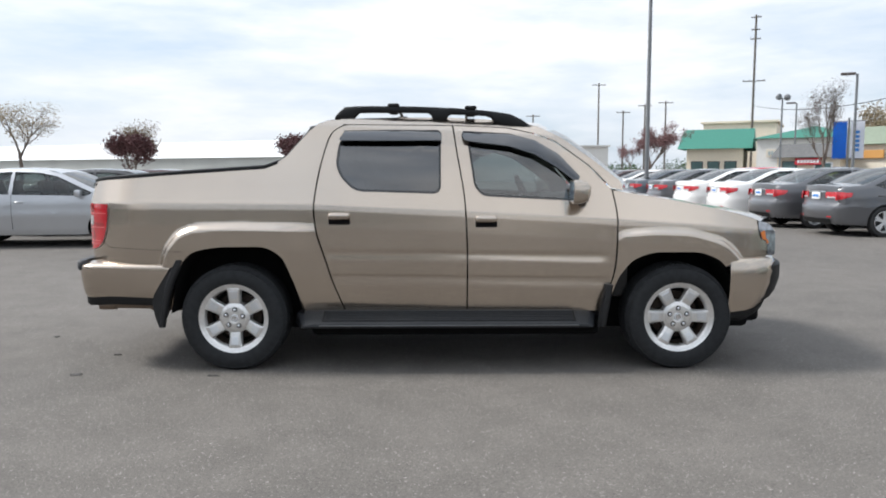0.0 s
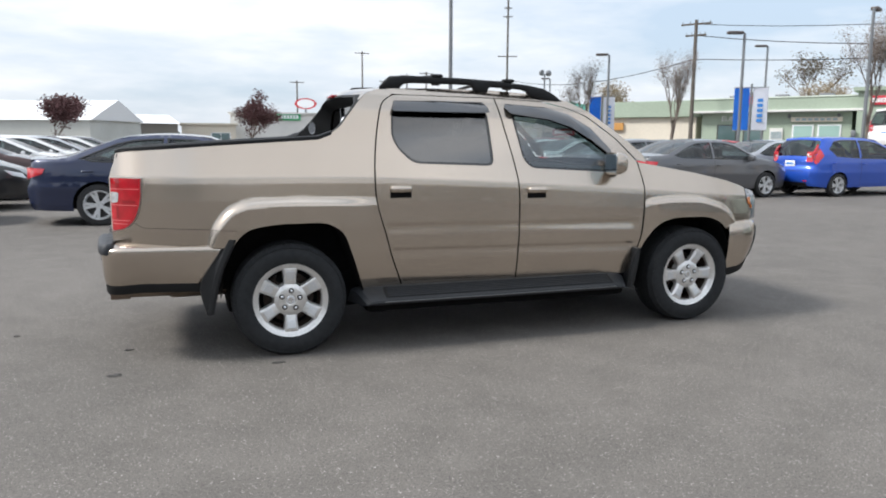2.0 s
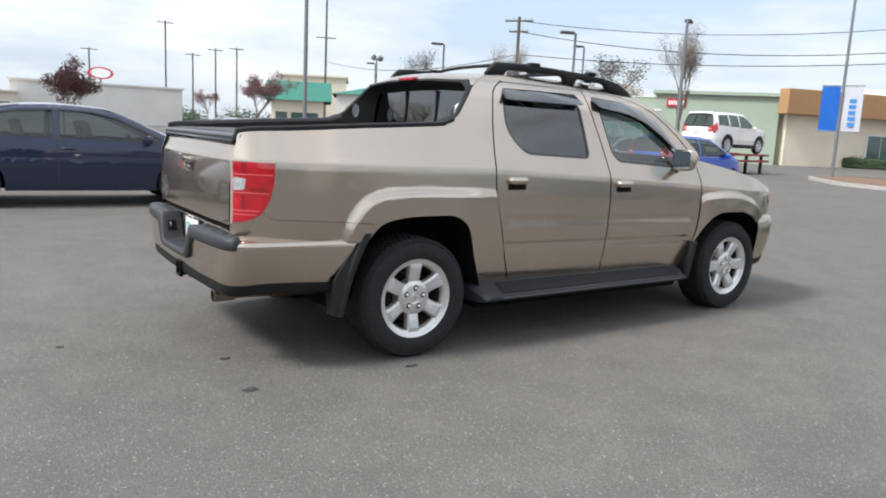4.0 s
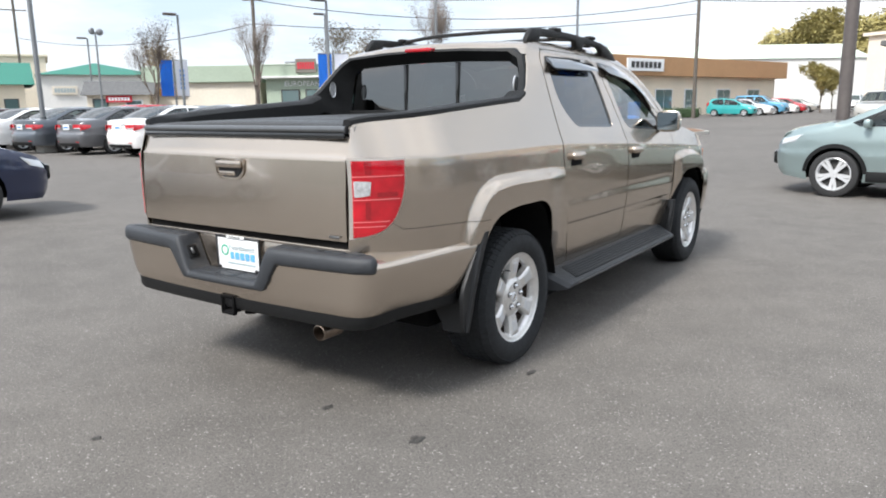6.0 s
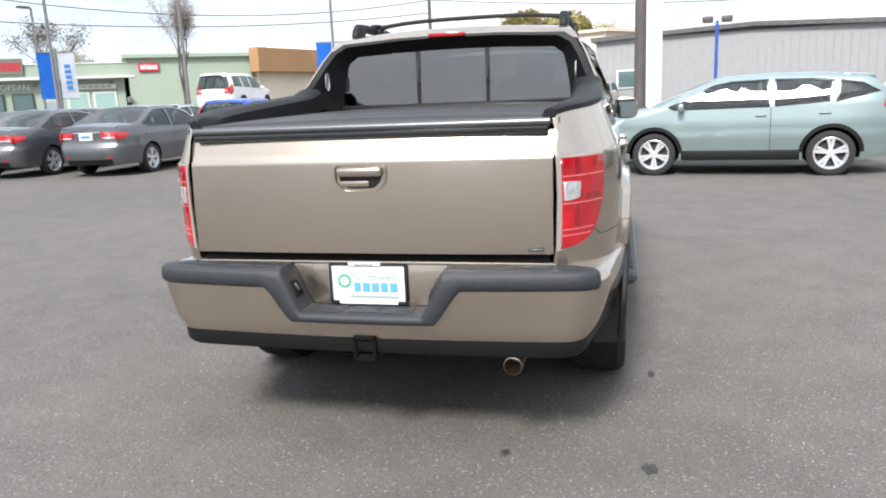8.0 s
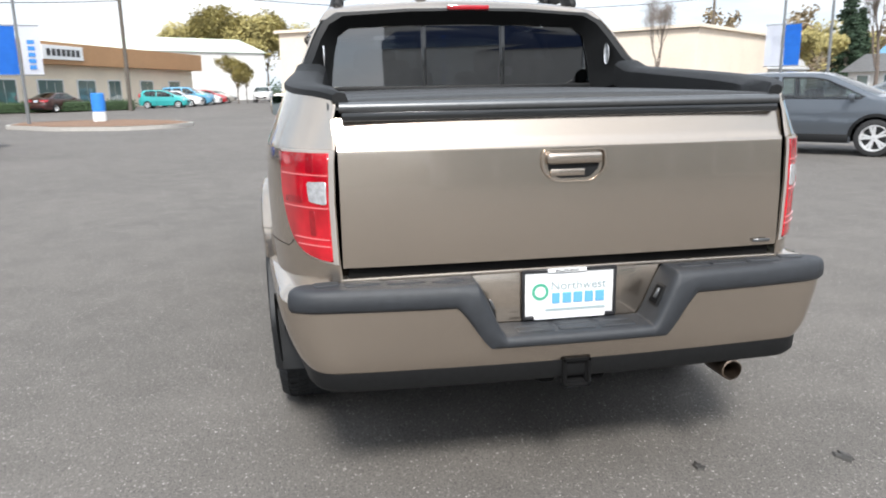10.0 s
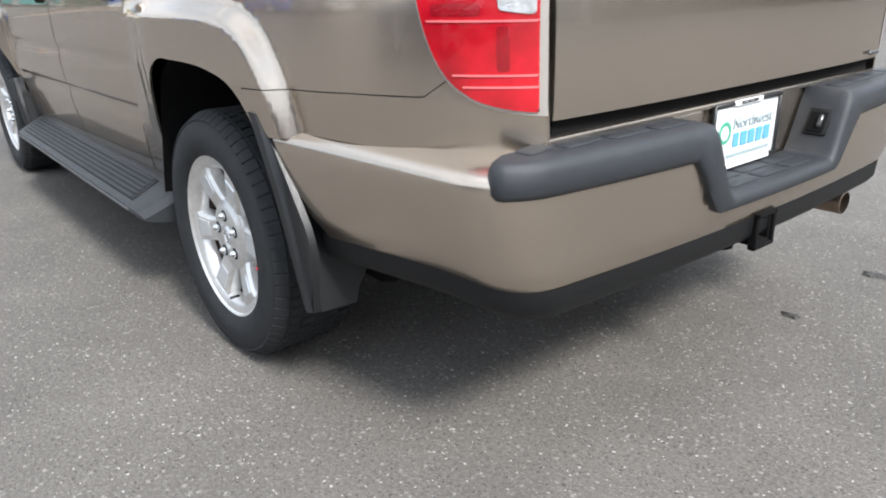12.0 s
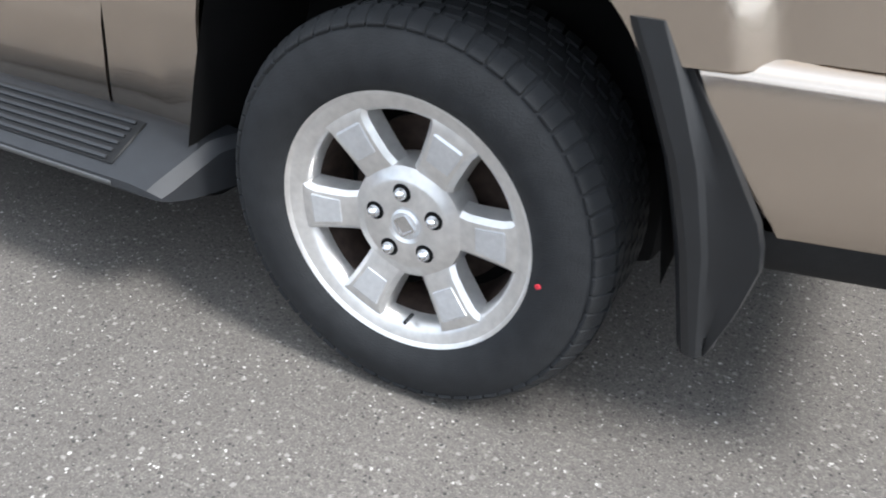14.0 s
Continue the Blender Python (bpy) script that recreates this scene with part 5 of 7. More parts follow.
SHAPES = {
    # outline of the upper side from the tail over the roof to the nose, then index ranges of the glass, sizes
    "sedan": dict(top=[(-2.20, 0.26), (-2.27, 0.45), (-2.26, 0.62), (-2.20, 0.72), (-2.19, 1.00), (-2.12, 1.055), (-1.72, 1.09), (-1.05, 1.36), (-0.72, 1.425), (-0.30, 1.445), (0.12, 1.425), (0.42, 1.36), (1.12, 1.01), (1.30, 0.985), (1.95, 0.83), (2.15, 0.72), (2.24, 0.56), (2.25, 0.40), (2.17, 0.24)],
                  rear=(6, 8), front=(11, 12), width=1.76, base=(-1.30, 1.37), wheel=0.318,
                  wins=[[(-1.52, 1.075), (-1.02, 1.29), (-0.78, 1.365), (-0.36, 1.385), (-0.38, 0.985), (-1.30, 1.01)], [(-0.30, 1.385), (0.10, 1.37), (0.40, 1.30), (0.98, 1.00), (0.90, 0.955), (-0.31, 0.98)]]),
    "saloon": dict(top=[(-2.36, 0.26), (-2.43, 0.45), (-2.42, 0.64), (-2.36, 0.76), (-2.35, 1.02), (-2.28, 1.07), (-1.80, 1.10), (-1.10, 1.38), (-0.72, 1.45), (-0.25, 1.468), (0.2, 1.445), (0.52, 1.38), (1.28, 1.03), (1.45, 1.00), (2.1, 0.84), (2.32, 0.73), (2.42, 0.58), (2.43, 0.40), (2.34, 0.22)],
                   rear=(6, 8), front=(11, 12), width=1.85, base=(-1.36, 1.41), wheel=0.335,
                   wins=[[(-1.62, 1.085), (-1.06, 1.32), (-0.78, 1.385), (-0.34, 1.41), (-0.36, 1.0), (-1.42, 1.03)], [(-0.28, 1.41), (0.16, 1.39), (0.48, 1.32), (1.12, 1.02), (1.03, 0.97), (-0.29, 0.995)]]),
    "hatchback": dict(top=[(-1.92, 0.28), (-1.99, 0.45), (-1.97, 0.70), (-1.92, 0.80), (-1.90, 1.02), (-1.62, 1.44), (-1.50, 1.50), (-1.0, 1.525), (-0.4, 1.525), (0.1, 1.49), (0.4, 1.42), (1.25, 1.03), (1.42, 0.985), (1.78, 0.86), (1.94, 0.72), (2.02, 0.55), (2.02, 0.40), (1.95, 0.24)],
                      rear=(4, 5), front=(10, 11), width=1.70, base=(-1.20, 1.33), wheel=0.30,
                      wins=[[(-1.50, 1.22), (-1.30, 1.42), (-1.0, 1.46), (-0.46, 1.46), (-0.48, 0.99), (-1.30, 1.04)], [(-0.40, 1.46), (0.08, 1.43), (0.36, 1.36), (1.05, 1.03), (0.98, 0.96), (-0.41, 0.985)]]),
    "suv": dict(top=[(-2.15, 0.32), (-2.24, 0.50), (-2.23, 0.72), (-2.17, 0.84), (-2.16, 1.05), (-1.85, 1.52), (-1.74, 1.585), (-1.2, 1.645), (-0.4, 1.665), (0.22, 1.64), (0.52, 1.57), (1.30, 1.15), (1.47, 1.11), (2.02, 0.98), (2.17, 0.86), (2.25, 0.68), (2.25, 0.46), (2.15, 0.30)],
                rear=(4, 5), front=(10, 11), width=1.82, base=(-1.27, 1.35), wheel=0.345,
                wins=[[(-1.90, 1.30), (-1.66, 1.46), (-1.36, 1.52), (-1.30, 1.14)], [(-1.22, 1.15), (-1.28, 1.525), (-0.98, 1.56), (-0.44, 1.575), (-0.46, 1.09)], [(-0.36, 1.575), (0.18, 1.56), (0.46, 1.50), (1.14, 1.13), (1.05, 1.07), (-0.38, 1.085)]]),
}
def squashed(pts):
    return [(x, z if z < 1.0 else 1.0 + (z - 1.0) * 0.86) for x, z in pts]
SHAPES["suv"]["top"], SHAPES["suv"]["wins"] = squashed(SHAPES["suv"]["top"]), [squashed(w) for w in SHAPES["suv"]["wins"]]
SHAPES["jeepish"] = dict(top=[(-2.34, 0.36), (-2.40, 0.55), (-2.38, 0.80), (-2.33, 0.90), (-2.32, 1.10), (-2.20, 1.70), (-2.05, 1.77), (-1.2, 1.80), (-0.4, 1.80), (0.1, 1.77), (0.35, 1.70), (1.0, 1.22), (1.15, 1.18), (1.95, 1.10), (2.25, 1.02), (2.36, 0.80), (2.36, 0.55), (2.28, 0.34)],
                         rear=(4, 5), front=(10, 11), width=1.95, base=(-1.38, 1.42), wheel=0.37,
                         wins=[[(-2.08, 1.22), (-1.98, 1.66), (-1.30, 1.68), (-1.30, 1.20)], [(-1.20, 1.20), (-1.20, 1.68), (-0.44, 1.69), (-0.44, 1.18)], [(-0.34, 1.69), (0.05, 1.68), (0.32, 1.60), (0.90, 1.20), (0.86, 1.15), (-0.34, 1.17)]])

def simple_wheel(r, dark, spokes=5):
    w = new("wheel")
    bm = bmesh.new()
    ring(bm, [(r * 0.70, -0.085), (r * 0.74, -0.10), (r * 0.9, -0.105), (r * 0.98, -0.09), (r, -0.05), (r, 0.06), (r * 0.9, 0.10), (r * 0.7, 0.09)], 32)
    part("tyre", bm, CAR_TYRE, w)
    bm = bmesh.new()
    ring(bm, [(r * 0.60, 0.02), (r * 0.63, -0.07), (r * 0.69, -0.095), (r * 0.72, -0.09)], 32)
    ring(bm, [(0.005, -0.082), (r * 0.16, -0.082), (r * 0.19, -0.06)], 20)
    for i in range(spokes):
        for da in (-0.16, 0.16):
            rows = [[(a * r, y, s * hw * r) for s in (-1, 1)] for a, y, hw in ((0.12, -0.075, 0.055), (0.40, -0.078, 0.06), (0.66, -0.085, 0.075))]
            vs = sweep(bm, rows)
            vv = [v for row in vs for v in row]
            back = bmesh.ops.extrude_face_region(bm, geom=list({f for v in vv for f in v.link_faces}))
            nv = [v for v in back["geom"] if isinstance(v, bmesh.types.BMVert)]
            bmesh.ops.translate(bm, vec=(0, 0.03, 0), verts=nv)
            bmesh.ops.rotate(bm, cent=(0, 0, 0), matrix=Matrix.Rotation(2 * math.pi * i / spokes + da, 3, "Y"), verts=vv + nv)
    rim = part("rim", bm, CAR_RIM, w)
    bm = bmesh.new()
    disc(bm, r * 0.66, -0.01, 24)
    part("brake", bm, CAR_INT, w, smooth=False)
    return w

def car_half(sh, x, z):
    hw = sh["width"] / 2
    top = max(p[1] for p in sh["top"])
    belt = 0.70 * top
    t = (z - belt) / (top - belt)
    low = np.interp(z, (0.2, 0.32, 0.5, 0.62, 0.70, 0.85, belt), (0.93, 0.965, 0.985, 1.0, 0.99, 0.985, 0.945))
    y = hw * np.where(z < belt, low, 0.945 - 0.23 * np.clip(t, 0, None) ** 1.2)
    x0, x1 = sh["top"][0][0], sh["top"][-1][0]
    for u in ((-x + x0 + 0.75) / 0.85, (x - x1 + 0.85) / 0.98):
        y = y - hw * 0.36 * (1 - np.sqrt(1 - np.clip(u, 0, 1) ** 2))
    d = edge_distance(sh["top"], x, z, False)
    r = 0.10
    q = np.clip(1 - d / r, 0, 1)
    return y - 0.55 * r * (1 - np.sqrt(1 - q * q))

def build_car(shape, color, spokes=5):
    sh = SHAPES[shape]
    top, r = sh["top"], sh["wheel"]
    c = new("car")
    half = lambda x, z: car_half(sh, x, z)
    arches = []
    seg = 4
    fine = curve(top, seg)                      # rounded outline, seg steps for each stretch
    outline = list(fine)
    low = 0.24
    under = []
    for xb in (sh["base"][1], sh["base"][0]):
        ra = r * 1.16
        under += [(xb + ra * math.cos(a), max(low, r + ra * math.sin(a))) for a in np.linspace(math.asin((low - r) / ra), math.pi - math.asin((low - r) / ra), 13)]
    poly = outline + under
    bm = panel(poly, half, 0.11, 0.07, sh["wins"], None, (), (), 0, 0, -1)
    b2 = panel(poly, half, 0.11, 0.07, sh["wins"], None, (), (), 0, 0, 1)
    # skin over the top, with the glass left out
    glass_rows = {"rear_window": [], "windshield": []}
    n = 9
    def cross(p, bow=0.0):
        y = half(*p)
        return [(p[0] + bow * (1 - u * u), y * u, p[1] + 0.03 * (1 - u * u) * (1 if p[1] > 0.9 else 0.2)) for u in np.linspace(-1, 1, n)]
    def bow(i):
        x = top[i][0]
        return 0.10 * (1 if x > 1.0 else -1 if x < -1.4 else 0) * (1 if top[i][1] < 1.2 else 0.4)
    def bow_at(j):
        i, k = min(j // seg, len(top) - 2), j / seg - min(j // seg, len(top) - 2)
        return bow(i) * (1 - k) + bow(i + 1) * k
    for j in range(len(fine) - 1):
        i = j // seg
        a, b = cross(fine[j], bow_at(j)), cross(fine[j + 1], bow_at(j + 1))
        if sh["rear"][0] <= i < sh["rear"][1]:
            glass_rows["rear_window"] += [a, b]
        elif sh["front"][0] <= i < sh["front"][1]:
            glass_rows["windshield"] += [a, b]
        else:
            sweep(bm, [a, b])
    tmp = bpy.data.meshes.new("tmp")
    b2.to_mesh(tmp); b2.free()
    bm.from_mesh(tmp)
    bpy.data.meshes.remove(tmp)
    bm.verts.layers.float_vector.remove(bm.verts.layers.float_vector["outward"])
    bmesh.ops.remove_doubles(bm, verts=bm.verts, dist=0.004)
    part("body", bm, CAR_COLORS[color], c, angle=38)
    for k, rows in glass_rows.items():
        bm = bmesh.new()
        sweep(bm, [rows[0]] + rows[1::2])
        facing(part(k, bm, CAR_GLASS, c), (0, 0, 1))
    tail_z, tail_x = zip(*[(z, x) for x, z in fine[:4 * seg + 1]])
    def tail_patch(z0, z1, u0, u1, off):
        """A plate that follows the rear skin."""
        bm = bmesh.new()
        sweep(bm, [[(float(np.interp(z, tail_z, tail_x)) - 0.10 * (1 if z < 1.2 else 0.4) * (1 - u * u) - o, u * half(float(np.interp(z, tail_z, tail_x)), z), z) for u in np.linspace(u0, u1, 9)]
                   for z, o in ((z0, -0.02), (z0, off), ((z0 + z1) / 2, off), (z1, off), (z1, -0.02))])
        return bm
    if shape in ("sedan", "saloon"):
        part("trunk_trim", tail_patch(0.925, 0.95, -0.5, 0.5, 0.012), CHROME, c)
    part("trunk_seam", tail_patch(0.66, 0.668, -0.72, 0.72, 0.003), CAR_INT, c)
    for s in (-1, 1):
        for w in sh["wins"]:
            part("window_frame", panel(w, half, 0.3, 0.3, [shrunk(w, 0.02)], None, (), (), 0.012, -0.006, s, 0.002), GLOSS_BLACK if color != "navy" else CHROME, c)
            part("side_window", panel(w, half, 0.3, 0.3, (), None, (), (), 0, -0.004, s, -0.008), CAR_GLASS, c)
        lo = sh["top"]
        zt = 0.82 if shape in ("sedan", "saloon") else 1.0
        xr = min(p[0] for p in top)
        tl = [(xr + 0.02, zt + 0.12), (xr + 0.30, zt + 0.10), (xr + 0.26, zt + 0.02), (xr + 0.02, zt - 0.06)] if shape in ("sedan", "saloon") else [(xr + 0.03, zt + 0.10), (xr + 0.22, zt + 0.34), (xr + 0.30, zt + 0.05), (xr + 0.10, zt - 0.16)]
        lamp = part("tail_light", panel(tl, half, 0.06, 0.06, (), None, (), (), 0.03, 0, s, 0.008), CAR_LAMP, c)
        low_car = shape in ("sedan", "saloon")
        part("inner_lens", tail_patch(zt - 0.015 if low_car else zt - 0.10, zt + 0.115 if low_car else zt + 0.16, 0.50 * s if low_car else 0.74 * s, 0.985 * s, 0.012), CAR_LAMP, lamp)
        part("clear_strip", tail_patch(zt - 0.012 if low_car else zt + 0.02, zt + 0.016 if low_car else zt + 0.06, 0.56 * s if low_car else 0.78 * s, 0.93 * s, 0.018), CAR_HEAD, lamp)
        part("rear_reflector", tail_patch(0.40, 0.425, 0.74 * s, 0.92 * s, 0.008), CAR_LAMP, c)
        xf = max(p[0] for p in top)
        zh = 0.70 if shape in ("sedan", "saloon", "hatchback") else 0.84
        part("headlight", panel([(xf - 0.42, zh + 0.09), (xf - 0.12, zh + 0.02), (xf - 0.06, zh - 0.08), (xf - 0.30, zh - 0.02)], half, 0.06, 0.06, (), None, (), (), 0.03, 0, s, 0.008), CAR_HEAD, c)
        win = sh["wins"][-1]
        xm, zm = win[-2][0] - 0.12, win[-2][1] + 0.04
        part("side_mirror", boxed((xm, s * (half(xm, zm) + 0.09), zm), (0.10, 0.20, 0.13), 0.035, 2), CAR_COLORS[color], c)
        for wdw in sh["wins"][-2:]:
            xh = min(p[0] for p in wdw) + 0.12
            zh2 = min(p[1] for p in wdw) - 0.12
            part("door_handle", boxed((xh, s * (half(xh, zh2) + 0.012), zh2), (0.17, 0.03, 0.03), 0.01, 1), CHROME if color in ("navy", "slate") else CAR_COLORS[color], c)
        for wdw in sh["wins"][-2:]:
            xs = max(p[0] for p in wdw) if wdw is not win else None
            if xs is not None:
                zs = np.linspace(0.34, 0.68 * max(p[1] for p in top), 9)
                bm = bmesh.new()
                sweep(bm, [[(xs + 0.035 + d, s * (half(xs, z) + 0.0025), z) for d in (-0.005, 0.005)] for z in zs])
                part("door_seam", bm, CAR_INT, c, smooth=False)
    part("bumper_insert", tail_patch(0.27, 0.37, -0.85, 0.85, 0.012), BLACK, c)
    zp = 0.85
    plate_c = part("plate", boxed((float(np.interp(zp, tail_z, tail_x)) - 0.108, 0, zp), (0.02, 0.31, 0.15), 0.006), WHITE, c)
    part("plate_bar", boxed((float(np.interp(zp, tail_z, tail_x)) - 0.120, 0, zp), (0.004, 0.22, 0.05)), BLUE_PRINT, plate_c, smooth=False)
    part("grille", boxed((max(p[0] for p in top) + 0.04, 0, 0.55), (0.10, sh["width"] * 0.60, 0.20), 0.03), BLACK, c)
    part("grille_bar", boxed((max(p[0] for p in top) + 0.08, 0, 0.63), (0.05, sh["width"] * 0.5, 0.04), 0.01), CHROME, c)
    bm = bmesh.new()
    L = max(p[0] for p in top) - min(p[0] for p in top)
    box(bm, (0, 0, 0.42), (L * 0.86, sh["width"] * 0.66, 0.34), 0.05)
    for xb in sh["base"]:
        box(bm, (xb, 0, 0.50), (r * 2.1, sh["width"] * 0.70, 0.48), 0.05)
    box(bm, (-0.1, 0, 0.72), (L * 0.55, sh["width"] * 0.82, 0.30), 0.05)
    part("underbody", bm, UNDER, c)
    for xs in (0.15, -0.75):
        for ys in (-0.36, 0.36):
            part("seat", boxed((xs, ys, 0.95), (0.14, 0.46, 0.62), 0.06, 2, Matrix.Rotation(radians(-14), 3, "Y")), CAR_INT, c)
    if shape in ("suv", "jeepish"):
        for s in (-1, 1):
            for xb in sh["base"]:
                bm = bmesh.new()
                rows = []
                for a in np.linspace(0.05, math.pi - 0.05, 15):
                    rows.append([(xb + rr * math.cos(a), s * (half(xb + rr * math.cos(a), max(0.3, r + rr * math.sin(a))) + 0.008), r + rr * math.sin(a)) for rr in (r * 1.15, r * 1.32)])
                sweep(bm, rows)
                part("arch_trim", bm, BLACK, c)
            part("side_cladding", boxed((0.04, s * (sh["width"] / 2 - 0.04), 0.33), (sh["base"][1] - sh["base"][0] - r * 2.5, 0.06, 0.16), 0.02), BLACK, c)
    for xb in sh["base"]:
        for s in (-1, 1):
            w = simple_wheel(r, False, spokes)
            w.parent = c
            w.matrix_basis = pose(xb, s * (sh["width"] / 2 - 0.115), r, 0, random.uniform(0, 70), 0 if s < 0 else 180)
    return c

built = {}
def park(shape, color, x, y, heading, label, category="car", group="", z=0.0, spokes=5, scale=1.0):
    """A parked car, its middle at x, y and its nose towards heading (degrees from +x)."""
    m = pose(x, y, z, 0, 0, heading)
    key = (shape, color)
    if key in built:
        c = copy_thing(built[key], m)
    elif any(k[0] == shape for k in built):
        src = next(k for k in built if k[0] == shape)
        c = copy_thing(built[src], m)
        for o in c.children_recursive:
            if o.type == "MESH" and CAR_COLORS[src[1]] in list(o.data.materials):
                o.data = o.data.copy()
                for i, mt in enumerate(o.data.materials):
                    if mt == CAR_COLORS[src[1]]:
                        o.data.materials[i] = CAR_COLORS[color]
        built[key] = c
    else:
        c = build_car(shape, color, spokes)
        c.matrix_basis = m
        built[key] = c
    if scale != 1.0:
        c.scale = (scale,) * 3
    c.name = {"suv": "parked_suv", "jeepish": "parked_suv"}.get(shape, "parked_car")
    return tagged(c, label, category, group)

ROW = "row of parked cars"
for i, color in enumerate(("grey", "grey", "white", "white", "grey", "slate", "white", "maroon", "navy", "silver")):
    park("sedan", color, 10.33 - 0.22 * i, 10.05 + 2.4 * i, 3, f"{color} compact sedan parked in a row facing away from the truck", "car", ROW)
for i, (shape, color, dx) in enumerate((("hatchback", "blue", 0.0), ("sedan", "silver", 0.2), ("sedan", "red", 0.3), ("sedan", "slate", 0.4), ("sedan", "yellow", 0.2), ("sedan", "navy", 0.6), ("hatchback", "red", 0.4), ("sedan", "white", 0.2))):
    park(shape, color, 14.87 - 0.2 * i + dx, 9.78 + 2.5 * i, 3.6, f"{color} car parked in the second row of the lot", "car", "second row of parked cars")
for i, color in enumerate(("silver", "black", "maroon", "white", "white", "silver", "white", "grey")):
    park("saloon", color, -7.85 + 0.22 * i, 8.45 + 2.72 * i, 6, f"{color} family sedan parked side by side in a row", "car", "row of sedans")
park("saloon", "navy", -2.15, 8.1, -2.5, "dark navy blue sedan with bright alloy wheels on the asphalt", "car")
park("suv", "sage", 7.55, -2.85, 82, "pale grey-green compact SUV with silver alloy wheels", "car", scale=0.955)
park("saloon", "slate", 10.9, -3.3, 84, "slate grey sedan parked behind the pale green SUV", "car")
park("suv", "slate", 8.3, -8.8, -138, "dark slate grey SUV parked beside other cars", "car", "cars by the houses")
park("jeepish", "white", 26.5, 16.6, 5, "white SUV raised on a low red display ramp", "car", z=0.95)

# ---- poles, banners, lamps ----
POLE = material("weathered_wood_pole", (0.11, 0.095, 0.08), 0.85, grain=0.3, grain_scale=20, bump=0.3, bump_scale=60)
STEEL_GREY = material("galvanised_pole", (0.20, 0.21, 0.22), 0.5, 0.4, grain=0.1)
BROWN_STEEL = material("brown_painted_steel", (0.10, 0.085, 0.08), 0.45, grain=0.15, grain_scale=8)
BANNER_BLUE = material("blue_banner_cloth", (0.03, 0.22, 0.72), 0.7, grain=0.06, grain_scale=6)
BANNER_WHITE = material("white_banner_cloth", (0.78, 0.80, 0.86), 0.7, grain=0.05)
WIRE = material("black_cable", (0.02, 0.02, 0.02), 0.6)

def pole(x, y, h, r, mat, name, label, category, taper=0.75):
    p = thing(name, label, category, at=pose(x, y, 0))
    bm = bmesh.new()
    tube(bm, [(0, 0, 0), (0, 0, h * 0.5), (0, 0, h)], [r, r * (1 + taper) / 2, r * taper], 12)
    part("shaft", bm, mat, p)
    return p

def street_lamp(x, y, h, heading, label="tall grey parking lot lamp on a steel pole", mat=STEEL_GREY, r=0.085):
    p = pole(x, y, h, r, mat, "street_lamp", label, "lamp post")
    a = radians(heading)
    part("lamp_head", boxed((0.45 * math.cos(a), 0.45 * math.sin(a), h + 0.02), (0.75, 0.32, 0.14), 0.05, 2, Matrix.Rotation(a, 3, "Z")), BROWN_STEEL, p)
    part("concrete_base", boxed((0, 0, 0.3), (0.5, 0.5, 0.6), 0.05), material("concrete_base", (0.4, 0.39, 0.37), 0.9, grain=0.15), p)
    return p

def banner(x, y, top, heading, h=8.0, size=1.9):
    p = pole(x, y, h, 0.07, STEEL_GREY, "banner_pole", "steel pole carrying a blue and a white cloth banner", "banner pole")
    a = radians(heading)
    for k, (mat, s) in enumerate(((BANNER_BLUE, -1), (BANNER_WHITE, 1))):
        bm = bmesh.new()
        rows = []
        for t in np.linspace(0, 1, 7):
            rows.append([(s * (0.08 + 0.72 * u), 0.03 * math.sin(5 * t + 3 * u + k), top - size * t) for u in np.linspace(0, 1, 5)])
        sweep(bm, rows)
        bmesh.ops.solidify(bm, geom=bm.faces[:], thickness=0.012)
        bmesh.ops.rotate(bm, cent=(0, 0, 0), matrix=Matrix.Rotation(a, 3, "Z"), verts=bm.verts)
        cloth = part("banner_cloth", bm, mat, p, "bright blue cloth" if k == 0 else "white cloth with blue marks")
        if k:
            for j in range(5):
                bm = bmesh.new()
                box(bm, (0.44, -0.04, top - 0.62 - 0.25 * j), (0.26, 0.01, 0.16))
                bmesh.ops.rotate(bm, cent=(0, 0, 0), matrix=Matrix.Rotation(a, 3, "Z"), verts=bm.verts)
                part("printed_bar", bm, BLUE_PRINT, cloth, smooth=False)
    for z in (top + 0.03, top - size - 0.03):
        bm = bmesh.new()
        tube(bm, [(-0.82, 0, z), (0.82, 0, z)], 0.02, 8)
        bmesh.ops.rotate(bm, cent=(0, 0, 0), matrix=Matrix.Rotation(a, 3, "Z"), verts=bm.verts)
        part("banner_arm", bm, STEEL_GREY, p)
    return p

def utility_pole(x, y, h, heading, arms=((0.3, 2.2), (1.1, 1.5)), label="weathered wooden utility pole with crossarms"):
    p = pole(x, y, h, 0.16, POLE, "utility_pole", label, "utility pole")
    a = radians(heading)
    for d, w in arms:
        part("crossarm", boxed((0, 0, h - d), (w, 0.11, 0.12), 0.01, 1, Matrix.Rotation(a, 3, "Z")), POLE, p)
        for u in (-0.45, -0.2, 0.2, 0.45):
            bm = bmesh.new()
            tube(bm, [(u * w * math.cos(a), u * w * math.sin(a), h - d + 0.05), (u * w * math.cos(a), u * w * math.sin(a), h - d + 0.2)], 0.03, 6)
            part("insulator", bm, STEEL_GREY, p)
    return p

def cable(points, sag=0.8, r=0.02):
    bm = bmesh.new()
    for p, q in zip(points, points[1:]):
        p, q = Vector(p), Vector(q)
        tube(bm, [p.lerp(q, t) - Vector((0, 0, sag * 4 * t * (1 - t))) for t in np.linspace(0, 1, 13)], r, 5)
    return tagged(part("overhead_cable", bm, WIRE), "thin black overhead cable between poles", "cable")

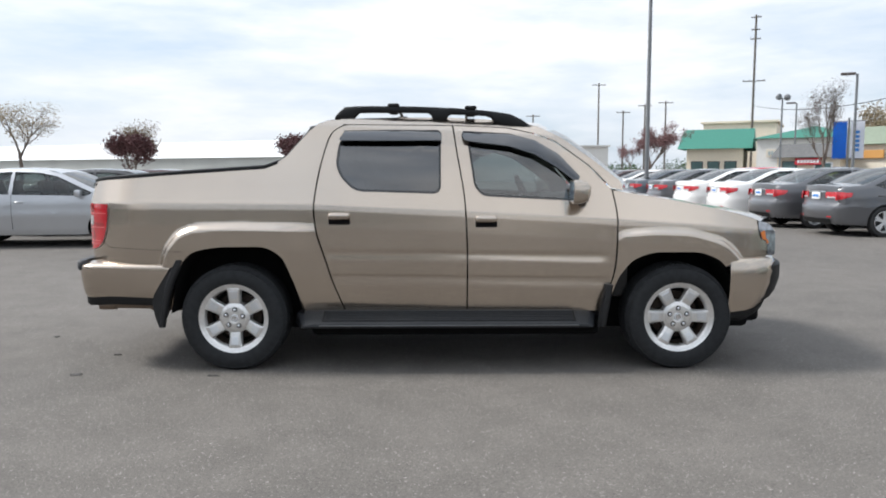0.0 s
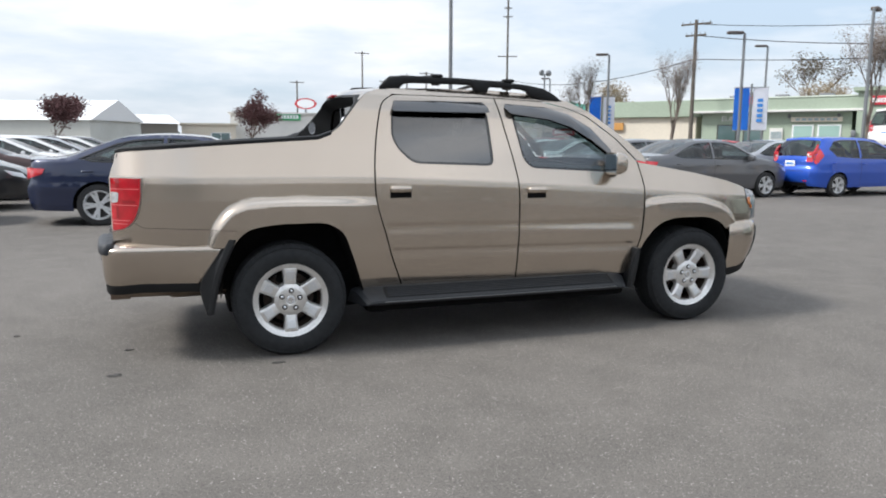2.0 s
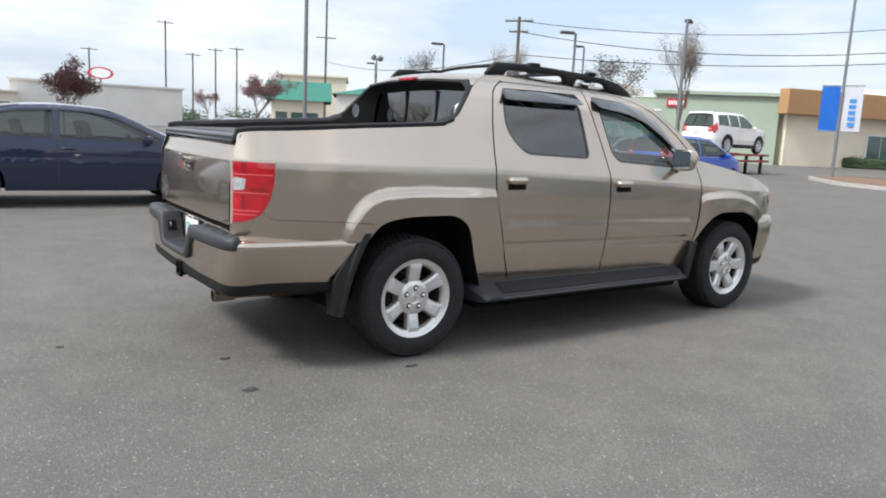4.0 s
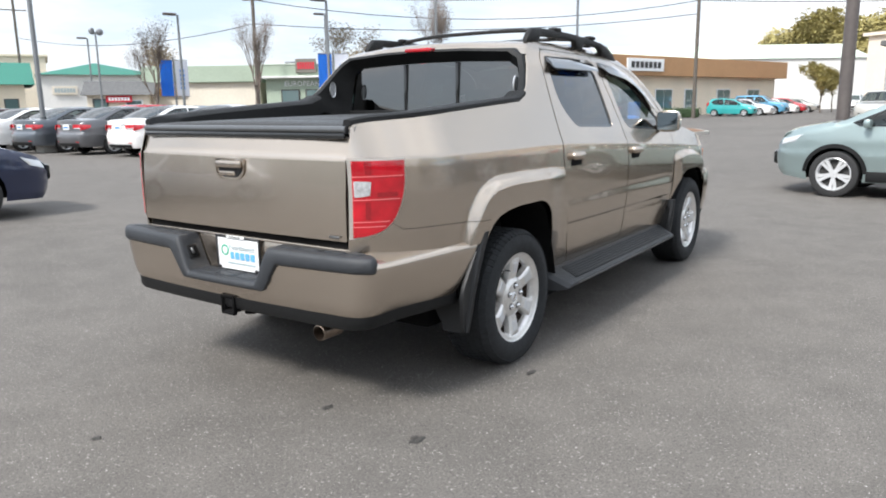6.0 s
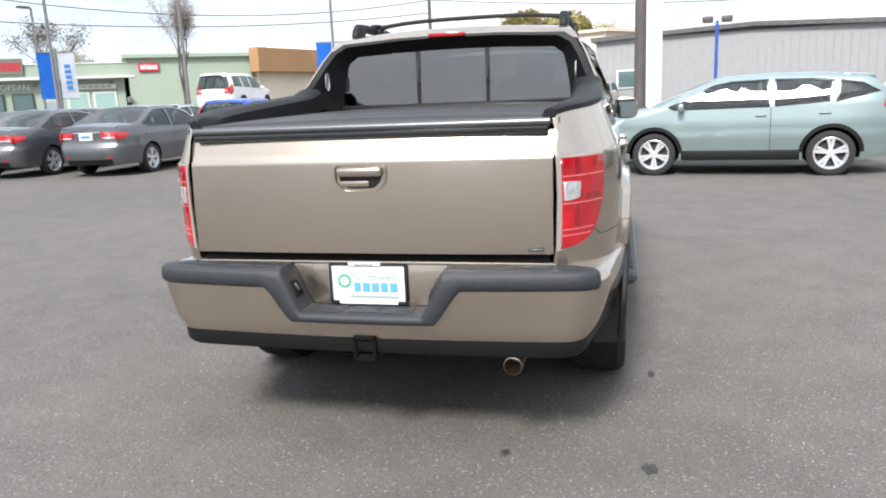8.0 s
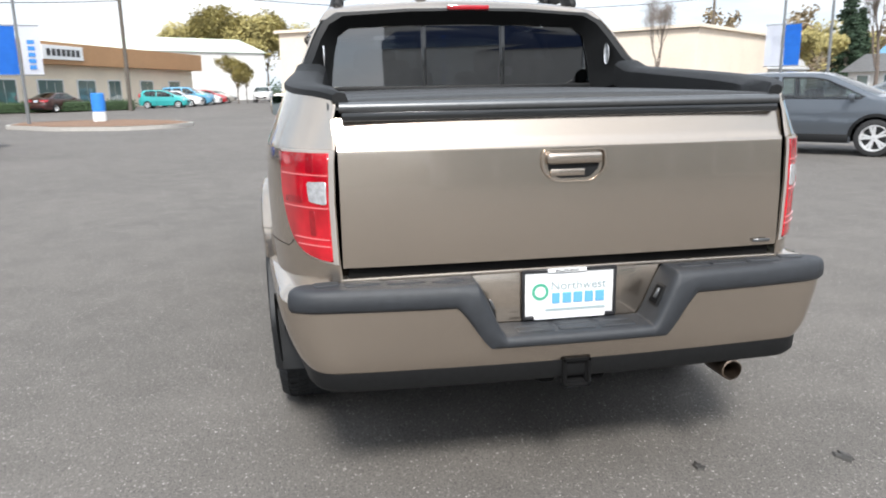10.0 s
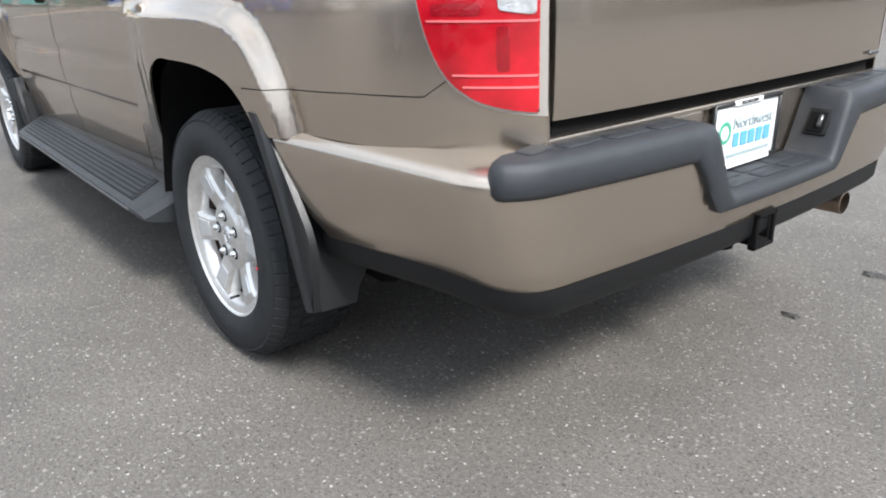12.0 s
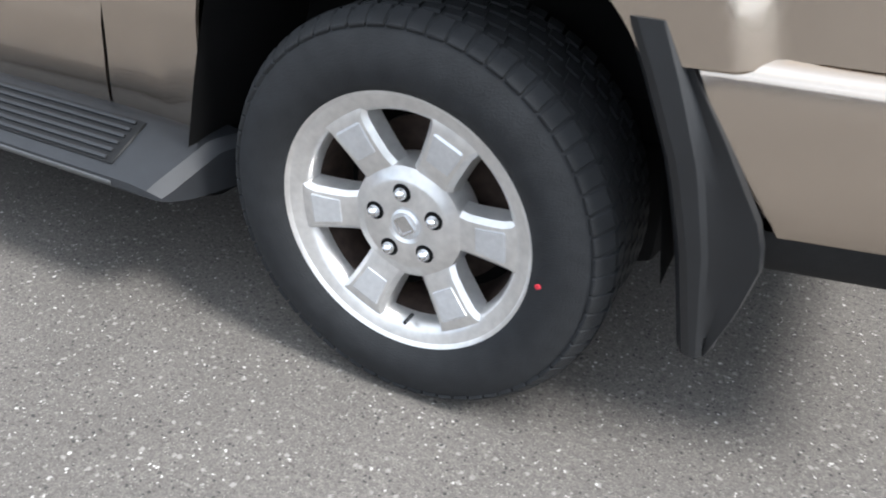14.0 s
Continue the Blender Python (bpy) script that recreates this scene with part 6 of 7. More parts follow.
street_lamp(7.6, 21.7, 9.0, 90)
street_lamp(23.0, 23.4, 6.5, 160)
street_lamp(34.0, 33.9, 7.6, 160)
street_lamp(22.8, 35.0, 6.7, 160)
street_lamp(30.4, 57.7, 7.2, 160)
street_lamp(24.9, 18.1, 6.9, 30)
street_lamp(31.1, -26.5, 9.5, 180)
street_lamp(9.04, -1.28, 9.0, 180, "tall brown steel lamp pole beside the parked cars", BROWN_STEEL, 0.11)
banner(23.2, 36.3, 4.2, -35, 4.4, 2.1)
banner(24.9, 24.85, 4.1, -42, 4.3, 2.1)
banner(28.3, 12.3, 4.05, -68, 9.0)
banner(28.3, -21.8, 4.0, 40, 9.0)
utility_pole(33.3, 40.4, 10.2, -55)
utility_pole(38.5, 86.0, 20.5, -20, ((0.3, 1.2), (1.8, 1.0), (2.9, 1.2), (8.0, 2.6)), "very tall utility pole rising over the roofs")
utility_pole(55.0, 14.3, 13.0, 60)
for x, y, h in ((15.6, 122.0, 11.3), (26.6, 120.5, 16.4), (30.6, 119.5, 11.7), (34.0, 118.5, 12.7), (37.2, 117.5, 13.1)):
    utility_pole(x, y, h, 0, ((0.3, 2.4),))
utility_pole(64.7, -38.9, 12.0, 0)
cable([(33.3, 40.4, 9.9), (55.0, 14.3, 10.6), (64.7, -38.9, 10.5)], 1.2, 0.025)
cable([(33.3, 40.4, 9.1), (55.0, 14.3, 9.0), (64.7, -38.9, 9.5)], 1.4, 0.03)
cable([(33.3, 40.4, 7.4), (55.0, 14.3, 8.0)], 0.8, 0.03)
cable([(33.3, 40.4, 7.4), (38.5, 86.0, 9.5)], 1.2, 0.03)

# flood lights on a thin pole
p = pole(22.4, 43.0, 6.2, 0.07, STEEL_GREY, "flood_light", "thin pole with two round flood lights", "flood light")
for s in (-1, 1):
    bm = bmesh.new()
    ring(bm, [(0.02, -0.12), (0.14, -0.08), (0.22, 0.10), (0.22, 0.13), (0.01, 0.13)], 16, "x")
    bmesh.ops.rotate(bm, cent=(0, 0, 0), matrix=Matrix.Rotation(radians(60 * s), 3, "Z"), verts=bm.verts)
    bmesh.ops.translate(bm, vec=(0.3 * s, 0, 6.25), verts=bm.verts)
    part("lamp", bm, STEEL_GREY, p)
p = pole(23.0, -4.2, 3.55, 0.07, material("blue_painted_steel", (0.03, 0.10, 0.42), 0.4), "flood_light", "blue pole with two dark flood lights on top", "flood light")
for s in (-1, 1):
    part("lamp", boxed((0, 0.32 * s, 3.6), (0.18, 0.36, 0.22), 0.04), BROWN_STEEL, p)
p = thing("sign_pylon", "tall white steel sign pylon", "sign", at=pose(23.2, -2.0, 0))
part("column", boxed((0, 0, 4.5), (0.5, 0.72, 9.0), 0.03), WHITE, p)
p = thing("feather_flag", "feather flag in red, white and blue cloth", "flag", at=pose(34.5, -2.7, 0.3))
bm = bmesh.new()
tube(bm, [(0, 0.35, 0), (0, 0.35, 2.0), (0, 0.3, 2.9), (0, 0.0, 3.1)], 0.02, 6)
part("flag_pole", bm, STEEL_GREY, p)
for k, mat in enumerate((NAVY, WHITE, NAVY, WHITE, NAVY, FLAG_RED)):
    part("flag_stripe", boxed((0, 0.06, 0.85 + 0.36 * k), (0.02, 0.5, 0.34), 0.005), mat, p)

# blue and white bollard on its island
KERB = material("kerb_concrete", (0.42, 0.40, 0.37), 0.9, grain=0.15, grain_scale=12, bump=0.2)
MULCH = material("bark_mulch", (0.20, 0.12, 0.075), 0.95, grain=0.4, grain_scale=14, bump=0.6, bump_scale=30)
bm = bmesh.new()
isl = [(24.6, 6.0), (26.5, 5.4), (29.5, 6.8), (31.5, 9.0), (32.0, 11.5), (30.5, 13.5), (27.5, 13.0), (24.5, 10.2), (23.6, 7.6)]
isl = rounded(isl, 0.6)
for pts, z0, z1 in ((isl, 0.0, 0.14),):
    lo = [bm.verts.new((x, y, z0)) for x, y in pts]
    hi = [bm.verts.new((x, y, z1)) for x, y in pts]
    for i in range(len(pts)):
        bm.faces.new((lo[i], lo[(i + 1) % len(pts)], hi[(i + 1) % len(pts)], hi[i]))
    bm.faces.new(hi)
tagged(part("kerb_island", bm, KERB, smooth=False), "raised concrete kerb of a planted traffic island", "kerb", kind="structure")
bm = bmesh.new()
bm.faces.new([bm.verts.new((x, y, 0.155)) for x, y in shrunk(isl, 0.18)])
tagged(part("island_bed", bm, MULCH, smooth=False), "brown bark mulch bed on the island", "planting bed", kind="structure")
p = thing("bollard", "fat blue and white painted bollard on the island", "bollard", at=pose(29.7, 9.9, 0.14))
for nm, z, h, mat in (("lower_band", 0.22, 0.44, WHITE), ("upper_band", 0.83, 0.78, BANNER_BLUE)):
    bm = bmesh.new()
    ring(bm, [(0.0, z - h / 2), (0.27, z - h / 2), (0.28, z), (0.27, z + h / 2 - 0.03), (0.22, z + h / 2), (0.0, z + h / 2)], 24, "z")
    part(nm, bm, mat, p)

# low red display ramp under the white SUV
RAMP_RED = material("red_ramp_steel", (0.30, 0.02, 0.03), 0.5, grain=0.1)
p = thing("display_ramp", "low red steel display ramp with black rails", "display ramp", at=pose(26.5, 16.6, 0, 0, 0, 5))
for s in (-0.75, 0.75):
    part("deck", boxed((0, s, 0.90), (5.0, 0.45, 0.10), 0.02), RAMP_RED, p)
for x in (-2.2, -0.7, 0.8, 2.2):
    for s in (-0.75, 0.75):
        part("leg", boxed((x, s, 0.43), (0.12, 0.12, 0.86), 0.01), BLACK, p)
part("rail", boxed((0, -0.98, 0.62), (5.0, 0.05, 0.10), 0.01), RAMP_RED, p)

# ---- buildings ----
def wall_mat(name, color, stain=0.06):
    return material(name, color, 0.85, grain=0.05, grain_scale=6, stain=stain, stain_scale=0.35)
W_WHITE = wall_mat("white_wall", (0.71, 0.70, 0.675))
W_GREY = material("ribbed_grey_metal", (0.34, 0.34, 0.345), 0.6, 0.0, grain=0.04, grain_scale=3)
W_SAGE = wall_mat("sage_stucco", (0.36, 0.43, 0.34))
W_SAGE_LIGHT = wall_mat("pale_sage_stucco", (0.62, 0.68, 0.59))
W_BEIGE = wall_mat("beige_block", (0.68, 0.62, 0.52))
W_CREAM = wall_mat("cream_stucco", (0.80, 0.71, 0.57))
W_PEACH = wall_mat("peach_stucco", (0.80, 0.69, 0.57))
W_BROWN = wall_mat("brown_wall", (0.20, 0.185, 0.16))
W_PALE = wall_mat("pale_grey_wall", (0.54, 0.55, 0.52))
FASCIA = wall_mat("tan_orange_fascia", (0.42, 0.24, 0.12))
R_GREEN = material("green_metal_roof", (0.035, 0.18, 0.135), 0.8, 0.0, grain=0.06, grain_scale=4)
R_WHITE = material("white_metal_roof", (0.72, 0.73, 0.74), 0.5, grain=0.03)
R_DARK = material("dark_shingles", (0.12, 0.12, 0.12), 0.9, grain=0.2, grain_scale=5)
R_BLUE = material("blue_metal_roof", (0.10, 0.26, 0.40), 0.5)
B_GLASS = material("shop_glass", (0.10, 0.16, 0.16), 0.06, 0.0, coat=1.0)
DOOR_DARK = material("dark_door", (0.05, 0.05, 0.05), 0.5)

def frame_of(p, q):
    """Local frame of a facade from p to q: x runs along it, y goes back into the building."""
    d = Vector((q[0] - p[0], q[1] - p[1], 0))
    return Matrix.Translation((p[0], p[1], 0)) @ Matrix.Rotation(math.atan2(d.y, d.x), 4, "Z"), d.length

def block(name, p, q, depth, h, wall, label, category="building", roof=None, pitch=0.0, trim=None, overhang=0.3, hip=False):
    """A building behind the facade from p to q (seen from its front, left to right). Its walls stand round an open top, closed by the roof."""
    m, L = frame_of(p, q)
    b = thing(name, label, category, at=m)
    for nm, c, s in (("front_wall", (L / 2, 0.12, h / 2), (L, 0.24, h)), ("back_wall", (L / 2, depth - 0.12, h / 2), (L, 0.24, h)),
                     ("end_wall", (0.12, depth / 2, h / 2 - 0.004), (0.24, depth - 0.48, h - 0.008)), ("end_wall", (L - 0.12, depth / 2, h / 2 - 0.004), (0.24, depth - 0.48, h - 0.008))):
        part(nm, boxed(c, s), wall, b, smooth=False)
    bm = bmesh.new()
    o = overhang
    if pitch:
        i = depth / 2 if hip else 0.0
        r0, r1 = (min(i, L / 2), depth / 2, h + pitch), (L - min(i, L / 2), depth / 2, h + pitch)
        vs = [bm.verts.new(c) for c in ((-o, -o, h), (L + o, -o, h), (L + o, depth + o, h), (-o, depth + o, h), r0 if hip else (-o, depth / 2, h + pitch), r1 if hip else (L + o, depth / 2, h + pitch))]
        for f in ((0, 1, 5, 4), (2, 3, 4, 5), (1, 2, 5), (3, 0, 4), (3, 2, 1, 0)):
            bm.faces.new([vs[k] for k in f])
    else:
        box(bm, (L / 2, depth / 2, h + 0.12), (L + 2 * o, depth + 2 * o, 0.24))
    part("roof", bm, roof or wall, b, smooth=False)
    if trim:
        for k, (z, t, out, mt) in enumerate(trim):
            part("fascia", boxed((L / 2, -out / 2, z), (L + 2 * out, out + 0.02, t), 0.02, 1), mt, b, smooth=False)
    return b, L

def window_unit(b, x, z, w, h, door=False, mat=None):
    f = part("door" if door else "window", boxed((x, -0.03, z), (w + 0.16, 0.10, h + 0.16), 0.01, 1), WHITE if not door else DOOR_DARK, b, smooth=False)
    n = max(1, round(w / 1.1))
    for i in range(n):
        part("pane", boxed((x - w / 2 + (i + 0.5) * w / n, -0.085, z), (w / n - 0.06, 0.02, h)), mat or B_GLASS, f, smooth=False)

def sign(b, x, z, w, h, mat, label, bars=None, out=0.12):
    s = part("sign", boxed((x, -out - 0.05, z), (w, 0.12, h), 0.02, 1), mat, b, label, smooth=False)
    if bars:
        n = 7
        for i in range(n):
            part("sign_bar", boxed((x + (i - (n - 1) / 2) * w * 0.12, -out - 0.12, z), (w * 0.085, 0.03, h * 0.5)), bars, s, smooth=False)
    return s

# long white-roofed warehouse and its neighbours
b, L = block("warehouse", (-75, 106), (-11.8, 79), 11, 3.3, W_PALE, "long grey warehouse with a white metal gable roof", roof=R_WHITE, pitch=2.3)
for x in (L - 11, L - 26, L - 40):
    part("roof_vent", boxed((x, 5, 4.6), (0.7, 0.7, 1.1), 0.1), STEEL_GREY, b)
b, L = block("storage_shed", (-12.5, 92), (-3.4, 94), 14, 3.3, W_BROWN, "low brown storage shed with a white roof", roof=R_WHITE, pitch=1.3)
window_unit(b, 1.4, 2.0, 1.0, 0.9, mat=material("yellow_notice", (0.6, 0.45, 0.08), 0.7))
b, L = block("low_annex", (-3.0, 99), (4.0, 99), 10, 3.3, W_BEIGE, "low beige annex with a flat roof")
window_unit(b, 5.0, 1.6, 2.4, 1.2)
b, L = block("showroom", (3.5, 103), (24.0, 101), 20, 5.0, W_WHITE, "plain white showroom wall with a flat roof")
sign(b, 8.0, 4.6, 3.6, 1.0, material("green_sign", (0.08, 0.40, 0.18), 0.6), "green and white wall sign", WHITE)
bm = bmesh.new()
p = thing("round_sign", "red oval sign on a steel pole behind the white wall", "sign", at=pose(15.5, 112, 0))
tube(bm, [(0, 0, 0), (0, 0, 6.4)], 0.15, 10)
part("sign_pole", bm, STEEL_GREY, p)
bm = bmesh.new()
ring(bm, [(0.8, -0.12), (1.0, -0.14), (1.0, 0.14), (0.8, 0.12)], 32, "y", True)
bmesh.ops.scale(bm, vec=(1.7, 1, 0.85), verts=bm.verts)
bmesh.ops.translate(bm, vec=(0, 0, 7.0), verts=bm.verts)
part("sign_rim", bm, material("sign_red", (0.5, 0.02, 0.03), 0.5), p)
bm = bmesh.new()
ring(bm, [(0.001, -0.1), (0.8, -0.1), (0.8, 0.1), (0.001, 0.1)], 32, "y")
bmesh.ops.scale(bm, vec=(1.7, 1, 0.85), verts=bm.verts)
bmesh.ops.translate(bm, vec=(0, 0, 7.0), verts=bm.verts)
part("sign_face", bm, WHITE, p)

# green-roofed hall
b, L = block("green_roof_hall", (32.2, 69.6), (41.5, 64.8), 14, 4.7, W_WHITE, "white hall with a green hipped metal roof", roof=R_GREEN, pitch=1.5, hip=True, overhang=0.5)
sign(b, 2.0, 3.2, 2.2, 0.8, W_BEIGE, "faint wall lettering board", GREY_PRINT)
b, L = block("green_roof_wing", (26.6, 74.4), (31.8, 72), 12, 3.8, W_CREAM, "cream wing with a large green metal roof and portico", roof=R_GREEN, pitch=2.4, overhang=0.9)
for i in range(3):
    window_unit(b, 1.1 + 1.7 * i, 1.3, 1.1, 2.2, True)
b, L = block("rear_hall", (34.2, 91), (42, 87), 14, 7.6, W_CREAM, "plain pale hall behind the green roofs")
# shops with a sage parapet
b, L = block("long_shop", (30.3, 49.6), (35.3, 42.4), 14, 3.3, W_BEIGE, "long low shop with beige walls and a sage parapet", roof=W_SAGE, trim=[(3.95, 1.25, 0.35, W_SAGE)])
sign(b, 1.9, 2.6, 2.0, 0.6, material("orange_sign", (0.55, 0.28, 0.08), 0.7), "small orange sign")
b, L = block("gable_shop", (25.4, 50.0), (28.8, 47.4), 5, 2.4, W_CREAM, "small cream shop with a dark gable roof", roof=R_DARK, pitch=1.1, overhang=0.4)
sign(b, 2.2, 2.1, 1.8, 0.5, FLAG_RED, "red and white shop sign", WHITE)
window_unit(b, 0.9, 1.1, 0.9, 1.9, True)
window_unit(b, 3.2, 1.3, 1.1, 1.3)
b, L = block("service_shop", (35.4, 41.8), (41.2, 33.4), 14, 4.3, W_SAGE, "sage green service shop with a pale canopy band", trim=[(4.12, 0.95, 0.5, W_SAGE), (4.58, 0.10, 0.56, W_SAGE_LIGHT), (3.62, 0.16, 0.75, W_WHITE)])
PALE_GLASS = material("pale_shop_glass", (0.35, 0.52, 0.47), 0.1, coat=1.0)
for x, w, is_door, glass in ((1.9, 1.3, True, None), (3.75, 1.2, True, None), (7.15, 1.25, False, PALE_GLASS), (8.85, 1.35, False, PALE_GLASS)):
    window_unit(b, x, 1.45, w, 2.3 if is_door else 2.2, is_door, glass)
sign(b, 8.0, 3.0, 3.3, 0.34, W_BEIGE, "cream board with dark lettering bars", GREY_PRINT, out=0.1)
sign(b, 5.4, 1.9, 0.9, 1.0, W_WHITE, "white notice board with dark bars", GREY_PRINT, out=0.02)
lettering("EUROPEAN", 0.55, Matrix.Translation((2.85, -0.05, 3.1)) @ Matrix.Rotation(radians(90), 4, "X"), WHITE, b, "lettering", 0.03, "white raised letters on the shop wall")
sign(b, 3.3, 4.45, 1.6, 1.05, W_BROWN, "dark and red shop sign on the parapet", FLAG_RED, out=0.55)
for x in (0.9, 4.4, 7.6):
    part("roof_unit", boxed((x, 6, 4.8), (1.0, 1.0, 0.7), 0.05), STEEL_GREY, b)
for x in (4.6, 6.2, 9.4):
    part("wall_lamp", boxed((x, -0.1, 3.25), (0.2, 0.22, 0.26), 0.04), STEEL_GREY, b)
b, L = block("shop_block", (40.8, 32.7), (45.9, 25.9), 13, 4.85, W_SAGE, "taller plain sage block beside the service shop")
sign(b, 1.4, 4.2, 1.35, 0.6, FLAG_RED, "small red sign with white bars", WHITE, out=0.02)
part("gas_meter", boxed((-0.1, -0.2, 2.0), (0.3, 0.3, 0.45), 0.05), STEEL_GREY, b)
# orange-topped shop
b, L = block("corner_shop", (46.5, 25.6), (85.5, 14.17), 12, 4.0, W_CREAM, "cream shop with a broad tan-orange fascia", roof=R_DARK, trim=[(4.55, 1.75, 0.9, FASCIA)])
sign(b, 15.2, 4.6, 5.4, 1.1, WHITE, "white fascia sign with dark bars", BLACK_PRINT, out=0.95)
for x, w in ((9.0, 2.6), (14.5, 3.2), (19.5, 2.6), (24, 2.0), (30, 2.4), (36, 2.4)):
    window_unit(b, x, 1.5, w, 1.9)
part("side_fascia", boxed((L + 0.45, 5.5, 4.55), (0.9, 12.5, 1.75), 0.02, 1), FASCIA, b, smooth=False)
b, L = block("white_hall", (88, 44), (113, 7.4), 16, 6.9, W_WHITE, "large white metal hall with a pale roof", roof=material("pale_green_roof", (0.60, 0.68, 0.58), 0.6), pitch=2.4)
b, L = block("beige_unit", (62.0, 3.2), (60.0, 0.4), 14, 6.1, W_PEACH, "beige workshop with a dark bay door", roof=W_PEACH)
b, L = block("metal_workshop", (44.5, 0.66), (42.2, -17.9), 16, 4.2, W_GREY, "grey ribbed metal workshop with a low gable roof", roof=W_GREY, overhang=0.0)
bm = bmesh.new()
rows = [[(-0.3, y, 4.30), (L / 2, y, 4.66), (L + 0.3, y, 4.30), (L + 0.3, y, 4.56), (L / 2, y, 4.92), (-0.3, y, 4.56)] for y in (-0.35, 16.3)]
sweep(bm, rows, closed_rows=True)
for y in (0.05, 15.95):
    bm.faces.new([bm.verts.new(c) for c in ((0, y, 4.3), (L, y, 4.3), (L / 2, y, 4.7))])
part("gable_roof", bm, R_DARK, b, "dark low gable roof edge", smooth=False)
for k in range(int(L / 0.45)):
    part("wall_rib", boxed((0.22 + 0.45 * k, -0.02, 2.1), (0.06, 0.05, 4.1)), W_GREY, b, smooth=False)
window_unit(b, 2.2, 1.9, 1.6, 1.0)
b, L = block("peach_hall", (62, -17), (48.5, -28.5), 18, 5.5, W_PEACH, "plain peach stucco hall with a dark roof edge", trim=[(5.5, 0.14, 0.06, W_BROWN)])
b, L = block("white_barn", (70, -39), (63.5, -44.2), 14, 2.6, W_WHITE, "white barn with a rounded white roof", roof=R_WHITE, pitch=2.3)
b, L = block("grey_house", (50.0, -42.8), (45.8, -44.7), 7, 2.0, W_WHITE, "small white house with a grey shingle roof", "house", roof=R_DARK, pitch=1.5, overhang=0.5)
window_unit(b, 1.2, 1.2, 0.9, 1.0)
window_unit(b, 3.3, 1.2, 0.9, 1.0)
b, L = block("blue_roof_house", (59.3, -53.5), (37.8, -66.8), 14, 3.5, W_WHITE, "long low white house with a blue metal roof", "house", roof=R_BLUE, pitch=2.5, overhang=0.6)
for x in (3.0, 7.0, 11.5, 16.0, 20.5):
    window_unit(b, x, 2.0, 1.4, 1.3, mat=BLUE_PRINT if x == 7.0 else None)
# far cars along the side street
for i, (shape, color) in enumerate((("hatchback", "teal"), ("sedan", "white"), ("jeepish", "lightblue"), ("sedan", "white"), ("hatchback", "red"), ("sedan", "beige"))):
    park(shape, color, 62.5 + 4.2 * i, 13.2 - 0.35 * i, -95, f"{color} car parked beside the corner shop", "car", "cars by the corner shop")
park("jeepish", "beige", 41.3, 0.4, 172, "pale pickup-like SUV by the grey workshop", "car")
park("jeepish", "white", 84.0, 6.2, 178, "white van-like vehicle far down the side street", "car")
park("saloon", "slate", 15.9, -18.2, 75, "slate grey sedan parked facing the lot", "car", "cars by the houses")
park("saloon", "grey", 6.0, -20.0, 160, "dark grey sedan parked facing the lot", "car", "cars by the houses")
park("saloon", "silver", 12.9, -17.4, 75, "silver sedan parked behind the slate SUV", "car", "cars by the houses")
park("suv", "white", 15.2, -8.4, 52, "white SUV parked behind the slate SUV", "car", "cars by the houses")
park("sedan", "maroon", 55.5, 19.6, -20, "dark maroon car behind the clipped hedge", "car")

# ---- hedge, trees, hill ----
LEAF_DARK = material("hedge_leaves", (0.035, 0.065, 0.025), 0.8, var=0.0, grain=0.4, grain_scale=8)
TWIG = material("fine_twigs", (0.21, 0.175, 0.15), 0.9, grain=0.3, grain_scale=2.0)
LEAF_PLUM = material("plum_leaves", (0.15, 0.075, 0.075), 0.8, grain=0.4, grain_scale=6)
LEAF_SPRING = material("spring_leaves", (0.36, 0.31, 0.12), 0.85, grain=0.4, grain_scale=0.8)
LEAF_PALE = material("pale_buds", (0.24, 0.19, 0.12), 0.85, grain=0.3, grain_scale=1.0)
NEEDLES = material("fir_needles", (0.03, 0.055, 0.03), 0.9, grain=0.4, grain_scale=1.0)
BARK = material("grey_bark", (0.15, 0.12, 0.10), 0.9, grain=0.3, grain_scale=12)
LEAF_OLIVE = material("olive_leaves", (0.13, 0.125, 0.055), 0.9, grain=0.4, grain_scale=0.3)
LEAF_BROWN = material("budding_branches", (0.20, 0.15, 0.085), 0.9, grain=0.4, grain_scale=0.3)
HILL = material("wooded_hill", (0.115, 0.095, 0.055), 1.0, grain=0.4, grain_scale=0.12, stain=0.4, stain_scale=0.03)

def leaves(bm, centre, radius, count, size, rnd, squash=1.0):
    for _ in range(count):
        d = Vector((rnd.gauss(0, 1), rnd.gauss(0, 1), rnd.gauss(0, 1) * squash))
        d = d.normalized() * radius * rnd.random() ** 0.45
        c = Vector(centre) + d
        a = Vector((rnd.uniform(-1, 1), rnd.uniform(-1, 1), rnd.uniform(-1, 1))).normalized()
        b = a.orthogonal().normalized()
        s = size * rnd.uniform(0.6, 1.4)
        bm.faces.new([bm.verts.new(c + s * v) for v in (a, 0.6 * b, -a, -0.6 * b)])

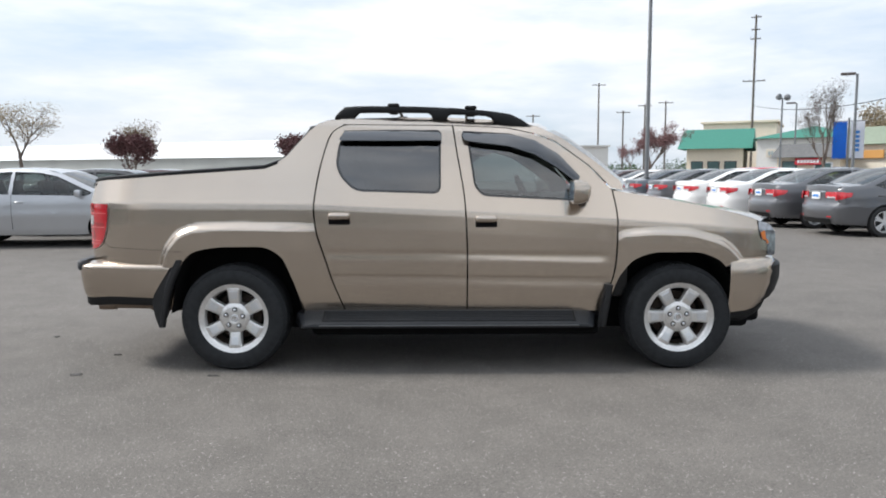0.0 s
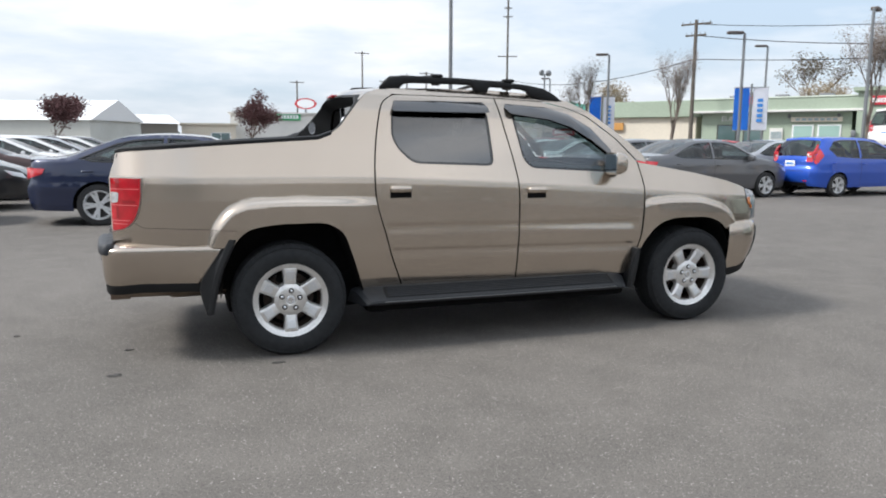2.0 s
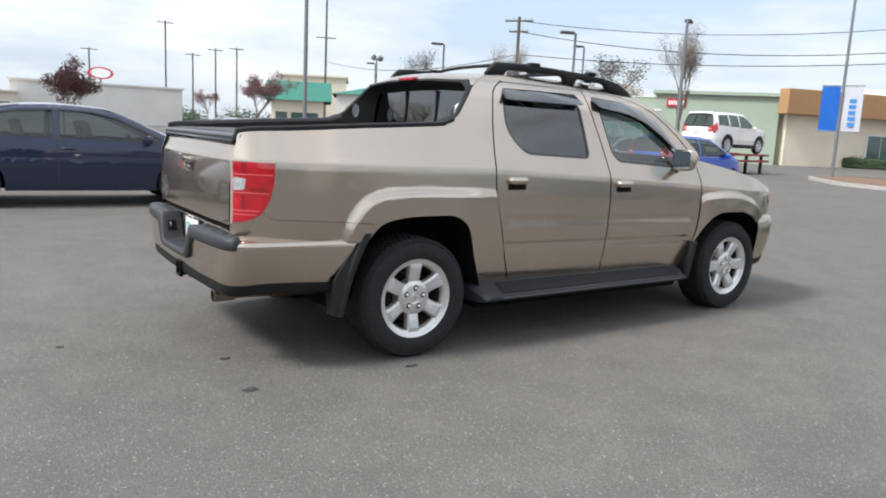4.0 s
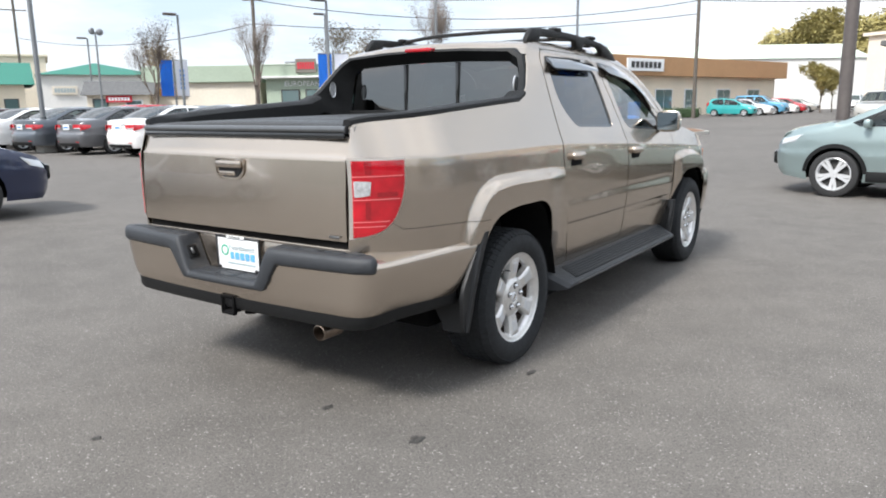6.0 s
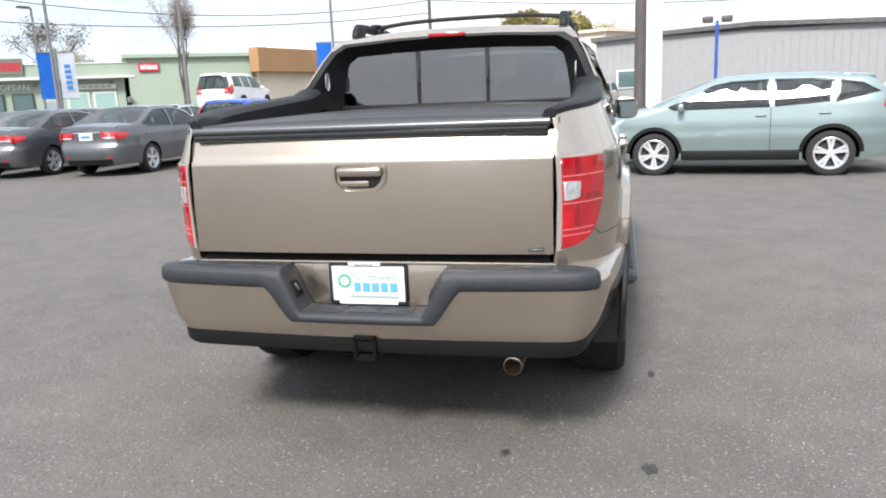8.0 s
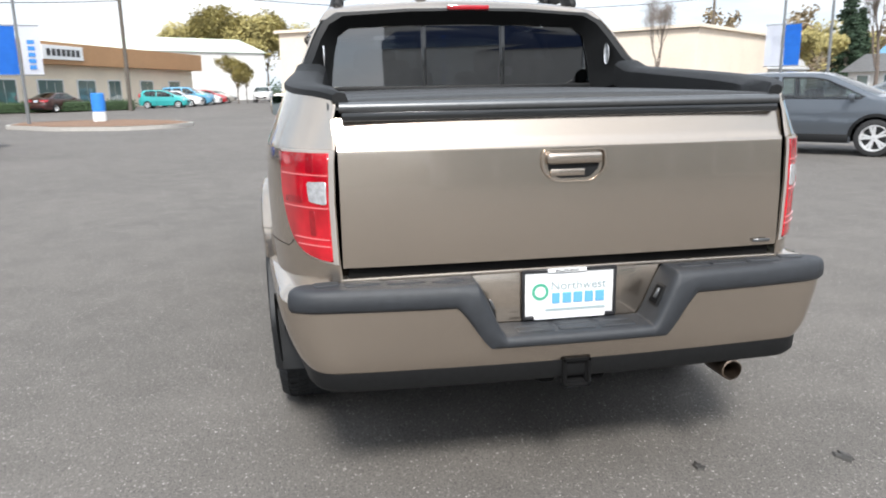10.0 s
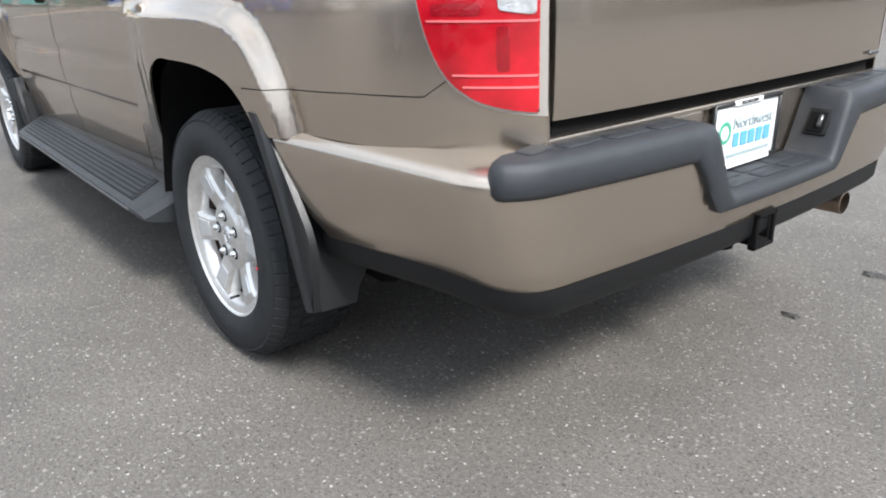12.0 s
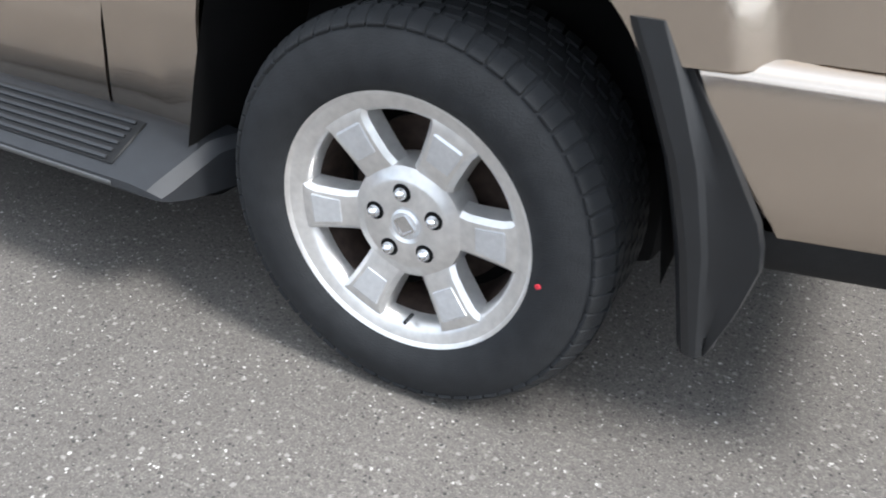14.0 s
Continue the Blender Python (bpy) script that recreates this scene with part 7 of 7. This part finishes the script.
def limbs(bm, base, direction, length, radius, depth, rnd, tips, spread=0.5, up=0.25):
    d = Vector(direction).normalized()
    mid = Vector(base) + d * length * 0.5 + Vector((rnd.uniform(-1, 1), rnd.uniform(-1, 1), 0)) * length * 0.04
    end = Vector(base) + d * length
    tube(bm, [base, mid, end], [radius, radius * 0.8, radius * 0.55], 5 if depth > 1 else 4, False)
    tips.append(end)
    if depth == 0:
        return
    for k in range(rnd.choice((3, 3, 4))):
        nd = d + Vector((rnd.gauss(0, spread), rnd.gauss(0, spread), rnd.uniform(0, up)))
        at = Vector(base).lerp(end, rnd.uniform(0.55, 1.0))
        limbs(bm, at, nd, length * rnd.uniform(0.55, 0.8), radius * 0.5, depth - 1, rnd, tips, spread, up)

def tree(name, x, y, height, label, seed, crown, leaf_mat, leaf_size, leaf_count, trunk=0.3, spread=0.5, up=0.25, depth=4, width=1.0):
    rnd = random.Random(seed)
    t = thing(name, label, "tree", at=pose(x, y, 0, 0, 0, rnd.uniform(0, 360)))
    bm, tips = bmesh.new(), []
    limbs(bm, Vector((0, 0, 0)), (0, 0, 1), 1.0, 0.045, depth, rnd, tips, spread, up)
    zs = max(v.co.z for v in bm.verts)
    rs = sorted(math.hypot(v.co.x, v.co.y) for v in bm.verts)[int(len(bm.verts) * 0.97)]
    sx = width / 2 / rs
    for v in bm.verts:
        k = v.co.z
        v.co = Vector((v.co.x * sx, v.co.y * sx, (v.co.z if k > 1 else v.co.z * 1.0) * height / zs))
    tips = [Vector((p.x * sx, p.y * sx, p.z * height / zs)) for p in tips]
    part("trunk", bm, BARK, t, smooth=True)
    if leaf_count:
        bm = bmesh.new()
        for p in tips:
            leaves(bm, p, crown, max(1, leaf_count // len(tips)), leaf_size, rnd)
        part("crown", bm, leaf_mat, t, smooth=False)
    return t

for i, (x, y, h, w) in enumerate(((-14.2, 27.0, 3.0, 2.2), (-7.4, 29.0, 3.0, 2.0), (1.0, 34.5, 3.75, 2.6), (14.6, 46.0, 4.6, 3.6), (26.0, 96.0, 5.0, 4.0))):
    tree("plum_tree", x, y, h, "small rounded ornamental tree with dark plum leaves", 10 + i, 0.34, LEAF_PLUM, 0.05, 6000, spread=0.55, depth=4, width=w)
for i, (x, y, h, w) in enumerate(((21.7, 36.0, 6.4, 2.5), (24.2, 30.2, 6.6, 2.6), (26.5, 19.3, 6.9, 2.6), (46.0, -24.0, 7.5, 3.2), (33.0, -31.0, 8.5, 3.5))):
    tree("bare_tree", x, y, h, "bare upright street tree with fine grey-brown twigs", 30 + i, 0.42, TWIG, 0.03, 6500, spread=0.22, up=0.75, depth=5, width=w)
for i, (x, y, h, w) in enumerate(((61, 57, 10.8, 7.5), (-45, 72, 9.0, 7.0), (-52, 74, 8.5, 7.0), (-36, 80, 7.0, 5.0), (38, 60, 7.0, 4.0), (60, 55, 7.5, 5))):
    tree("spring_tree", x, y, h, "leafing tree with sparse pale spring foliage", 50 + i, 0.9, LEAF_PALE, 0.10, 2600, spread=0.42, depth=4, width=w)
for i, (x, y, h, w) in enumerate(((140, 23, 13.0, 11), (141, 18.5, 15.6, 11), (140, 13.5, 14.2, 11), (141, 8.5, 14.6, 11), (143, 3.5, 12.5, 10), (80, 8.6, 5.0, 3.5), (83, 7.9, 4.4, 3), (51.1, -41.0, 5.6, 4.2), (72, -58, 7.5, 8), (62, -74, 9, 8), (44, -82, 9.0, 9), (30, -88, 10.0, 9))):
    tree("yellow_tree", x, y, h, "dense spring tree with yellow-green leaves", 70 + i, (2.0 if w > 9.5 else 1.3) * w / 12, LEAF_SPRING, 0.26 * w / 12 + 0.04, 9000 if w > 9.5 else 5200, spread=0.5, depth=4, width=w)

def fir(x, y, h, seed):
    rnd = random.Random(seed)
    t = thing("fir_tree", "tall dark green fir tree", "tree", at=pose(x, y, 0))
    bm = bmesh.new()
    tube(bm, [(0, 0, 0), (0, 0, h)], [0.22, 0.03], 7)
    part("trunk", bm, BARK, t)
    bm = bmesh.new()
    n = 26
    for i in range(n):
        z = h * (0.12 + 0.86 * i / n)
        r = 0.19 * h * (1 - i / n) * rnd.uniform(0.75, 1.1) + 0.1
        for k in range(9):
            a = rnd.uniform(0, 6.28)
            for u in np.linspace(0.2, 1, 6):
                leaves(bm, (u * r * math.cos(a), u * r * math.sin(a), z - 0.28 * u * r), 0.16 + 0.12 * r, 5, 0.13, rnd, 0.4)
    part("crown", bm, NEEDLES, t, smooth=False)
for i, (x, y, h) in enumerate(((55, -46.4, 10.5), (56, -48.5, 8.0), (74, -43, 7.0), (58, -66, 8.5), (28, -84, 8.0))):
    fir(x, y, h, 90 + i)

rnd = random.Random(7)
bm = bmesh.new()
m, L = frame_of((52.0, 24.4), (57.5, 14.6))
for k in range(26):
    leaves(bm, (L * (k + 0.5) / 26, 0, 0.45), 0.52, 300, 0.055, rnd, 0.8)
box(bm, (L / 2, 0, 0.40), (L, 0.62, 0.72), 0.1)
h = tagged(part("hedge", bm, LEAF_DARK, smooth=False), "clipped dark green hedge along the shop front", "hedge", kind="stuff")
h.matrix_world = m

W_HALL = material("pale_grey_stucco", (0.50, 0.49, 0.475), 0.85, grain=0.08, grain_scale=2, stain=0.12, stain_scale=0.4)
FASCIA = material("navy_fascia", (0.02, 0.045, 0.13), 0.6, grain=0.05)
# the sales hall behind the lot, seen mirrored in the glass and paint of the truck
hall, hall_len = block("sales_hall", (-40.0, -36.0), (-46.0, -4.0), 18.0, 10.5, W_HALL, "large plain pale grey sales hall across the lot", roof=R_DARK)
part("fascia", boxed((hall_len / 2, -0.06, 8.6), (hall_len, 0.10, 1.1), 0.02), FASCIA, hall, "dark blue painted fascia band")
for k in range(7):
    part("window", boxed((3.2 + 4.3 * k, -0.04, 2.0), (3.6, 0.06, 3.2), 0.02), B_GLASS, hall, "dark shop window")

bm = bmesh.new()
rows = []
for i in range(41):
    a = radians(100 + 75 * i / 40)
    hgt = 52 * smoothstep(0.0, 0.45, i / 40) * (0.8 + 0.2 * math.sin(i * 0.7) + 0.1 * math.sin(i * 1.9))
    rows.append([(620 * k * math.sin(a), 620 * k * math.cos(a), hh) for k, hh in ((0.72, 0), (0.85, hgt * 0.55), (1.0, hgt), (1.2, hgt * 0.7))])
sweep(bm, rows)
tagged(part("hill", bm, HILL), "low wooded hill in the distance", "hill", kind="structure")
bm = bmesh.new()
rnd = random.Random(3)
for i in range(220):
    a = radians(rnd.uniform(-50, 100))
    d = rnd.uniform(190, 260)
    leaves(bm, (d * math.sin(a), d * math.cos(a), rnd.uniform(0.3, 2.4)), 3.2, 110, 0.35, rnd, 0.6)
# unseen clumps behind the lot, added to darken reflections in the truck's glass
for i in range(330):
    a = radians(rnd.choice((rnd.uniform(180, 228), rnd.uniform(265, 314))))
    d = rnd.uniform(75, 90)
    low = a > radians(265)
    leaves(bm, (d * math.sin(a), d * math.cos(a), rnd.uniform(0.2, 2.0) if low else rnd.uniform(0.3, 6.5)), 2.6 if low else 3.2, 170, 0.4, rnd, 0.8)
tagged(part("far_woods", bm, LEAF_DARK, smooth=False), "low line of far trees along the horizon, partly unseen ones added for reflections", "trees", kind="stuff")

for name, mat, seed, high, label in (("hillside_trees", LEAF_BROWN, 21, 12.5, "brown budding trees on the slope behind the houses"), ("olive_trees", LEAF_OLIVE, 22, 7.0, "olive green trees on the slope behind the houses")):
    bm = bmesh.new()
    rnd = random.Random(seed)
    for i in range(130 if seed == 21 else 70):
        a = radians(rnd.uniform(117, 160))
        d = rnd.uniform(120, 160)
        top = high * (0.55 + 0.45 * math.sin(a * 31 + seed) ** 2) * rnd.uniform(0.7, 1.15)
        for k in range(4):
            leaves(bm, (d * math.sin(a) + rnd.uniform(-1, 1), d * math.cos(a) + rnd.uniform(-1, 1), top * (0.25 + 0.22 * k)), 2.6 - 0.4 * k, 45, 0.32, rnd, 0.9)
    tagged(part(name, bm, mat, smooth=False), label, "trees", kind="stuff")

# dark spots of tar and crushed leaves on the asphalt
TAR = material("tar", (0.05, 0.047, 0.043), 0.7, grain=0.4, grain_scale=40, bump=0.5, bump_scale=90)
for i, (x, y, a, b) in enumerate(((-1.655, -1.105, 0.05, 0.02), (-2.61, -1.065, 0.05, 0.03), (-2.57, -0.515, 0.035, 0.02), (-3.35, 0.10, 0.025, 0.02))):
    rnd = random.Random(200 + i)
    bm = bmesh.new()
    rim = [(a * math.cos(t) * rnd.uniform(0.55, 1.25), b * math.sin(t) * rnd.uniform(0.55, 1.25)) for t in np.linspace(0, 2 * math.pi, 17, endpoint=False)]
    c = bm.verts.new((0, 0, 0.007))
    hi = [bm.verts.new((u * 0.8, v * 0.8, 0.005 * rnd.uniform(0.6, 1.6))) for u, v in rim]
    lo = [bm.verts.new((u, v, 0.0)) for u, v in rim]
    n = len(rim)
    for k in range(n):
        bm.faces.new((c, hi[k], hi[(k + 1) % n]))
        bm.faces.new((hi[k], lo[k], lo[(k + 1) % n], hi[(k + 1) % n]))
    o = tagged(part("tar_spot", bm, TAR), "small dark tar spot on the asphalt", "stain", "tar spots")
    o.location = (x, y, 0.001)
